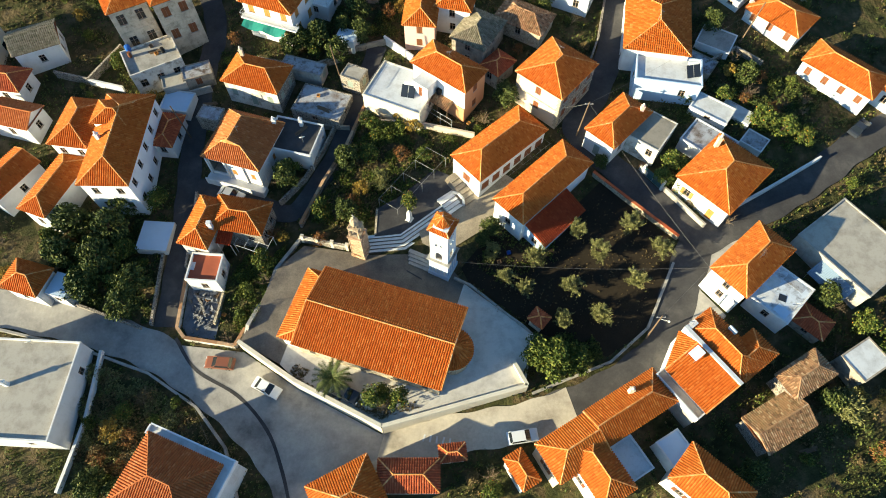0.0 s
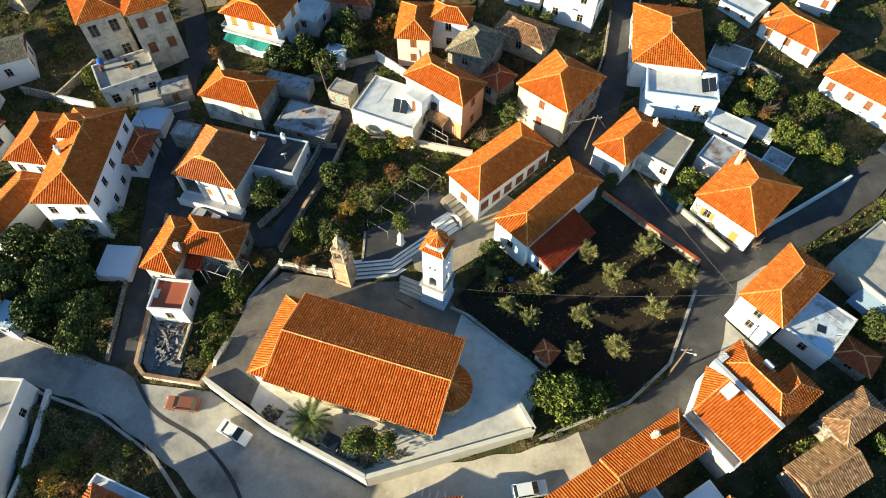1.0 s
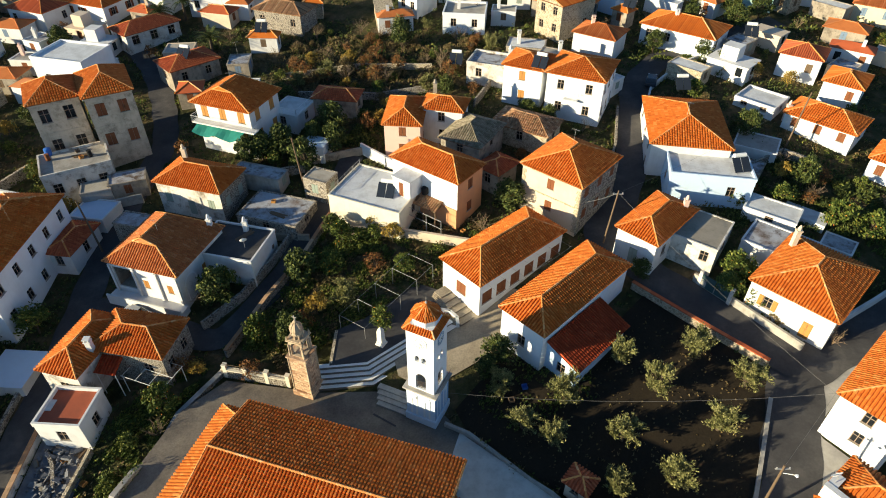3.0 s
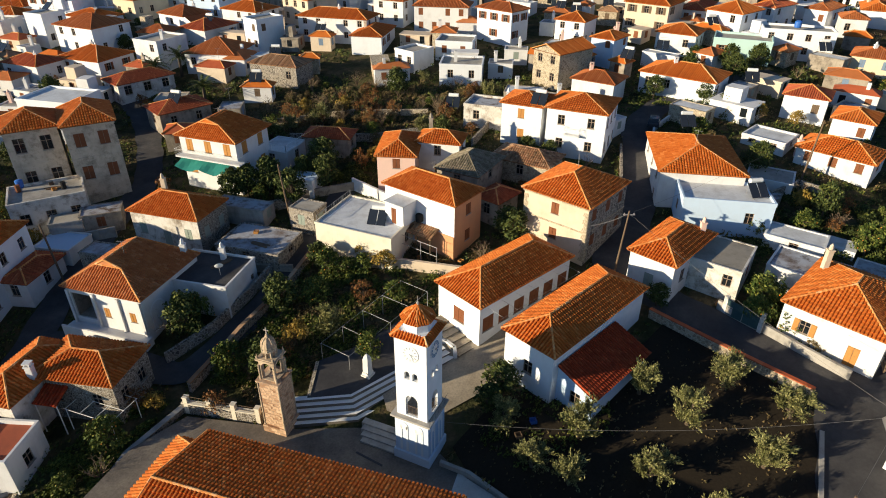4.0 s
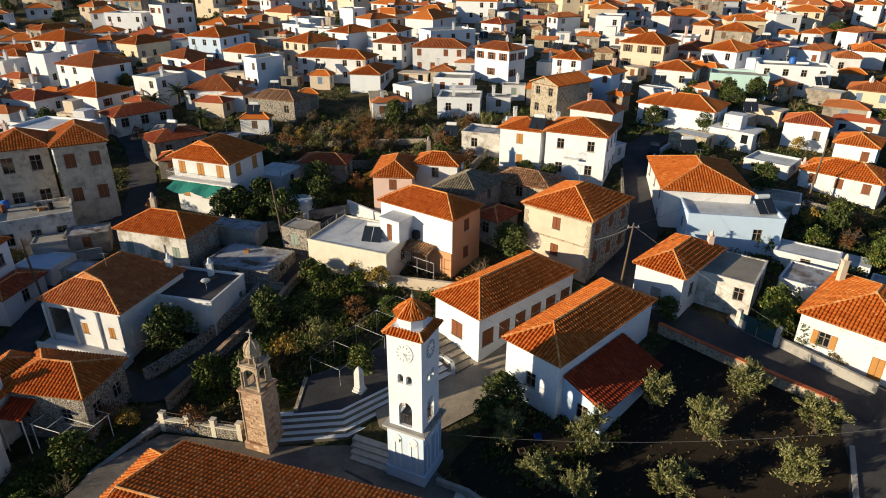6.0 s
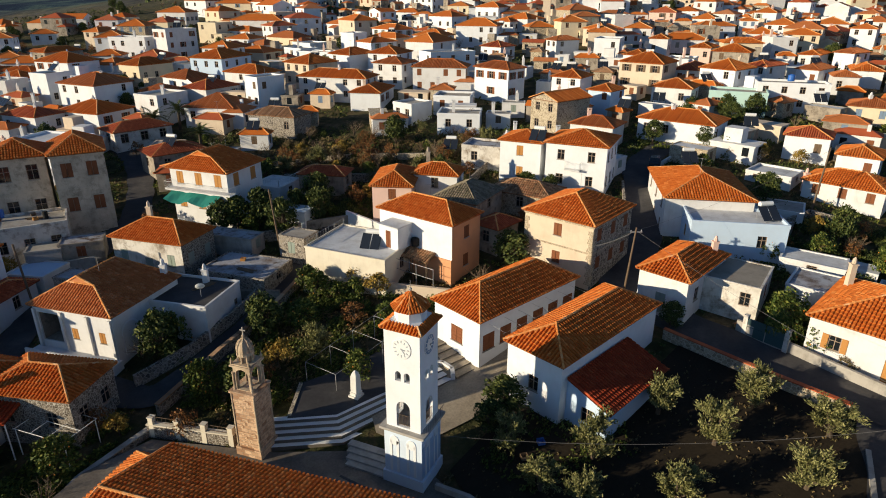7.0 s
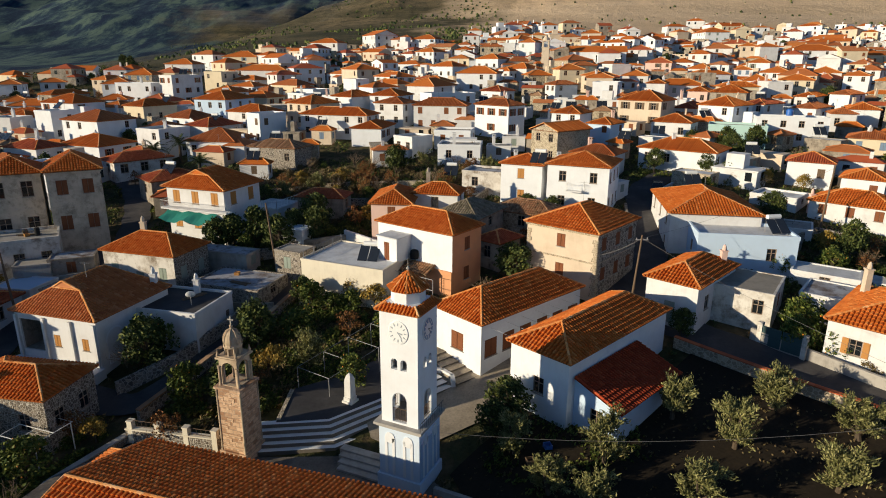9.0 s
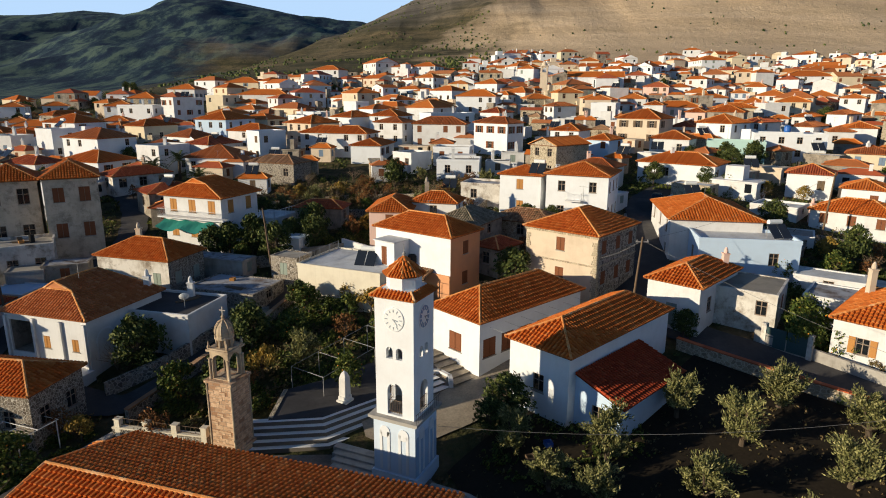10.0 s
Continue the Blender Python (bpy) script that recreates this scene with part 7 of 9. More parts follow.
def olive(r):
    """Short forked trunk and a loose crown of upright feathery shoots."""
    t, s = Shape(), Shape()
    fork = Vector((r.uniform(-0.15, 0.15), r.uniform(-0.15, 0.15), 0.45))
    t.tube((0, 0, -0.3), fork, 0.2, 0.15, 7)
    for k in range(7):
        a = 2 * math.pi * (k + r.random() * 0.6) / 7
        reach = r.uniform(0.35, 0.75) if k else 0.1
        elbow = fork + Vector((math.cos(a) * reach, math.sin(a) * reach, r.uniform(0.15, 1.7)))
        t.tube(fork, elbow, 0.09, 0.05, 5, caps=False)
        for _ in range(12):
            d = Vector((math.cos(a) * reach * 0.35 + r.gauss(0, 0.42), math.sin(a) * reach * 0.35 + r.gauss(0, 0.42), r.uniform(0.1, 1.15))).normalized()
            ln = r.uniform(0.5, 1.25)
            t.tube(elbow, elbow + d * ln, 0.03, 0.008, 4, caps=False)
            for j in range(52):
                u = (j + r.random()) / 52
                p = elbow + d * ln * (0.12 + 0.95 * u) + Vector((r.gauss(0, 0.11), r.gauss(0, 0.11), r.gauss(0, 0.09)))
                b = (d + Vector((r.gauss(0, 0.55), r.gauss(0, 0.55), r.gauss(0.25, 0.4)))).normalized()
                w = b.orthogonal().normalized()
                w = (w * math.cos(j * 2.4) + b.cross(w) * math.sin(j * 2.4)) * 0.038
                q = 0.15 * r.uniform(0.7, 1.3)
                s.face((p - b * q * 0.6, p + w, p + b * q, p - w))
    return t.mesh("trunk", (BARK,)), s.mesh("crown", (OLIVE,))


KINDS = {}


def kind_of(kname, seed):
    if (kname, seed) in KINDS:
        return KINDS[(kname, seed)]
    r = random.Random(sum(map(ord, kname)) * 7 + seed)
    if kname == "olive_tree":
        v = olive(r)
    elif kname == "citrus_tree":
        v = grow(r, 3.4, 1.7, 34, 0.55, 50, 0.15, LEAF, 0.05, 0.12, 0.28, fruit=18)
    elif kname == "evergreen_tree":
        v = grow(r, 5.2, 2.3, 46, 0.72, 58, 0.19, LEAFDARK, 0.06, 0.18, 0.25)
    elif kname == "yellow_tree":
        v = grow(r, 3.0, 1.6, 26, 0.5, 42, 0.14, YELLOW, 0.06, 0.1, 0.3)
    elif kname == "rust_tree":
        v = grow(r, 3.0, 1.4, 24, 0.45, 26, 0.12, RUST, 0.06, 0.1, 0.25)
    elif kname == "broadleaf_tree":
        v = grow(r, 5.0, 2.9, 60, 0.72, 60, 0.2, LEAF, 0.06, 0.22, 0.25)
    elif kname == "bush":
        v = grow(r, 1.6, 1.0, 20, 0.42, 44, 0.12, LEAF, 0.05, 0.06, 0.1)
    elif kname == "dry_bush":
        v = grow(r, 1.7, 1.1, 18, 0.4, 40, 0.11, DRYWEED, 0.05, 0.06, 0.1)
    else:
        t = Shape()
        for _ in range(16):
            a = r.uniform(0, 6.28)
            p = Vector((0, 0, 0.2))
            d = Vector((math.cos(a) * 0.4, math.sin(a) * 0.4, 1)).normalized()
            w = 0.05
            for _k in range(5):
                q = p + d * r.uniform(0.35, 0.6)
                t.tube(p, q, w, w * 0.75, 4, caps=False)
                if _k > 1:
                    t.tube(q, q + Vector((r.gauss(0, 0.3), r.gauss(0, 0.3), r.uniform(0, 0.4))), w * 0.6, 0.008, 3, caps=False)
                p, w = q, w * 0.75
                d = (d + Vector((r.gauss(0, 0.3), r.gauss(0, 0.3), r.gauss(0, 0.15)))).normalized()
        s = Shape()
        leaf_cloud(r, [(Vector((0, 0, 1.6)), 0.8)], 30, 0.06, s)
        v = (t.mesh("trunk", (TWIG,)), s.mesh("crown", (DRYWEED,)))
    KINDS[(kname, seed)] = v
    return v


PLANT = {"olive_tree": ("silvery olive tree with open crown", "tree"), "citrus_tree": ("dense green orange tree with fruit", "tree"), "evergreen_tree": ("dark dense evergreen garden tree", "tree"),
         "yellow_tree": ("small tree with yellowing autumn leaves", "tree"), "rust_tree": ("sparse tree with rust-brown leaves", "tree"), "broadleaf_tree": ("broad leafy green shade tree", "tree"),
         "bush": ("leafy green low garden bush", "bush"), "dry_bush": ("dry straw-coloured bush on open ground", "bush"), "bare_tree": ("leafless pruned tree with bare twigs", "tree")}
trng = random.Random(21)


def plant(kname, x, y, size=1.0, z=None):
    tm, cm = kind_of(kname, trng.randrange(4))
    e = thing(kname, x, y, ground_at(x, y) if z is None else z, trng.uniform(0, 360), PLANT[kname][0], PLANT[kname][1], kname.replace("_", " ") + "s")
    e.scale = (size * trng.uniform(0.9, 1.1), size * trng.uniform(0.9, 1.1), size * trng.uniform(0.9, 1.12))
    put("trunk", tm, e)
    put("crown", cm, e)
    return e


for x, y, k in ((18.9, 44.2, 1.05), (26.5, 45.0, 1.2), (30.6, 41.1, 1.15), (22.0, 40.9, 1.1), (26.5, 36.7, 1.15), (12.8, 40.0, 1.1)):
    plant("olive_tree", x, y, k)
for x, y, k in ((17.7, 35.9, 1.05), (16.1, 31.5, 1.0), (21.2, 31.9, 1.05), (8.8, 37.4, 0.95), (7.1, 41.2, 1.0), (11.4, 35.8, 0.95)):
    plant("olive_tree", x, y, k)
plant("broadleaf_tree", 14.8, 25.6, 1.0)
plant("broadleaf_tree", 12.6, 26.6, 0.8)
plant("broadleaf_tree", 17.6, 25.6, 0.75)
plant("evergreen_tree", 7.0, 44.6, 0.75)
plant("evergreen_tree", 5.6, 43.0, 0.5)
for x, y, k in ((-8.8, 20.6, 0.9), (-5.6, 20.4, 0.95), (-7.4, 21.2, 0.7)):
    plant("citrus_tree", x, y, k, 0.0)
for x, y, k, n in ((-10.6, 62.1, 1.0, "citrus_tree"), (-6.3, 64.0, 0.95, "yellow_tree"), (-6.4, 57.4, 0.9, "rust_tree"), (-9.1, 52.4, 1.15, "olive_tree"), (-5.0, 49.3, 0.85, "citrus_tree"), (-12.2, 51.7, 0.9, "yellow_tree"),
                   (-18.0, 48.2, 1.0, "citrus_tree"), (-11.1, 57.4, 0.9, "citrus_tree"), (-3.0, 57.2, 0.8, "citrus_tree"), (-14.0, 47.6, 0.9, "evergreen_tree"), (-14.6, 56.4, 0.9, "evergreen_tree"), (-13.4, 49.4, 0.9, "rust_tree"), (-8.0, 60.4, 0.7, "bush")):
    plant(n, x, y, k)
for x, y, k in ((-54.0, 46.5, 1.1), (-48.3, 45.6, 1.2), (-48.6, 39.9, 1.2), (-43.6, 37.4, 1.05), (-50.6, 36.6, 1.1), (-44.6, 34.2, 0.95), (-54.6, 41.4, 1.1), (-47.0, 49.6, 0.9)):
    plant("evergreen_tree", x, y, k)
for x, y, k in ((-51.0, 43.0, 1.1), (-46.0, 37.4, 1.1), (-52.0, 38.6, 1.0), (-46.2, 42.6, 1.1), (-42.6, 50.4, 1.0), (-57.0, 44.0, 1.1)):
    plant("citrus_tree", x, y, k)
for x, y, k, n in ((-23.0, 54.9, 1.05, "citrus_tree"), (-25.2, 53.6, 1.0, "bare_tree"), (-22.4, 53.4, 0.9, "bush"), (37.5, 65.8, 0.75, "citrus_tree"), (39.7, 67.4, 0.68, "rust_tree"), (43.0, 66.0, 0.83, "citrus_tree"), (47.2, 66.6, 0.83, "bare_tree"), (49.1, 69.0, 0.75, "rust_tree"),
                   (44.6, 70.0, 0.83, "yellow_tree"), (47.6, 61.5, 1.2, "citrus_tree"), (51.0, 60.0, 1.2, "citrus_tree"), (53.6, 58.4, 1.0, "citrus_tree"), (50.0, 63.6, 0.83, "rust_tree"), (33.6, 54.4, 1.0, "citrus_tree"), (34.8, 50.6, 0.8, "citrus_tree"), (32.0, 52.2, 0.9, "citrus_tree"), (36.0, 48.6, 0.8, "dry_bush"), (40.6, 45.4, 0.9, "bare_tree"),
                   (-14.0, 83.6, 0.9, "evergreen_tree"), (-9.0, 83.4, 0.95, "rust_tree"), (-16.2, 80.6, 0.7, "evergreen_tree"), (-4.4, 107.1, 1.0, "bare_tree"), (4.2, 118.2, 1.0, "olive_tree"), (8.0, 116.0, 0.9, "rust_tree"), (13.6, 85.0, 0.6, "evergreen_tree"), (16.6, 83.2, 0.55, "evergreen_tree"),
                   (-20.4, 78.2, 0.95, "evergreen_tree"), (-23.2, 77.9, 0.85, "evergreen_tree"), (-13.2, 79.0, 0.8, "evergreen_tree"), (-17.4, 77.6, 0.9, "bare_tree"), (-24.8, 76.8, 0.75, "evergreen_tree"), (-8.6, 62.2, 1.2, "bush"), (-4.4, 62.0, 0.95, "yellow_tree"), (-6.8, 62.6, 1.2, "bush"), (-11.6, 63.2, 0.6, "evergreen_tree"), (0.3, 102.8, 0.9, "bush"), (-13.8, 99.8, 1.3, "dry_bush"), (-9.2, 97.6, 1.3, "dry_bush"), (-7.0, 84.6, 0.9, "yellow_tree"), (9.8, 66.4, 0.9, "evergreen_tree"), (6.4, 62.8, 1.0, "bare_tree"), (12.4, 63.4, 0.9, "bare_tree"), (23.4, 55.0, 0.5, "evergreen_tree"),
                   (35.8, 101.6, 0.7, "evergreen_tree"), (43.0, 99.0, 0.7, "evergreen_tree"), (56.4, 112.0, 0.9, "evergreen_tree"), (52.0, 113.4, 0.8, "evergreen_tree"), (47.0, 116.0, 0.7, "evergreen_tree"), (42.0, 26.0, 0.8, "olive_tree"), (50.6, 19.8, 1.6, "olive_tree"), (54.0, 14.0, 1.0, "rust_tree"), (55.8, 30.0, 1.0, "citrus_tree"), (58.0, 27.0, 1.1, "citrus_tree"),
                   (-42.4, 20.0, 0.7, "citrus_tree"), (-38.4, 19.0, 0.9, "bush"), (-41.0, 16.6, 0.9, "rust_tree"), (-35.6, 21.2, 0.9, "bush"), (-45.0, 15.0, 1.2, "dry_bush"), (-40.0, 14.0, 1.2, "dry_bush"), (-39.6, 22.0, 1.1, "dry_bush"), (-43.4, 17.4, 1.0, "yellow_tree"), (-47.0, 18.6, 0.9, "bush"), (-27.8, 36.6, 1.1, "bush"), (-26.0, 40.4, 1.0, "citrus_tree"), (-28.4, 33.0, 1.0, "bush"), (-24.8, 44.6, 0.8, "rust_tree"), (3.6, 11.4, 0.9, "dry_bush"), (6.2, 9.6, 0.9, "citrus_tree"), (-56.0, 48.0, 0.8, "dry_bush")):
    plant(n, x, y, k)
# trees among the upper houses
spots = 0
while spots < 210:
    px, py = trng.uniform(-150, 170), 95 + 225 * trng.random() ** 1.3
    if any((px - a) ** 2 + (py - b) ** 2 < 5.2 ** 2 for a, b in taken) or abs(px) > 30 + py * 0.8 or abs(px - (31 + (py - 93) * 0.9)) < 4:
        spots += 0.2
        continue
    dry_plot = -34 < px < 18 and py < 124
    plant(trng.choice(("bare_tree", "rust_tree", "dry_bush") if dry_plot else ("evergreen_tree", "citrus_tree", "evergreen_tree", "rust_tree", "bush", "bare_tree")), px, py, trng.uniform(0.6, 1.0))
    spots += 1


# brush and bare trees on the open plots behind the balcony house
for _ in range(60):
    px, py = trng.uniform(-26, 13), trng.uniform(90, 114)
    if open_ground(px, py, 1.0):
        plant(trng.choice(("olive_tree", "rust_tree", "dry_bush", "bare_tree", "rust_tree", "dry_bush", "bare_tree")), px, py, trng.uniform(0.6, 1.05))


def undergrowth(poly, count, material, height, leaf, label, seed):
    """Low weeds and shrubs over a garden, one mass."""
    r = random.Random(seed)
    s = Shape()
    xs, ys = [p[0] for p in poly], [p[1] for p in poly]
    made = 0
    while made < count:
        x, y = r.uniform(min(xs), max(xs)), r.uniform(min(ys), max(ys))
        if not inside(poly, x, y):
            continue
        n = noise.noise(Vector((x * 0.45, y * 0.45, seed)))
        if n < -0.12:
            made += 0.3
            continue
        z = ground_at(x, y)
        hh = height * (0.25 + max(0, n) * 1.8)
        leaf_cloud(r, [(Vector((x, y, z + hh * 0.4)), hh * 0.5)], 7, leaf, s)
        made += 1
    return tagged(new("undergrowth", s.mesh("undergrowth", (material,))), label, "undergrowth", kind="stuff")


undergrowth(((-12.4, 65.6), (3.6, 60.0), (0.6, 56.0), (-6.2, 51.6), (-12.4, 46.2), (-20.0, 47.2), (-17.2, 54.4)), 3600, LEAF, 0.8, 0.13, "tangled green garden undergrowth", 1)
undergrowth(((-12.4, 65.6), (3.6, 60.0), (0.6, 56.0), (-6.2, 51.6), (-12.4, 46.2), (-20.0, 47.2), (-17.2, 54.4)), 900, DRYWEED, 0.8, 0.13, "dry brown garden weeds", 2)
undergrowth(((-56, 49), (-41.6, 50), (-41.6, 32), (-56, 35.6)), 2600, LEAFDARK, 0.8, 0.15, "dark orchard undergrowth", 3)
undergrowth(((-27.4, 44.4), (-22.6, 45.0), (-26.2, 30.6), (-29.4, 30.6), (-31, 38)), 1700, LEAF, 0.9, 0.13, "overgrown garden greenery beside the church lane", 4)
undergrowth(((-50, 27), (-40, 24), (-33.6, 19.6), (-36, 12), (-48, 12)), 3000, OLIVE, 0.9, 0.13, "overgrown garden greenery below the road", 5)
undergrowth(((-50, 27), (-40, 24), (-33.6, 19.6), (-36, 12), (-48, 12)), 1200, DRYWEED, 0.9, 0.14, "dry garden weeds below the road", 6)
undergrowth(((33.0, 56.0), (40.0, 60.0), (58.0, 62.0), (46.0, 51.0), (37.0, 46.0), (30.6, 53.4)), 1500, LEAF, 0.7, 0.14, "garden greenery behind the lane walls", 7)
undergrowth(((36, 62), (36, 70), (46, 75), (60, 66), (52, 60)), 2600, LEAFDARK, 0.9, 0.15, "dark garden greenery between the houses", 8)
undergrowth(((-20, 78), (-6, 80), (-5, 87), (-20, 92)), 1800, LEAFDARK, 1.0, 0.15, "dark shaded garden greenery", 9)
undergrowth(((-20, 93), (8, 94), (10, 112), (-24, 112)), 2600, DRYWEED, 1.2, 0.16, "brown weeds and brambles on open plots", 10)
undergrowth(((3.0, 39.5), (8.2, 45.0), (22, 50), (32, 43), (27, 30.4), (13, 30.6)), 600, DRYWEED, 0.2, 0.09, "thin dry weeds on the olive field", 11)
undergrowth(((10.5, 24.0), (21.5, 26.5), (20, 30), (12.6, 29.4)), 900, LEAFDARK, 0.9, 0.14, "ivy and shrubs under the big tree", 12)
undergrowth(((-3.8, 63.6), (5.4, 61.8), (6.8, 65.0), (-2.4, 66.6)), 700, DRYWEED, 0.7, 0.1, "dry plants in the terrace garden", 13)
undergrowth(((-20.4, 24.0), (-8.0, 18.2), (-3.0, 19.6), (-4.2, 21.4), (-9.0, 20.8), (-19.6, 25.4)), 900, DRYWEED, 0.5, 0.1, "dry flower bed inside the churchyard wall", 14)
undergrowth(((12.6, 86.6), (18.4, 83.0), (19.4, 84.6), (13.4, 88.4)), 700, LEAF, 1.2, 0.14, "clipped green hedge below the white house", 15)
undergrowth(((33, 100), (45, 97), (48, 99.5), (34, 103)), 500, LEAF, 1.0, 0.14, "green hedge along the upper lane", 16)

# the palm in the churchyard
palm = thing("palm_tree", -14.3, 22.9, 0.0, 0, "date palm with arching green fronds", "palm tree")
s = Shape()
prev = Vector((0, 0, -0.2))
for k in range(8):
    cur = Vector((0.03 * k, 0, 0.28 * (k + 1)))
    s.tube(prev, cur, 0.3 - 0.01 * k, 0.26 - 0.01 * k, 9)
    prev = cur
put("trunk", s.mesh("trunk", (BARK,)), palm)
prng = random.Random(3)


def frond_mesh():
    s = Shape()
    pts = []
    for k in range(11):
        t = k / 10
        pts.append(Vector((2.6 * t, 0, 1.35 * t - 1.75 * t * t)))
    for a, b in zip(pts, pts[1:]):
        s.tube(a, b, 0.03, 0.024, 4, caps=False)
    for k in range(2, 42):
        t = k / 42
        p = Vector((2.6 * t, 0, 1.35 * t - 1.75 * t * t))
        ln = 0.55 * (1 - 0.55 * abs(t - 0.45) * 1.6)
        for side in (-1, 1):
            q = p + Vector((0.22, side * ln, -0.12 + 0.1 * prng.random()))
            s.face((p + Vector((-0.02, 0, 0)), p + Vector((0.035, 0, 0.005)), q))
    return s.mesh("frond", (PALMLEAF,))


fm = [frond_mesh() for _ in range(2)]
for k in range(34):
    put("frond", fm[k % 2], palm, pose(0.24, 0, 2.3, 0, prng.uniform(-55, 28), k * 137.5))


def far_palm(x, y):
    p = thing("palm_tree", x, y, ground_at(x, y), 0, "tall date palm among the houses", "palm tree")
    s = Shape()
    s.tube((0, 0, -0.2), (0.1, 0, 3.4), 0.3, 0.24, 8)
    put("trunk", s.mesh("trunk", (BARK,)), p)
    for k in range(30):
        put("frond", fm[k % 2], p, pose(0.1, 0, 3.4, 0, prng.uniform(-50, 30), k * 137.5))


far_palm(-49.0, 117.0)
far_palm(-46.0, 121.0)
far_palm(-37.2, 106.5)


# ---- cars ----
def car(x, y, rot, paint_mat, label, estate=False):
    c = thing("car", x, y, max(ground_at(x, y), 0.0 if inside(YARD, x, y) else -9.0) + 0.06, rot, label, "car", "parked cars")
    L, W = 2.0, 0.8
    prof = [(-L, 0.35), (-L, 0.75), (-1.75, 0.88), (-1.2, 0.92), (0.75, 0.92), (1.75, 0.78), (L, 0.62), (L, 0.35)]
    s = Shape()
    for side in (-1, 1):
        pts = [Vector((px, side * W, pz)) for px, pz in prof]
        s.face(pts if side < 0 else pts[::-1])
    for (ax, az), (bx, bz) in zip(prof, prof[1:] + prof[:1]):
        s.face(((ax, -W, az), (ax, W, az), (bx, W, bz), (bx, -W, bz)))
    cab = [(-1.75 if estate else -1.5, 0.9), (-1.45 if estate else -0.95, 1.38), (0.25, 1.4), (0.95, 0.91)]
    k = 0.82
    s.face([(cab[1][0], -W * k, cab[1][1] + 0.012), (cab[2][0], -W * k, cab[2][1] + 0.012), (cab[2][0], W * k, cab[2][1] + 0.012), (cab[1][0], W * k, cab[1][1] + 0.012)])
    for (px, pz), (qx, qz) in ((cab[0], cab[1]), (cab[2], cab[3])):
        for side in (-1, 1):
            s.tube((px, side * (W * 0.96 if pz < 1 else W * k), pz), (qx, side * (W * 0.96 if qz < 1 else W * k), qz), 0.035, n=5)
    put("body", s.mesh("body", (paint_mat,)), c)
    lowv = [Vector((cab[0][0], -W * 0.95, 0.9)), Vector((cab[3][0], -W * 0.95, 0.9)), Vector((cab[3][0], W * 0.95, 0.9)), Vector((cab[0][0], W * 0.95, 0.9))]
    topv = [Vector((cab[1][0], -W * k, 1.39)), Vector((cab[2][0], -W * k, 1.39)), Vector((cab[2][0], W * k, 1.39)), Vector((cab[1][0], W * k, 1.39))]
    both = lowv + topv
    for q in ((0, 1, 5, 4), (1, 2, 6, 5), (2, 3, 7, 6), (3, 0, 4, 7)):
        s = Shape()
        s.face([both[k] for k in q])
        put("window", s.mesh("window", (GLASS,)), c)
    for px in (-1.2, 1.22):
        for side in (-1, 1):
            s = Shape()
            s.tube((px, side * (W - 0.16), 0.3), (px, side * (W + 0.01), 0.3), 0.3, n=14)
            wh = put("wheel", s.mesh("wheel", (RUBBER,)), c)
            s = Shape()
            s.tube((px, side * (W + 0.005), 0.3), (px, side * (W + 0.02), 0.3), 0.17, n=10)
            put("rim", s.mesh("rim", (STEEL,)), wh)
    for side in (-1, 1):
        s = Shape()
        s.box(1.93, 2.02, side * 0.58 - 0.14, side * 0.58 + 0.14, 0.56, 0.7)
        put("headlight", s.mesh("headlight", (FACEWHITE,)), c)
    return c


car(10.2, 16.4, 9, CARWHITE, "white hatchback parked on the road", True)
car(-23.6, 22.9, -27, CARWHITE, "white saloon car parked by the wall")
car(-30.4, 26.3, 175, CARRED, "faded red old car by the wall", True)
car(-32.0, 51.7, -20, CARSILVER, "silver car parked below the white house")
car(33.4, 92.6, 70, CARDARK, "dark car parked in the upper lane", True)
car(63.0, 60.6, 40, CARDARK, "dark car at the lane end")


# ---- poles and wires ----
def pole(x, y, h, lean=(0, 0), arm=True, lamp=False):
    p = thing("utility_pole", x, y, ground_at(x, y), 0, "weathered wooden utility pole", "utility pole", "utility poles")
    s = Shape()
    s.tube((0, 0, -0.5), (lean[0], lean[1], h), 0.13, 0.09, 8)
    put("post", s.mesh("post", (GREYWOOD,)), p)
    if arm:
        s = Shape()
        s.box(-0.6, 0.6, -0.05, 0.05, h - 0.5, h - 0.4, 0, Matrix.Translation((lean[0], lean[1], 0)))
        for a in (-0.5, 0, 0.5):
            s.lathe(((0.04, h - 0.4), (0.05, h - 0.3), (0.02, h - 0.22)), 6, 0, Matrix.Translation((lean[0] + a, lean[1], 0)))
        put("crossarm", s.mesh("crossarm", (STEEL,)), p)
    if lamp:
        s = Shape()
        s.tube((lean[0], lean[1], h - 1), (lean[0] + 0.9, lean[1] - 0.4, h - 0.7), 0.03, n=6)
        s.lathe(((0.05, -0.1), (0.16, 0.0), (0.1, 0.14)), 8, 0, Matrix.Translation((lean[0] + 1.0, lean[1] - 0.45, h - 0.75)))
        put("lamp", s.mesh("lamp", (ALUWHITE,)), p)
    return (x + lean[0], y + lean[1], ground_at(x, y) + h - 0.3)


def wire_between(a, b, sag=0.6, r=0.012):
    s = Shape()
    a, b = Vector(a), Vector(b)
    n = 12
    s.sweep([a.lerp(b, k / n) - Vector((0, 0, sag * 4 * (k / n) * (1 - k / n))) for k in range(n + 1)], r)
    tagged(new("overhead_wire", s.mesh("overhead_wire", (CABLE,))), "thin overhead cable between poles", "cable", "overhead wires")


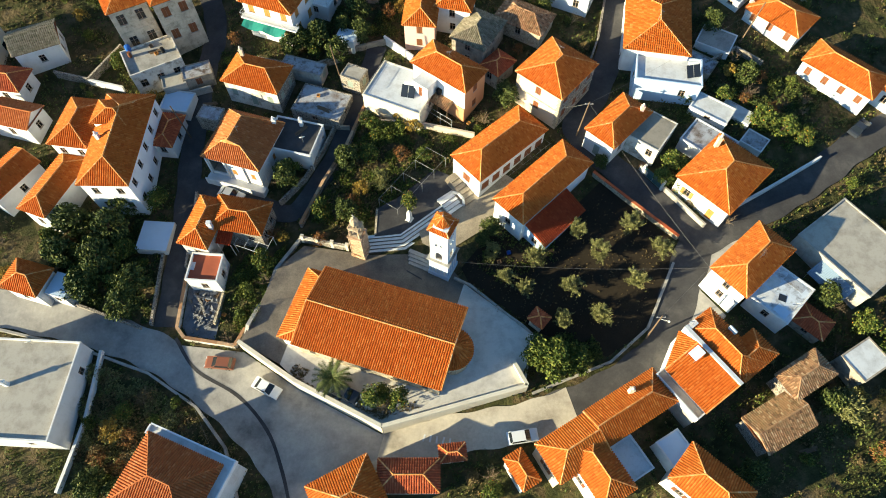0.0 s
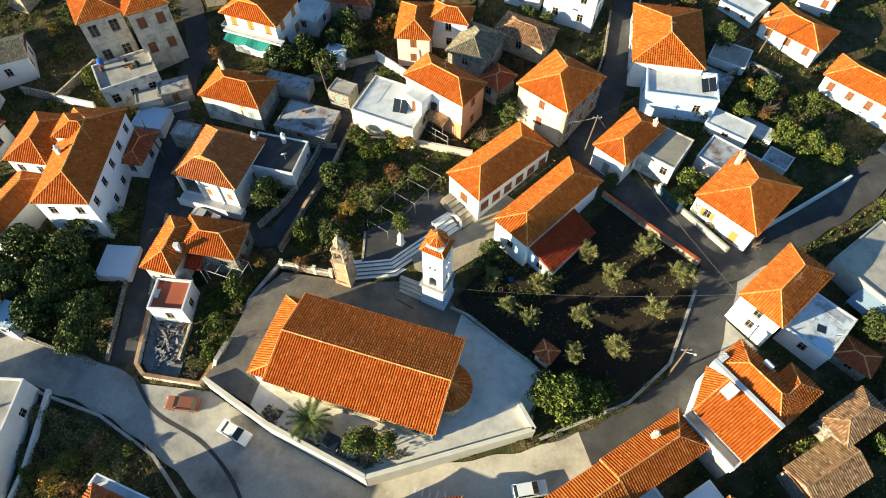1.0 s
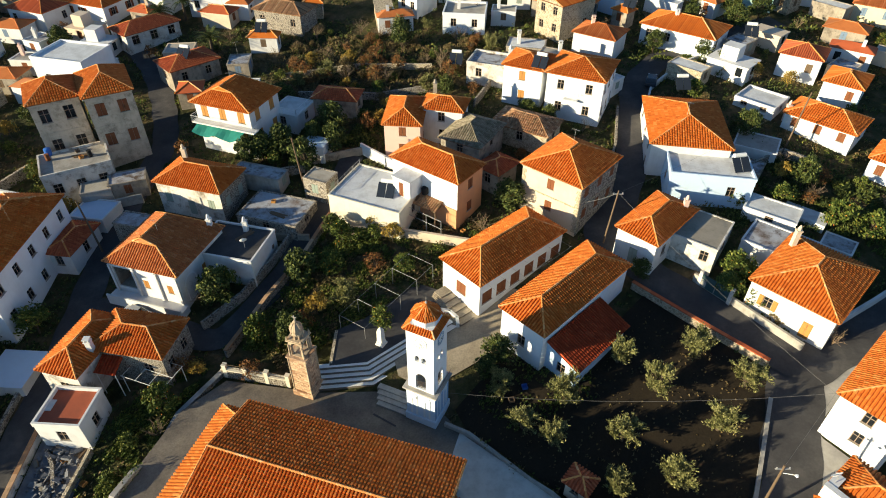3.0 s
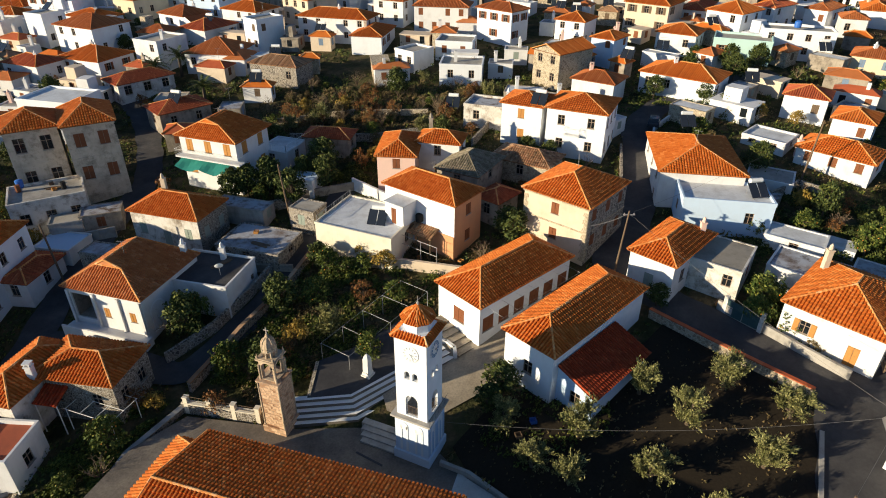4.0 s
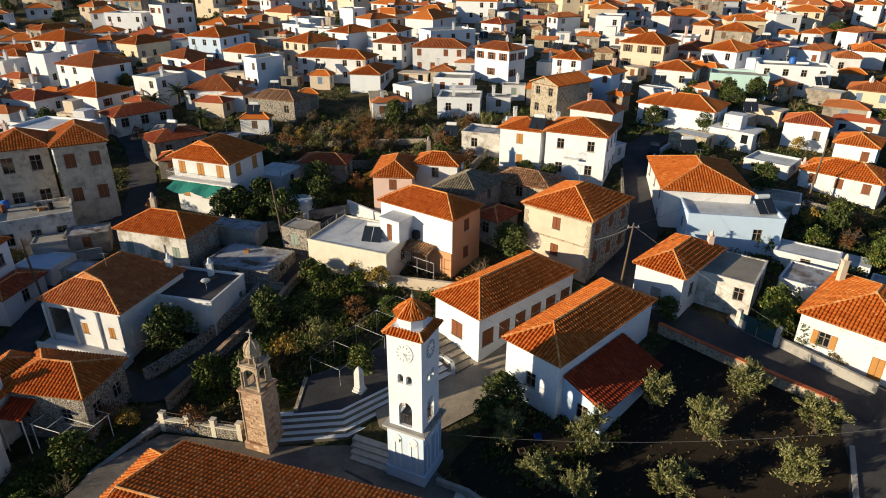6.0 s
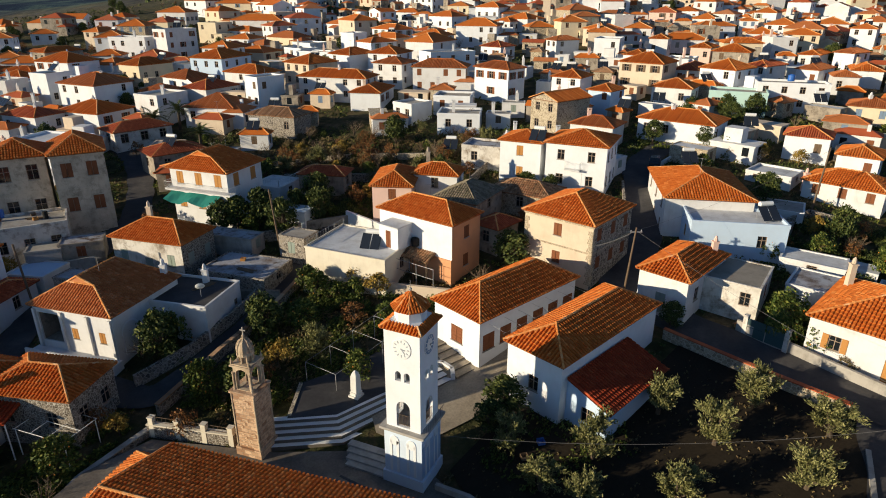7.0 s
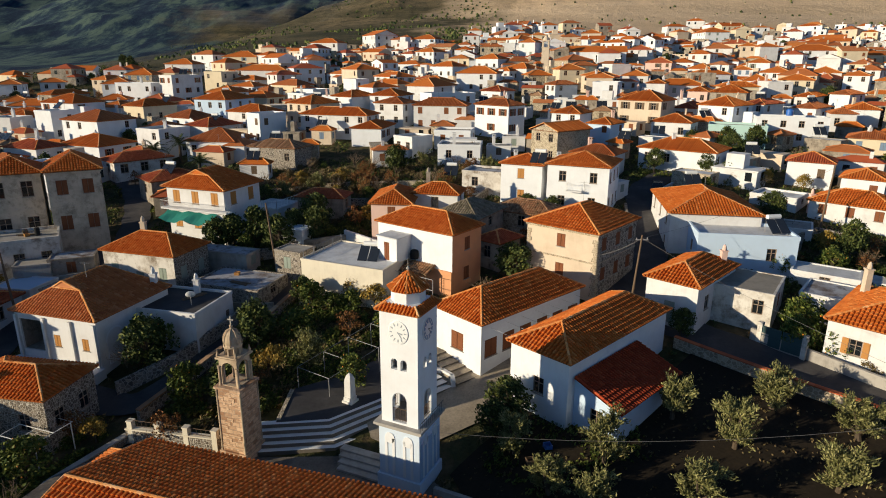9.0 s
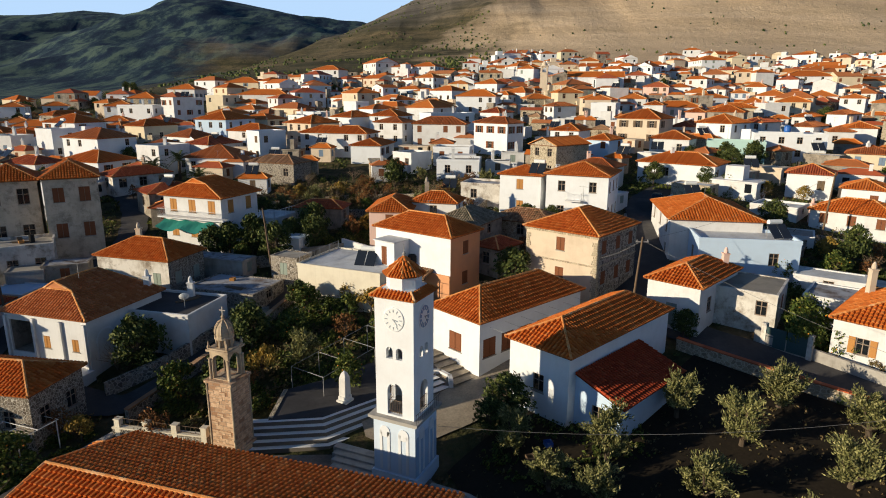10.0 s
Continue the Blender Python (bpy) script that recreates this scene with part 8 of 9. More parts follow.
p1 = pole(20.4, 60.4, 7.2, (0.7, 0.5))
pole(-16.2, 71.0, 8.0, (-0.8, 0.2), False)
p3 = (34.95, 36.35, 6.75)
p4 = pole(47.6, 76.4, 8.0, (0.6, 0.0), False)
p5 = pole(27.4, 29.0, 6.8, (0.2, 0.5), True, True)
pole(-39.8, 62.0, 7.5, (-0.5, 0), False)
wire_between(p1, p3)
wire_between(p3, p5)
wire_between(p3, (2.0, 38.6, 4.0), 1.2)
wire_between(p1, (17.0, 62.0, 8.4), 0.3, 0.03)
wire_between(p4, p1, 0.8)
wire_between((-33.6, 22.0, -1), (-27.0, 12.0, 1.5), 0.3)

# garden greenery between the upper houses, one mass
s = Shape()
for k in range(5200):
    py = 100 + 240 * trng.random() ** 1.2
    px = trng.uniform(-1, 1) * (26 + py * 0.74)
    if noise.noise(Vector((px * 0.05, py * 0.05, 2.0))) < -0.1 or not open_ground(px, py, 0.2):
        continue
    if any((px - a) ** 2 + (py - b) ** 2 < 3.6 ** 2 for a, b in taken):
        continue
    hh = trng.uniform(0.5, 1.5)
    leaf_cloud(trng, [(Vector((px, py, ground_at(px, py) + hh * 0.5)), hh * 0.7)], 10, 0.32, s)
tagged(new("town_greenery", s.mesh("town_greenery", (LEAFDARK,))), "dark garden greenery between the upper houses", "shrubs", kind="stuff")

FIELDPLOT = ((4.4, 40.2), (8.4, 45.6), (13.4, 42.4), (22.6, 51.4), (31.6, 43.0), (26.6, 30.8), (13.6, 31.0), (5.0, 37.6))
undergrowth(FIELDPLOT, 160, DRYWEED, 0.3, 0.10, "sparse dry weeds on the olive field", 31)
undergrowth(((4.4, 40.2), (8.4, 45.6), (13.4, 42.4), (17.0, 45.6), (16.0, 39.0), (8.0, 37.0)), 420, LEAF, 0.5, 0.12, "green weeds and seedlings below the school", 32)


# ---- the loose growth between houses, walls and lanes ----
grng = random.Random(77)
green, dark, dry = Shape(), Shape(), Shape()
for _ in range(60000):
    x, y = grng.uniform(-80, 84), grng.uniform(-4, 118)
    if abs(x) > 52 + y * 0.55:
        continue
    n = noise.noise(Vector((x * 0.16, y * 0.16, 4.4)))
    m = noise.noise(Vector((x * 0.5, y * 0.5, 9.1)))
    if n + m * 0.7 < -0.30 or not open_ground(x, y):
        continue
    hh = 0.35 + 0.9 * max(0, n + m)
    kind = noise.noise(Vector((x * 0.11, y * 0.11, 20.0))) + grng.gauss(0, 0.15)
    target = dry if kind > 0.16 else (dark if kind < -0.05 else green)
    leaf_cloud(grng, [(Vector((x, y, ground_at(x, y) + hh * 0.4)), hh * 0.55)], 6, 0.15, target)
tagged(new("green_weeds", green.mesh("green_weeds", (LEAF,))), "green weeds and low shrubs on open plots", "weeds", kind="stuff")
tagged(new("dark_shrubs", dark.mesh("dark_shrubs", (LEAFDARK,))), "dark low shrubs along the garden walls", "shrubs", kind="stuff")
tagged(new("dry_weeds", dry.mesh("dry_weeds", (DRYWEED,))), "dry straw-coloured weeds on open plots", "weeds", kind="stuff")
count = 0
while count < 240:
    x, y = grng.uniform(-78, 80), grng.uniform(-2, 116)
    if abs(x) > 50 + y * 0.5 or not open_ground(x, y, 1.5) or (2 < x < 33 and 28 < y < 54) or (-20 < x < 5 and 44 < y < 66):
        count += 0.05
        continue
    plant(grng.choice(("citrus_tree", "evergreen_tree", "bush", "rust_tree", "bare_tree", "dry_bush", "bare_tree", "bush", "yellow_tree")), x, y, grng.uniform(0.6, 0.95))
    count += 1


# roofs with the ridge set to one side and a lower hip in front
def stepped_roof(hob, lu, lv, H, rise, tile):
    s = Shape()

    def q(x, y, z):
        return Vector((x * lu / 9.4, y * lv / 9.4, H + z * rise / 2.2))
    e = [q(-4.7, -4.7, 0), q(4.7, -4.7, 0), q(4.7, 4.7, 0), q(-4.7, 4.7, 0)]
    low_w, low_e = q(-2.1, -2.2, 1.5), q(0.9, -2.2, 1.5)
    apex, peak_s, peak_n = q(-0.9, -2.2, 2.2), q(-0.9, -1.03, 2.2), q(-0.9, 2.5, 2.2)
    tiled_slope(s, e[0], e[1], low_w, low_e, 2)
    tiled_slope(s, e[1], e[2], peak_s, peak_n, 2)
    tiled_slope(s, e[2], e[3], peak_n, peak_n, 2)
    tiled_slope(s, e[3], e[0], peak_n, peak_s, 2)
    s.face((low_e, peak_s, apex))
    s.face((low_w, apex, peak_s))
    s.face((low_w, low_e, apex))
    for a, b in ((e[0], low_w), (e[1], low_e), (low_w, low_e), (low_e, apex), (low_w, apex), (apex, peak_n), (peak_n, e[2]), (peak_n, e[3])):
        cap_line(s, a, b, 0.1)
    drop = Vector((0, 0, -0.09))
    for k in range(4):
        s.face((e[k] + drop, e[(k + 1) % 4] + drop, e[(k + 1) % 4], e[k]), 2)
    s.face([p + drop for p in reversed(e)], 2)
    for part_ob in hob.children:
        if part_ob.name.startswith("roof"):
            part_ob.data = s.mesh("roof", (tile, CAPTILE, BROWN))


stepped_roof(house_i, 9.4, 9.4, 4.5, 2.2, TILEPALE)
stepped_roof(house_teal, 9.6, 8.0, 6.1, 1.9, TILE)


# bands, quoins and window surrounds of the older houses
def dressings(hob, wu, wv, low, H, storeys, material):
    for z, h, out in [(H - 0.34, 0.2, 0.12)] + [(H * k / storeys - 0.1, 0.16, 0.07) for k in range(1, storeys)]:
        s = Shape()
        s.box(-wu / 2 - out, wu / 2 + out, -wv / 2 - out, -wv / 2 - 0.004, z, z + h)
        put("string_course", s.mesh("string_course", (material,)), hob)
        s = Shape()
        s.box(wu / 2 + 0.004, wu / 2 + out, -wv / 2, wv / 2, z, z + h)
        put("string_course", s.mesh("string_course", (material,)), hob)
    big = Shape()
    big.box(-0.28, 0.28, -0.045, 0.0, 0, 0.42)
    small = Shape()
    small.box(-0.19, 0.19, -0.045, 0.0, 0, 0.42)
    blocks = (big.mesh("quoin", (material,)), small.mesh("quoin", (material,)))
    z, k = low, 0
    while z < H - 0.8:
        half = 0.28 if k % 2 == 0 else 0.19
        for side in (-1, 1):
            put("quoin", blocks[k % 2], hob, pose(side * (wu / 2 - half), -wv / 2 - 0.003, z))
        put("quoin", blocks[(k + 1) % 2], hob, pose(wu / 2 + 0.003, -wv / 2 + (0.19 if k % 2 == 0 else 0.28), z, 0, 0, 90))
        z, k = z + 0.45, k + 1


dressings(house_n, 5.7, 8.4, -0.6, 8.6, 2, TANWALL)
dressings(house_n2, 5.8, 6.8, -0.6, 8.6, 2, TANWALL)
dressings(house_c, 8.0, 8.7, -0.4, 6.1, 2, PALESTONE)

# ---- school lean-to, beams and railings ----
s = Shape()
tiled_slope(s, (6.6, -6.6, 2.5), (6.6, 2.2, 2.5), (2.7, -6.6, 3.9), (2.7, 2.2, 3.9), 2)
s.face(((2.7, -6.6, 3.8), (2.7, 2.2, 3.8), (6.6, 2.2, 2.42), (6.6, -6.6, 2.42)))
put("lean_to_roof", s.mesh("lean_to_roof", (TILELEAN,)), school_b, label="deep red tiled lean-to roof")
s = Shape()
wall_panel(s, pose(2.6, -6.3, 0, 0, 0, 0), 3.6, -2.2, 2.45, [(1.4, 2.4, 0.6, 1.9)])
wall_panel(s, pose(6.2, -6.3, 0, 0, 0, 90), 8.3, -2.2, 2.4, [])
wall_panel(s, pose(6.2, 2.0, 0, 0, 0, 180), 3.6, -2.2, 2.45, [])
for y0 in (-6.3, 2.0):
    s.face(((2.6, y0, 2.45), (6.2, y0, 2.45), (2.6, y0, 3.75)))
put("lean_to_wall", s.mesh("lean_to_wall", (BLUE,)), school_b, label="pale blue-white lean-to wall")
me, pane = window_mesh(1.0, 1.3, "plain", FRAME, BROWN)
wob = put("window", me, school_b, pose(4.5, -6.3, 0.6))
put("pane", pane, wob)
for k in range(7):
    s = Shape()
    v = -5.6 + 1.9 * k
    s.tube((2.8, v, 4.2), (4.8, v, 4.15), 0.011, n=5)
    put("awning_bar", s.mesh("awning_bar", (STEEL,)), school_a)
s = Shape()
s.tube((4.8, -6.0, 4.15), (4.8, 6.0, 4.15), 0.011, n=5)
put("awning_rail", s.mesh("awning_rail", (STEEL,)), school_a)


def railing(pts, z, h, material, label, gap_m=0.35, posts=1.8):
    """Iron railing along a line at height z; None: on the ground."""
    r = thing("railing", 0, 0, 0, 0, label, "railing", "railings")
    line = [Vector(p) for p in pts]
    for a, b in zip(line, line[1:]):
        d = b - a
        za, zb = (ground_at(a.x, a.y), ground_at(b.x, b.y)) if z is None else (z, z)
        s = Shape()
        for k in (h, h * 0.15):
            s.tube((a.x, a.y, za + k), (b.x, b.y, zb + k), 0.022, n=5)
        put("rail", s.mesh("rail", (material,)), r)
        n = max(1, int(d.length / posts))
        for k in range(n + 1):
            p = a.lerp(b, k / n)
            zz = za + (zb - za) * k / n
            s = Shape()
            s.box(p.x - 0.03, p.x + 0.03, p.y - 0.03, p.y + 0.03, zz - 0.05, zz + h + 0.05)
            put("post", s.mesh("post", (material,)), r)
        s = Shape()
        n = max(2, int(d.length / gap_m))
        for k in range(1, n):
            p = a.lerp(b, k / n)
            zz = za + (zb - za) * k / n
            s.tube((p.x, p.y, zz + h * 0.15), (p.x, p.y, zz + h), 0.011, n=4, caps=False)
        put("bars", s.mesh("bars", (material,)), r)
    return r


railing(((-20.6, 44.15), (-13.8, 42.6)), ground_at(-17.2, 43.4) + 1.2, 0.55, GREYWOOD, "rusty iron railing on the belfry wall")
for k in range(4):
    x, y = -20.4 + 2.2 * k, 44.1 - 0.5 * k
    p = thing("wall_pier", x, y, ground_at(x, y), -13, "pale stone pier of the belfry wall", "pier", "wall piers")
    s = Shape()
    s.box(-0.2, 0.2, -0.2, 0.2, 0, 1.75)
    s.box(-0.24, 0.24, -0.24, 0.24, 1.75, 1.83)
    put("block", s.mesh("block", (CREAMPALE,)), p)
hg = flat_g.matrix_basis
railing([tuple((hg @ Vector(q))[:2]) for q in ((-4.6, 3.6, 0), (-4.6, -3.6, 0))], 6.85, 0.8, STEEL, "thin steel railing on the white roof terrace", 0.5)
s_low = thing("staircase", -3.2, 40.4, 0.0, 0, "low grey steps between belfry steps and tower", "stairs", kind="structure")
for k in range(4):
    s = Shape()
    a, b = Vector((-5.0, 41.9 - 0.55 * k)), Vector((-1.9, 40.5 - 0.55 * k))
    s.grid([(a.x, a.y, -0.3), (b.x, b.y, -0.3), (b.x + 0.25, b.y + 0.55, -0.3), (a.x + 0.25, a.y + 0.55, -0.3),
            (a.x, a.y, 0.62 - 0.14 * k), (b.x, b.y, 0.62 - 0.14 * k), (b.x + 0.25, b.y + 0.55, 0.62 - 0.14 * k), (a.x + 0.25, a.y + 0.55, 0.62 - 0.14 * k)],
           ((4, 5, 6, 7), (0, 1, 5, 4), (1, 2, 6, 5), (2, 3, 7, 6), (3, 0, 4, 7)))
    ob = put("step", s.mesh("step", (CONCRETE,)), s_low)
    ob.matrix_parent_inverse = s_low.matrix_basis.inverted()
s = Shape()
s.box(-1.3, 1.3, -0.09, 0.09, 0.03, 0.075)
g = tagged(new("drain_grate", s.mesh("drain_grate", (IRON,))), "long dark iron drain grate in paving", "drain")
g.matrix_basis = pose(-4.1, 38.5, 0.0, 0, 0, -32)

# metal gate in the lane wall below the concrete-roofed house
gate = thing("gate", 31.1, 52.65, ground_at(31.1, 52.65), -52, "closed dark teal sheet metal yard gate", "gate")
for side in (-1, 1):
    s = Shape()
    s.box(side * 0.85 - 0.8, side * 0.85 + 0.8, -0.22, -0.18, 0.05, 1.75)
    for z in (0.15, 0.9, 1.6):
        s.box(side * 0.85 - 0.8, side * 0.85 + 0.8, -0.25, -0.22, z, z + 0.06)
    put("leaf", s.mesh("leaf", (TEALDARK,)), gate)
    s = Shape()
    s.box(side * 1.85 - 0.2, side * 1.85 + 0.2, -0.32, 0.1, -0.5, 2.0)
    put("gate_post", s.mesh("gate_post", (PEELING,)), gate)

# monument on the terrace
mon = thing("monument", -4.9, 46.9, 1.37, -30, "white marble memorial stele on a stepped base", "monument")
s = Shape()
s.box(-0.46, 0.46, -0.46, 0.46, -0.3, 0.16)
s.box(-0.36, 0.36, -0.36, 0.36, 0.16, 0.45)
put("plinth", s.mesh("plinth", (MARBLE,)), mon)
s = Shape()
for z0, w0, z1, w1 in ((0.45, 0.31, 1.9, 0.28), (1.9, 0.28, 2.25, 0.17), (2.25, 0.17, 2.42, 0.04)):
    s.grid([(sx * w, sy * w, z) for z, w in ((z0, w0), (z1, w1)) for sx, sy in ((-1, -1), (1, -1), (1, 1), (-1, 1))],
           ((0, 1, 5, 4), (1, 2, 6, 5), (2, 3, 7, 6), (3, 0, 4, 7), (4, 5, 6, 7)))
put("stele", s.mesh("stele", (MARBLE,)), mon)

# garden pergola of steel tubes beside the school steps
perg = thing("pergola", -5.6, 53.0, ground_at(-5.6, 53.0), 0, "bare steel tube pergola over garden beds", "pergola")
base_z = ground_at(-5.6, 53.0)
for k in range(5):
    t = k / 4
    a, b = Vector((-9.4, 49.4)).lerp(Vector((-2.4, 57.6)), t), Vector((-6.6, 47.6)).lerp(Vector((0.4, 55.8)), t)
    for q in (a, b):
        s = Shape()
        s.tube((q.x + 5.6, q.y - 53.0, ground_at(q.x, q.y) - base_z - 0.2), (q.x + 5.6, q.y - 53.0, ground_at(q.x, q.y) - base_z + 2.3), 0.03, n=5)
        put("post", s.mesh("post", (STEEL,)), perg)
    s = Shape()
    s.tube((a.x + 5.6, a.y - 53.0, ground_at(a.x, a.y) - base_z + 2.3), (b.x + 5.6, b.y - 53.0, ground_at(b.x, b.y) - base_z + 2.3), 0.02, n=5)
    put("crossbar", s.mesh("crossbar", (STEEL,)), perg)
for a, b in ((Vector((-9.4, 49.4)), Vector((-2.4, 57.6))), (Vector((-6.6, 47.6)), Vector((0.4, 55.8)))):
    s = Shape()
    s.tube((a.x + 5.6, a.y - 53.0, ground_at(a.x, a.y) - base_z + 2.3), (b.x + 5.6, b.y - 53.0, ground_at(b.x, b.y) - base_z + 2.3), 0.016, n=5)
    put("long_bar", s.mesh("long_bar", (STEEL,)), perg)

# small red roof in the corner of the cottage
s = Shape()
tiled_slope(s, (-2.6, -4.3, 2.75), (-0.4, -4.3, 2.75), (-2.6, -2.4, 3.4), (-0.4, -2.4, 3.4), 2)
s.face(((-2.6, -2.4, 3.32), (-0.4, -2.4, 3.32), (-0.4, -4.3, 2.67), (-2.6, -4.3, 2.67)))
put("porch_roof", s.mesh("porch_roof", (TILELEAN,)), house_h7, label="small deep red porch roof")
for a in (-2.5, -0.5):
    s = Shape()
    s.tube((a, -4.15, -0.8), (a, -4.15, 2.7), 0.05, n=6)
    put("porch_post", s.mesh("porch_post", (ALUWHITE,)), house_h7)

# cottage pergola with white beams
pg = thing("pergola", -27.2, 43.2, ground_at(-27.2, 43.2), -20, "white painted pergola in front of the cottage", "pergola")
for k in range(4):
    s = Shape()
    s.box(-2.4 + 1.6 * k - 0.02, -2.4 + 1.6 * k + 0.02, -1.5, 1.5, 2.22, 2.26)
    put("beam", s.mesh("beam", (ALUWHITE,)), pg)
for k in (-1.5, 0.0, 1.5):
    s = Shape()
    s.box(-2.5, 2.5, k - 0.02, k + 0.02, 2.26, 2.30)
    put("beam", s.mesh("beam", (ALUWHITE,)), pg)
for a in (-2.4, 2.4):
    for b in (-1.4, 1.4):
        s = Shape()
        s.tube((a, b, -0.5), (a, b, 2.2), 0.04, n=6)
        put("post", s.mesh("post", (ALUWHITE,)), pg)


# ---- roof furniture ----
def solar_heater(x, y, z, rot):
    h = thing("solar_water_heater", x, y, z, rot, "rooftop solar water heater with white tank", "water heater", "solar water heaters")
    s = Shape()
    m = pose(0, 0, 0.55, 40, 0, 0)
    for a in (-0.55, 0.55):
        s.box(a - 0.5, a + 0.5, -0.95, 0.95, -0.04, 0.04, 0, m)
    put("collector", s.mesh("collector", (PANEL,)), h)
    s = Shape()
    s.tube((-0.75, 0.85, 1.35), (0.75, 0.85, 1.35), 0.27, n=14)
    put("tank", s.mesh("tank", (ALUWHITE,)), h)
    s = Shape()
    for a in (-0.8, 0.8):
        s.tube((a, 0.85, -0.3), (a, 0.85, 1.2), 0.025, n=5)
        s.tube((a, -0.75, -0.3), (a, 0.85, 1.05), 0.025, n=5)
    put("stand", s.mesh("stand", (STEEL,)), h)


def dish(x, y, z, rot):
    d = thing("satellite_dish", x, y, z, rot, "white satellite dish on a short mast", "satellite dish", "satellite dishes")
    s = Shape()
    s.lathe(((0.02, 0.0), (0.25, 0.04), (0.42, 0.12), (0.45, 0.15), (0.42, 0.14), (0.25, 0.06), (0.02, 0.02)), 14, 0, pose(0, -0.1, 0.8, 60, 0, 0))
    put("reflector", s.mesh("reflector", (ALUWHITE,)), d)
    s = Shape()
    s.tube((0, 0, -0.3), (0, 0, 0.8), 0.03, n=6)
    s.tube((0, -0.05, 0.7), (0, -0.55, 1.0), 0.015, n=4)
    put("mast", s.mesh("mast", (STEEL,)), d)


def antenna(x, y, z, h=2.0):
    a = thing("tv_antenna", x, y, z, random.uniform(0, 180), "thin rooftop television aerial", "antenna", "television aerials")
    s = Shape()
    s.tube((0, 0, -0.4), (0, 0, h), 0.018, n=4)
    s.tube((-0.5, 0, h - 0.1), (0.5, 0, h - 0.1), 0.012, n=4)
    for k in range(6):
        s.tube((-0.45 + 0.18 * k, -0.25, h - 0.1), (-0.45 + 0.18 * k, 0.25, h - 0.1), 0.008, n=3)
    put("mast", s.mesh("mast", (STEEL,)), a)


solar_heater(-5.3, 66.0, 6.85, -12)
solar_heater(15.4, 88.0, 13.6, -25)
solar_heater(37.6, 67.6, 9.45, 10)
solar_heater(36.0, 86.8, 10.9, 0)
solar_heater(3.8, 96.8, ground_at(3.8, 96.8) + 2.5, -10)
for x, y, z in ((31.4, 28.6, 5.9), (-55.0, 28.0, 0.3), (-21.0, 58.4, 4.8), (46.0, 31.6, 4.4), (12.0, 95.4, 11.2), (14.6, 87.8, 11.0)):
    dish(x, y, z, 200)
for x, y, z, h in ((-25.4, 61.0, 5.6, 1.5), (-21.6, 61.6, 4.9, 1.4)):
    chimney(x, y, z, h)
chimney(-31.6, 73.2, 7.6, 1.5, CREAM)
chimney(29.4, 61.6, 8.0, 1.3, PINK)
chimney(39.6, 55.8, 8.0, 1.4, CREAM)
chimney(0.6, 84.0, 11.6, 1.4, GREY)
chimney(-49.6, 56.4, 8.2, 1.2, WHITE)
chimney(-32.6, 44.0, 3.9, 1.4, WHITE, cap="slab")
chimney(-34.6, 6.4, 2.4, 1.3, CREAM)
chimney(-56.6, 22.6, 0.4, 1.3, WHITE)
chimney(49.6, 82.2, 9.2, 1.5, PINK)
chimney(23.0, 20.6, 4.6, 1.0, CREAM)
chimney(12.2, 97.0, 11.2, 1.4, WHITE)
crng = random.Random(9)
for hx, hy, c, sn, a, b in list(FOOT):
    if hy > 96 and hy < 215:
        if crng.random() < 0.75:
            u, v = a * crng.uniform(-0.5, 0.5), b * crng.uniform(-0.2, 0.6)
            px, py = hx + c * u - sn * v, hy + sn * u + c * v
            hgt = HEIGHTS.get((round(hx, 2), round(hy, 2)), 5.0)
            if crng.random() < 0.6:
                chimney(px, py, hgt + 0.7, crng.uniform(0.9, 1.4), crng.choice((WHITE, CREAM, PINK, WHITE)), 0, crng.choice(("pot", "slab")))
            elif crng.random() < 0.5:
                solar_heater(px, py, hgt + 0.7, crng.uniform(-40, 10))
            else:
                antenna(px, py, hgt + 0.8)
for x, y, z in ((17.0, 68.0, 13.0), (33.0, 76.0, 12.4), (1.0, 68.6, 11.4), (-28.0, 86.0, 11.9), (41.0, 37.0, 8.2), (-30.0, 58.0, 7.4)):
    antenna(x, y, z, 1.6)
# black water barrel and roof hut on the terrace house
b = thing("water_barrel", -0.6, 66.1, 6.85, 0, "black plastic water barrel on the terrace", "barrel")
s = Shape()
s.lathe(((0.4, 0), (0.45, 0.15), (0.45, 0.75), (0.36, 0.9), (0.12, 0.95)), 14)
put("drum", s.mesh("drum", (RUBBER,)), b)
b = thing("water_tank", 66.0, 120.0, ground_at(66.8, 121.0) + 5.1, 0, "blue plastic tank on a flat roof", "water tank")
s = Shape()
s.lathe(((0.55, 0), (0.6, 0.2), (0.6, 1.0), (0.3, 1.2)), 14)
put("drum", s.mesh("drum", (BLUEPLASTIC,)), b)
b = thing("water_tank", -50.2, 75.0, 6.9, 0, "blue plastic tank on the terrace", "water tank")
s = Shape()
s.lathe(((0.4, 0), (0.45, 0.2), (0.45, 0.9), (0.2, 1.0)), 14)
put("drum", s.mesh("drum", (BLUEPLASTIC,)), b)


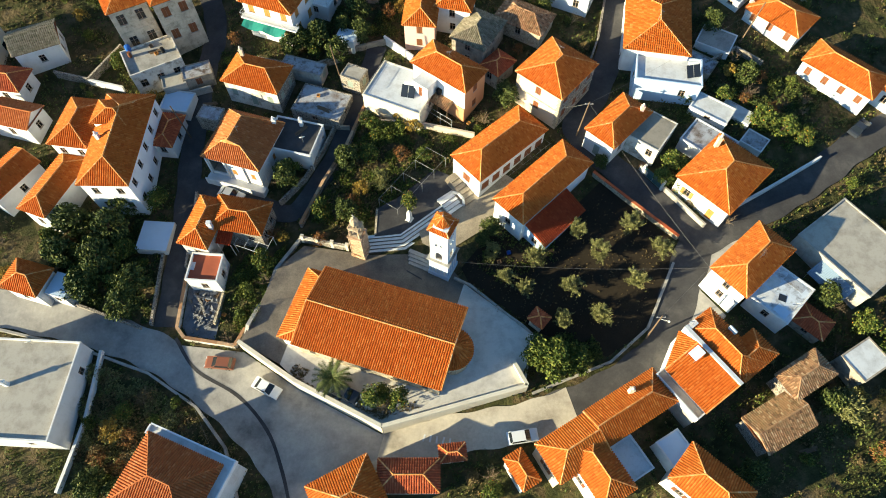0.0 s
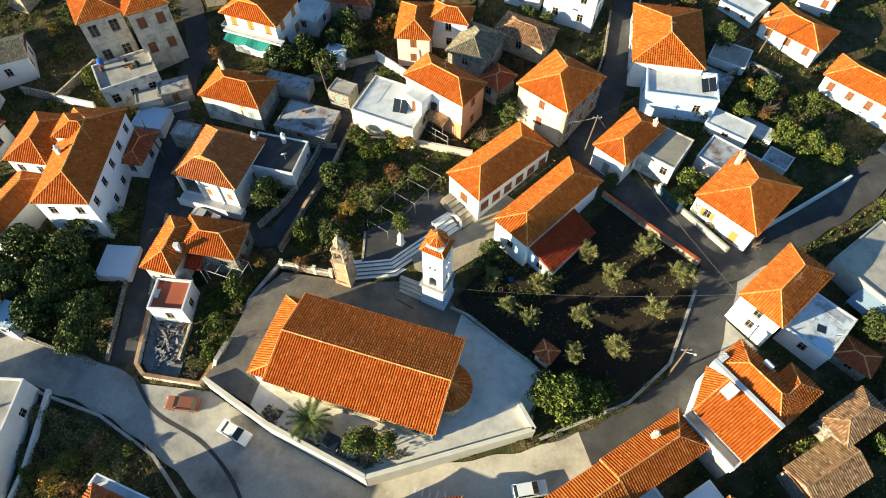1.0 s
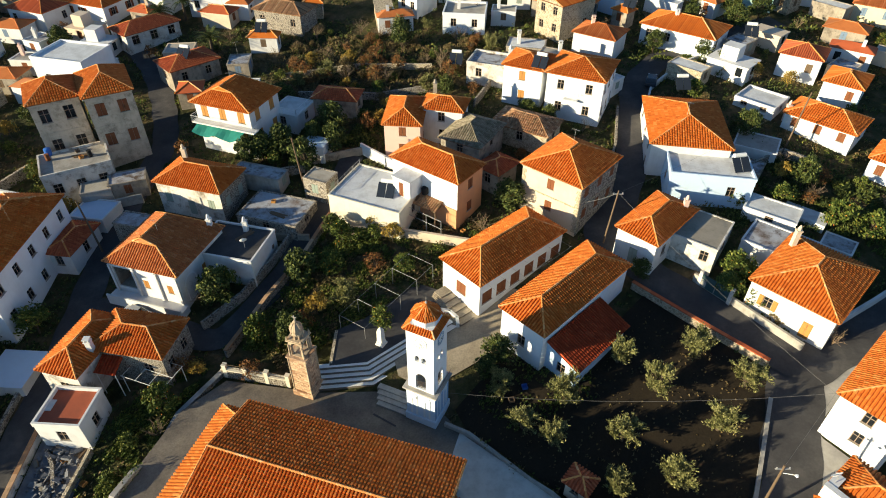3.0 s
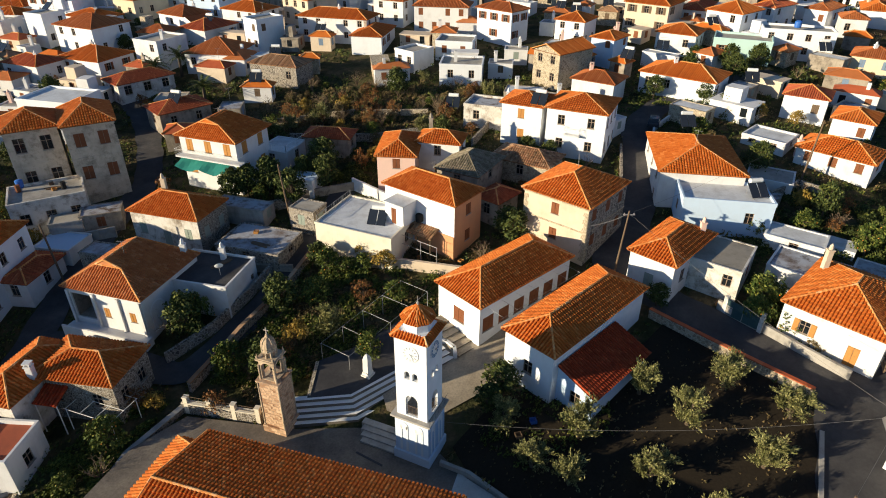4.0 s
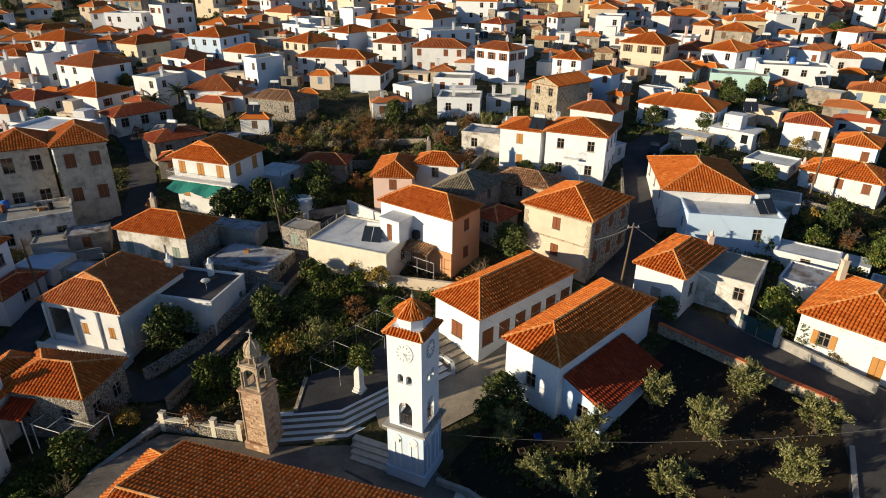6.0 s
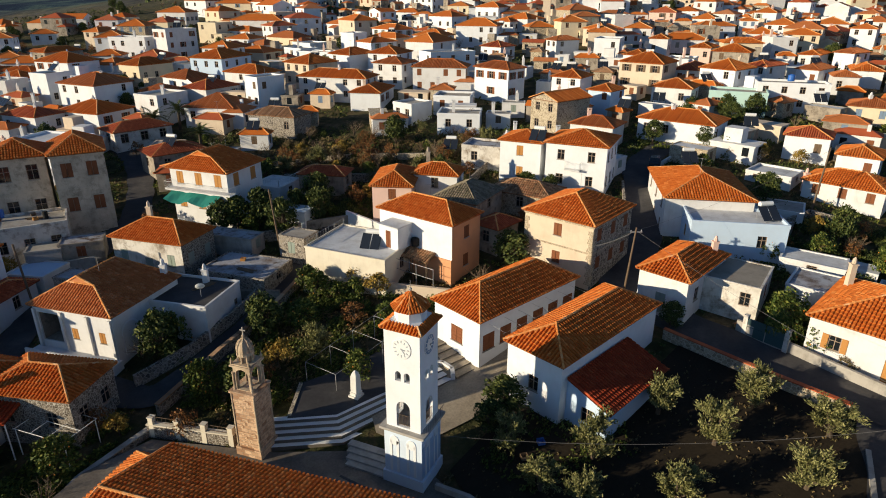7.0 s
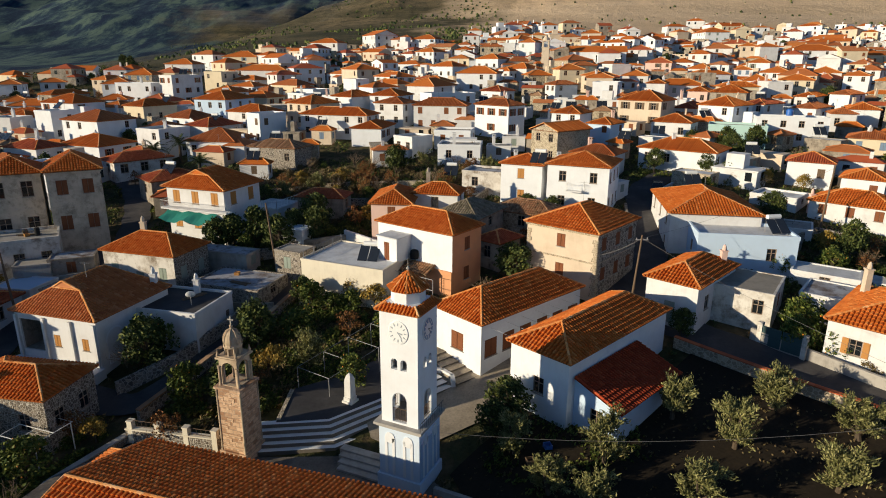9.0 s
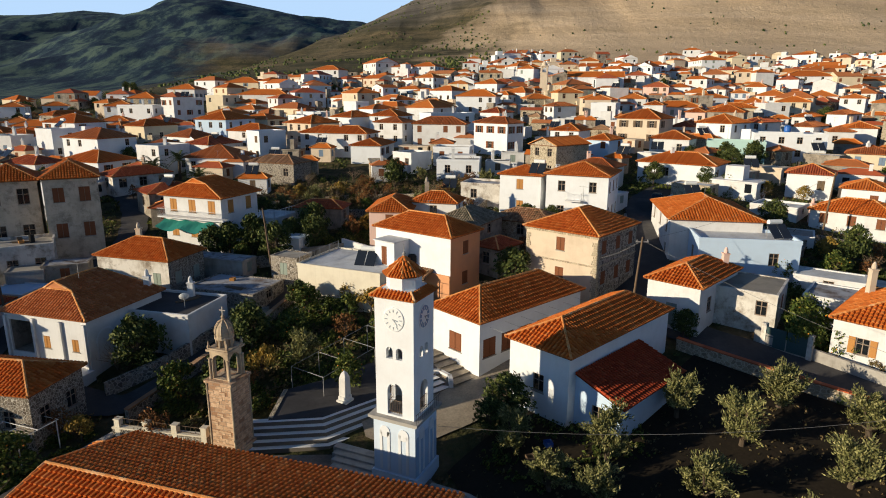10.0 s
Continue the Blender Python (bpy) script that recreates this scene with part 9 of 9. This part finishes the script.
# ---- balconies ----
def balcony(hob, u0, u1, v0, depth, z, label_rail="painted steel"):
    """A slab with a railing along the front of a house, in its own axes."""
    s = Shape()
    s.box(u0, u1, v0 - depth, v0, z - 0.14, z)
    bal = put("balcony", s.mesh("balcony", (WHITE,)), hob)
    s = Shape()
    for a, b in (((u0, v0), (u0, v0 - depth)), ((u0, v0 - depth), (u1, v0 - depth)), ((u1, v0 - depth), (u1, v0))):
        for h in (0.1, 0.95):
            s.tube((*a, z + h), (*b, z + h), 0.02, n=4)
        d = math.hypot(b[0] - a[0], b[1] - a[1])
        n = max(2, int(d / 0.16))
        for k in range(n + 1):
            t = k / n
            x, y = a[0] + (b[0] - a[0]) * t, a[1] + (b[1] - a[1]) * t
            s.tube((x, y, z), (x, y, z + 0.95), 0.01, n=3, caps=False)
    put("balcony_rail", s.mesh("balcony_rail", (ALUWHITE,)), bal)


balcony(house_teal, -4.4, 5.4, -3.5, 1.2, 3.6)
balcony(house_w, -1.2, 0.8, -3.9, 0.9, 3.3)
balcony(house_r, -1.4, 1.0, -2.7, 0.9, 0.4)
s = Shape()
for i in range(14):
    for j in range(5):
        def wv(i, j):
            return Vector((-4.4 + 7.6 * i / 14, -3.6 - 1.7 * j / 5, 3.1 - 0.15 * j - 0.30 * math.sin(i * 0.45) ** 2 * (0.5 + 0.2 * j) - 0.07 * math.sin(i * 1.9 + j)))
        s.face((wv(i, j), wv(i + 1, j), wv(i + 1, j + 1), wv(i, j + 1)))
put("awning", s.mesh("awning", (TEAL,), True), house_teal, label="sagging teal canvas awning")

# recessed porch of the white house, its front terrace and side arch
s = Shape()
px0, px1, pz0, pz1, pd = -3.95, -1.5, 0.85, 3.75, 2.4
py0 = -4.4
s.face(((px0, py0 + pd, pz0), (px1, py0 + pd, pz0), (px1, py0 + pd, pz1), (px0, py0 + pd, pz1)))
s.face(((px0, py0 + 0.16, pz0), (px0, py0 + pd, pz0), (px0, py0 + pd, pz1), (px0, py0 + 0.16, pz1)))
s.face(((px1, py0 + pd, pz0), (px1, py0 + 0.16, pz0), (px1, py0 + 0.16, pz1), (px1, py0 + pd, pz1)))
s.face(((px0, py0 + 0.16, pz0), (px1, py0 + 0.16, pz0), (px1, py0 + pd, pz0), (px0, py0 + pd, pz0)))
s.face(((px0, py0 + 0.16, pz1), (px0, py0 + pd, pz1), (px1, py0 + pd, pz1), (px1, py0 + 0.16, pz1)))
# grey lining puts the shade inside the white house's recess into colour
put("porch_recess", s.mesh("porch_recess", (GREY,)), house_i, label="dark recessed porch")
s = Shape()
s.box(-4.75, 4.75, -5.9, -4.42, -2.2, 0.15)
s.box(-4.75, 4.75, -5.9, -5.72, 0.15, 0.62)
put("porch_terrace", s.mesh("porch_terrace", (WHITE,)), house_i)
for a in (-4.2, -1.2, 1.7, 4.2):
    s = Shape()
    s.box(a - 0.13, a + 0.13, -4.62, -4.405, 0.15, 4.1)
    put("pilaster", s.mesh("pilaster", (WHITE,)), house_i)
s = Shape()
arch_hole(s, pose(4.405, -2.6, 0, 0, 0, 90) @ Matrix.Translation((0, -0.07, 0)), 0.95, 0.1, 2.2, 0.07, 0)
for k in range(8):
    a0, a1 = math.pi * k / 8, math.pi * (k + 1) / 8
    for r0, r1 in ((0.95, 1.12),):
        s.face([pose(4.405, -2.6, 0, 0, 0, 90) @ Vector((-r * math.cos(a), -0.07, 2.2 + r * math.sin(a))) for r, a in ((r0, a0), (r1, a0), (r1, a1), (r0, a1))])
put("side_arch", s.mesh("side_arch", (BRIGHT,)), house_i, label="raised white arch on the side wall")

# brown lower front and porch of the terrace house
s = Shape()
s.box(-0.6, 4.9, -2.75, -2.6, -0.4, 2.4)
put("lower_front", s.mesh("lower_front", (ORANGE,)), house_g, label="orange-brown rendered lower front")
s = Shape()
for a in (-0.4, 2.4, 4.6):
    s.tube((a, -5.4, -0.6), (a, -5.4, 2.3), 0.04, n=5)
for z in (1.2, 2.3):
    s.tube((-0.4, -5.4, z), (4.6, -5.4, z), 0.03, n=5)
put("porch_frame", s.mesh("porch_frame", (STEEL,)), house_g)
s = Shape()
tiled_slope(s, (-0.9, -4.3, 2.15), (2.9, -4.3, 2.15), (-0.9, -2.62, 2.75), (2.9, -2.62, 2.75), 2)
s.face(((-0.9, -2.62, 2.68), (2.9, -2.62, 2.68), (2.9, -4.3, 2.08), (-0.9, -4.3, 2.08)))
put("porch_roof", s.mesh("porch_roof", (TILEOLD,)), house_g, label="ragged old tile porch roof")
for a in (-0.8, 1.0, 2.8):
    s = Shape()
    s.tube((a, -4.2, -1.2), (a, -4.2, 2.1), 0.07, n=6)
    put("porch_post", s.mesh("porch_post", (GREYWOOD,)), house_g)

# small tiled kiosk by the olive field, sheds and lean-tos
house("tiny tiled shelter at the field's edge", 12.9, 31.2, -40, 2.4, 2.2, 1.9, 1, rise=0.6, wall=CREAM, front=1, right=0, left=0, back=0, style="plain", detail=2, name="shelter", group="sheds", base=0.2, tile=TILERED)
house("lean-to under dark red tiles by the road", 1.2, 14.2, 6, 3.4, 2.2, -0.4, 1, rise=0.5, wall=CREAM, front=0, right=0, left=0, back=0, detail=2, tile=TILERED, name="shed", group="sheds")
house("white flat-roofed house behind the stone house", -56.0, 98.0, -14, 9.0, 7.0, 11.4, 1, "flat", wall=BRIGHT, front=2, right=2, left=1, back=0, style="plain", deck=ROOFWHITE, parapet=0.3, over=0)
terrace_room = house("low white room with red terrace deck and parapet", -33.3, 38.8, -4, 4.4, 4.2, 1.75, 1, "flat", wall=WHITE, front=1, right=1, left=0, back=0, style="plain", detail=2, deck=REDDECK, parapet=0.4, over=0.0)
s = Shape()
s.box(-2.0, -1.55, -0.4, 0.7, 0.0, 3.1)
s.box(-2.06, -1.49, -0.46, 0.76, 3.1, 3.2)
put("chimney", s.mesh("chimney", (WHITE,)), terrace_room)
house("low shed with white sheet roof", 45.0, 63.4, -40, 5.0, 2.6, 5.8, 1, "flat", wall=WHITE, front=0, right=0, left=0, back=0, deck=ROOFWHITE, parapet=0, over=0, name="shed", group="sheds")
house("grey shed beside the long white house", 43.6, 76.4, -30, 5.4, 4.6, 8.0, 1, "flat", wall=WHITE, front=1, right=1, left=0, back=0, style="plain", deck=CONCRETE, parapet=0.1, over=0, name="shed", group="sheds")
house("slatted corrugated shed roof", 54.0, 25.0, 30, 5.0, 4.0, 3.4, 1, "flat", wall=GREY, front=1, right=0, left=0, back=0, style="plain", deck=ROOFWHITE, parapet=0.05, over=0, name="shed", group="sheds")
house("red-tiled store behind the patched roof", 48.8, 30.4, -43, 4.6, 3.6, 2.9, 1, rise=0.6, wall=GREY, front=1, right=0, left=0, back=0, style="plain", detail=2, tile=TILERED)
house("pale blue flat-roofed store in the yard", 28.8, 14.2, 30, 3.4, 4.2, 0.9, 1, "flat", wall=WHITE, front=1, right=0, left=0, back=0, style="plain", deck=BLUE, parapet=0.08, over=0, name="shed", group="sheds")
house("white terrace block beside the wing", 22.8, 13.2, 30.5, 3.6, 4.6, 0.9, 1, "flat", wall=WHITE, front=1, right=1, left=0, back=0, style="plain", deck=ROOFWHITE, parapet=0.3, over=0)
flat_teal = house("white roof terrace beside the balcony house", -20.2, 86.6, -20.6, 4.6, 5.2, 8.0, 1, "flat", wall=WHITE, front=1, right=1, left=0, back=0, style="plain", deck=ROOFWHITE, parapet=0.1, over=0)
railing([on(flat_teal, u, v, 0)[:2] for u, v in ((-2.2, -2.5), (2.2, -2.5), (2.2, 2.5))], 8.1, 0.9, ALUWHITE, "thin white railing round the roof terrace")
house("small white garden store under the trees", -15.6, 78.4, -18, 3.2, 2.6, 6.9, 1, "flat", wall=BRIGHT, front=0, right=1, left=0, back=0, style="plain", deck=BLUE, parapet=0.05, over=0, name="shed", group="sheds")
car(-12.6, 21.4, -24, CARDARK, "dark car half hidden behind the palm")

# ---- the little white stair hut on the terrace beside the salmon house ----
hut = thing("roof_hut", -2.6, 66.6, 6.8, -37, "small white stair hut on the roof terrace", "hut")
s = Shape()
wall_panel(s, pose(-1.3, -1.3, 0), 2.6, -0.05, 2.4, [(0.9, 1.6, 0.02, 1.95)])
wall_panel(s, pose(1.3, -1.3, 0, 0, 0, 90), 2.6, -0.05, 2.4, [])
wall_panel(s, pose(1.3, 1.3, 0, 0, 0, 180), 2.6, -0.05, 2.4, [])
wall_panel(s, pose(-1.3, 1.3, 0, 0, 0, 270), 2.6, -0.05, 2.4, [])
put("wall", s.mesh("wall", (BRIGHT,)), hut)
s = Shape()
s.box(-1.42, 1.42, -1.42, 1.42, 2.4, 2.52)
put("roof", s.mesh("roof", (ROOFWHITE,)), hut)
me, pane = window_mesh(0.7, 1.9, "door", FRAME, BROWN)
wob = put("door", me, hut, pose(-0.05, -1.3, 0.02))
for leaf in SHUTTERS[me.name]:
    put("leaf", leaf, wob)

# garden walls among the shaded plots to the north-west
garden_wall(((-63.4, 73.4), (-57.6, 72.0), (-53.4, 78.6)), 1.4, 0.35, STONE, "rough stone wall round a shaded garden", None)
garden_wall(((-57.6, 72.0), (-51.8, 70.6)), 1.2, 0.35, WHITE, "whitewashed garden wall with a bend", None)
garden_wall(((-44.0, 68.6), (-37.4, 70.4)), 1.3, 0.3, CONCRETE, "bare concrete yard wall by the alley", None)
garden_wall(((-30.6, 75.6), (-22.0, 73.6), (-16.6, 75.4)), 1.3, 0.35, STONE, "long stone wall below the balcony house", None)
garden_wall(((-25.6, 63.6), (-14.6, 62.6)), 0.9, 0.3, GREY, "patched grey yard wall", None)
garden_wall(((38.0, 70.2), (46.4, 74.8), (50.2, 72.0)), 1.1, 0.3, STONE, "stone wall between the gardens", None)
garden_wall(((6.4, 88.4), (12.0, 99.6)), 1.2, 0.3, STONE, "stone wall beside the upper plot", None)
garden_wall(((-20.4, 92.6), (-8.0, 91.4), (2.6, 93.6)), 1.1, 0.35, STONE, "tumbled stone terrace wall", None)
garden_wall(((-24.0, 98.4), (-12.0, 100.6), (0.0, 99.6)), 0.9, 0.35, PALESTONE, "dry stone terrace wall on the open plot", None)

# lean-to, fire wall and terrace on the street side of the broad house
zb5 = house_s5.matrix_basis.translation.z


def at5(u, v, z):
    return Vector((u, v, z - zb5))


s = Shape()
foot_w, foot_s, foot_n = at5(-2.2, -7.75, 4.3), at5(4.6, -7.75, 4.3), at5(-4.75, -2.6, 4.3)
top_w, top_s = at5(-2.2, -2.55, 5.6), at5(4.6, -2.55, 5.6)
tiled_slope(s, foot_w, foot_s, top_w, top_s, 2)
tiled_slope(s, foot_n, foot_w, top_w, top_w, 2)
cap_line(s, foot_w, top_w, 0.1)
cap_line(s, foot_s, top_s, 0.1)
put("lean_to_roof", s.mesh("lean_to_roof", (TILE, CAPTILE)), house_s5)
s = Shape()
ring = [(-4.5, -2.6), (-2.05, -7.5), (4.4, -7.5), (4.4, -2.6)]
for (ax, ay), (bx, by) in zip(ring, ring[1:]):
    s.face((at5(ax, ay, -2.0), at5(bx, by, -2.0), at5(bx, by, 4.25), at5(ax, ay, 4.25)))
s.face((at5(4.4, -7.5, 4.25), at5(4.4, -2.6, 4.25), at5(4.4, -2.6, 5.5)))
put("lean_to_wall", s.mesh("lean_to_wall", (WHITE,)), house_s5)
s = Shape()
s.box(-2.4, 4.5, -8.75, -7.52, -2.2 - zb5, 3.4 - zb5)
put("terrace", s.mesh("terrace", (SLABGREY,)), house_s5)
for x0, x1, y0, y1 in ((-2.5, 4.6, -8.9, -8.72), (-2.5, -2.32, -8.72, -7.52), (4.42, 4.6, -8.72, -7.52)):
    s = Shape()
    s.box(x0, x1, y0, y1, 2.6 - zb5, 3.95 - zb5)
    put("terrace_wall", s.mesh("terrace_wall", (WHITE,)), house_s5)
par = thing("roof_parapet", *on(house_s5, 0, -2.35, 4.9 - zb5), -54, "white rendered fire wall across the tiled roofs", "parapet")
s = Shape()
s.box(-4.6, 4.6, -0.2, 0.2, -1.2, 1.0)
put("wall", s.mesh("wall", (WHITE,)), par)
s = Shape()
s.box(-4.66, 4.66, -0.26, 0.26, 1.0, 1.08)
put("coping", s.mesh("coping", (ROOFWHITE,)), par)
s = Shape()
s.box(-4.62, -3.9, -0.3, 1.6, 0.2, 1.04)
put("return_wall", s.mesh("return_wall", (WHITE,)), par)

# pale flat collector on a stand above the lean-to
panel = thing("solar_collector", *on(house_s5, -1.3, -4.0, 5.2 - zb5), -54, "pale blue-grey flat solar collector on a steel stand", "solar panel")
s = Shape()
s.box(-0.65, 0.65, -0.8, 0.8, -0.04, 0.04, 0, pose(0, 0, 1.0, 22, 0, 0))
put("collector", s.mesh("collector", (BLUEPANEL,)), panel)
s = Shape()
for a in (-0.55, 0.55):
    s.tube((a, -0.7, -0.3), (a, -0.7, 0.7), 0.025, n=5)
    s.tube((a, 0.7, -0.1), (a, 0.7, 1.26), 0.025, n=5)
put("stand", s.mesh("stand", (STEEL,)), panel)

# white hot-water tank on the rear slope
tank = thing("water_tank", 36.4, 27.9, 5.9, -54, "white hot-water tank lying on the tiles", "water tank")
s = Shape()
s.lathe(((0.02, -0.6), (0.24, -0.58), (0.3, -0.5), (0.3, 0.5), (0.24, 0.58), (0.02, 0.6)), 14, 0, pose(0, 0, 0.3, 0, 90, 0))
put("drum", s.mesh("drum", (ALUWHITE,), True), tank)
s = Shape()
for a in (-0.4, 0.4):
    s.box(a - 0.04, a + 0.04, -0.25, 0.25, -0.4, 0.14)
put("cradle", s.mesh("cradle", (STEEL,)), tank)

# flat rim round the hipped roof of the house below the road
zb2 = house_s2.matrix_basis.translation.z
for name, bx in (("roof_terrace", (-5.6, 6.3, 4.1, 5.2, -3.0, 1.15 - zb2)), ("roof_terrace", (5.1, 6.3, -4.4, 4.098, -3.0, 1.15 - zb2))):
    s = Shape()
    s.box(*bx)
    put(name, s.mesh(name, (ROOFWHITE,)), house_s2)
for bx in ((-5.7, 6.48, 5.21, 5.4), (6.31, 6.48, -4.5, 5.2), (-5.8, -5.61, 4.0, 5.2)):
    s = Shape()
    s.box(*bx, 0.6 - zb2, 1.5 - zb2)
    put("parapet", s.mesh("parapet", (BRIGHT,)), house_s2)

# patches of sheet and paint on the flat roof behind the roadside house
zb7 = 4.3 - flat_s7.matrix_basis.translation.z
for k, (px, py, pa, pb, pr, pm) in enumerate(((-1.4, -1.9, 1.0, 1.1, 4, ROOFWHITE), (1.3, -2.3, 0.9, 0.7, -6, BLUE), (-1.6, 0.6, 0.7, 0.9, 12, ROOFWHITE), (0.5, 2.4, 1.4, 0.6, -3, TIN), (0.4, -0.6, 0.5, 0.5, 20, PANEL))):
    s = Shape()
    s.box(-pa, pa, -pb, pb, 0, 0.012 + 0.004 * k, 0, pose(px, py, zb7 - 0.018, 0, 0, pr))
    put("roof_patch", s.mesh("roof_patch", (pm,)), flat_s7)

# blue sheet awning below the concrete building
zb8 = flat_s8.matrix_basis.translation.z
s = Shape()
for k in range(22):
    x0, x1 = -1.4 + 0.25 * k, -1.4 + 0.25 * (k + 1)
    m0, dz = (x0 + x1) / 2, 0.05
    hi, lo = 4.7 - zb8, 3.3 - zb8
    for a, b, za, zc in ((x0, m0, 0, dz), (m0, x1, dz, 0)):
        s.face(((a, -7.1, lo + za), (b, -7.1, lo + zc), (b, -5.02, hi + zc), (a, -5.02, hi + za)))
        s.face(((a, -7.1, lo + za - 0.02), (a, -5.02, hi + za - 0.02), (b, -5.02, hi + zc - 0.02), (b, -7.1, lo + zc - 0.02)))
put("awning", s.mesh("awning", (BLUEWOOD,)), flat_s8, label="blue corrugated sheet awning")
for a in (-1.2, 1.3, 3.9):
    s = Shape()
    s.tube((a, -7.0, -0.6), (a, -7.0, 3.3 - zb8), 0.03, n=6)
    put("awning_post", s.mesh("awning_post", (STEEL,)), flat_s8)


# worn white marks painted on the road
marks = thing("road_marking", -0.8, 16.2, ground_at(-0.8, 16.2) + 0.08, -9, "worn white painted bars on the road", "road marking")
for k in range(5):
    s = Shape()
    s.box(-0.12, 0.12, -0.45, 0.45, 0.0, 0.012, 0, pose(-1.7 + 0.85 * k, 0.04 * (k % 2), 0.03 * (0.85 * k - 1.7), 6, 0, -8 + 5 * (k % 3)))
    put("bar", s.mesh("bar", (ROOFWHITE,)), marks)


# ---- clutter in the yards and on the flat roofs ----
crng2 = random.Random(5)


def barrel(x, y, z, material, label):
    b = thing("barrel", x, y, z, 0, label, "barrel", "barrels")
    q = Shape()
    q.lathe(((0.27, 0.0), (0.29, 0.03), (0.29, 0.28), (0.3, 0.3), (0.29, 0.32), (0.29, 0.58), (0.3, 0.6), (0.29, 0.62), (0.29, 0.86), (0.27, 0.9)), 14)
    put("drum", q.mesh("drum", (material,)), b)


def plank_stack(x, y, z, rot):
    b = thing("plank_stack", x, y, z, rot, "loose stack of weathered boards", "planks", "plank stacks")
    q = Shape()
    q.box(-1.1, 1.1, -0.09, 0.09, 0.0, 0.035)
    me = q.mesh("plank", (GREYWOOD,))
    for k in range(7):
        put("plank", me, b, pose(crng2.uniform(-0.2, 0.2), (k % 3 - 1) * 0.22 + crng2.uniform(-0.04, 0.04), 0.036 * (k // 3), 0, 0, crng2.uniform(-6, 6)))


def crate(x, y, z, rot, material):
    b = thing("crate", x, y, z, rot, "small open slatted harvest crate", "crate", "crates")
    q = Shape()
    q.box(-0.26, 0.26, -0.012, 0.012, -0.04, 0.04)
    me = q.mesh("slat", (material,))
    for zz in (0.05, 0.16, 0.27):
        for a in (0, 90, 180, 270):
            put("slat", me, b, pose(0, 0, 0, 0, 0, a) @ pose(0, -0.25, zz))
    q = Shape()
    q.box(-0.25, 0.25, -0.25, 0.25, 0.0, 0.015)
    put("base", q.mesh("base", (material,)), b)


for x, y, z in ((-49.6, 73.6, 6.92), (-44.6, 74.6, 6.92)):
    barrel(x, y, z, crng2.choice((STEEL, RUBBER, BROWN)), "dented metal drum on a flat roof")
for x, y, z, rot in ((-45.8, 74.8, 6.9, 20), (-18.6, 65.0, 4.5, -30), (-21.6, 60.6, 4.7, 50), (-33.2, 33.6, None, 10), (-32.0, 36.8, None, 70), (-34.6, 36.0, None, 120), (9.0, 63.2, None, 30), (2.4, 62.8, None, -20), (30.2, 55.6, None, 40), (46.0, 14.6, None, 20), (38.6, 18.6, None, 80), (-37.6, 68.0, None, 10)):
    plank_stack(x, y, ground_at(x, y) + 0.02 if z is None else z, rot)
for x, y, z in ((-46.8, 75.8, 6.9), (-45.6, 74.2, 6.9), (-19.6, 67.6, 4.5), (-31.6, 34.8, None), (-33.4, 35.4, None), (-30.8, 33.2, None), (4.0, 63.0, None), (-0.6, 63.8, None), (29.6, 54.8, None), (8.0, 40.2, None), (9.4, 41.6, None)):
    crate(x, y, ground_at(x, y) + 0.05 if z is None else z, crng2.uniform(0, 90), crng2.choice((GREYWOOD, OAK, BLUEPLASTIC)))
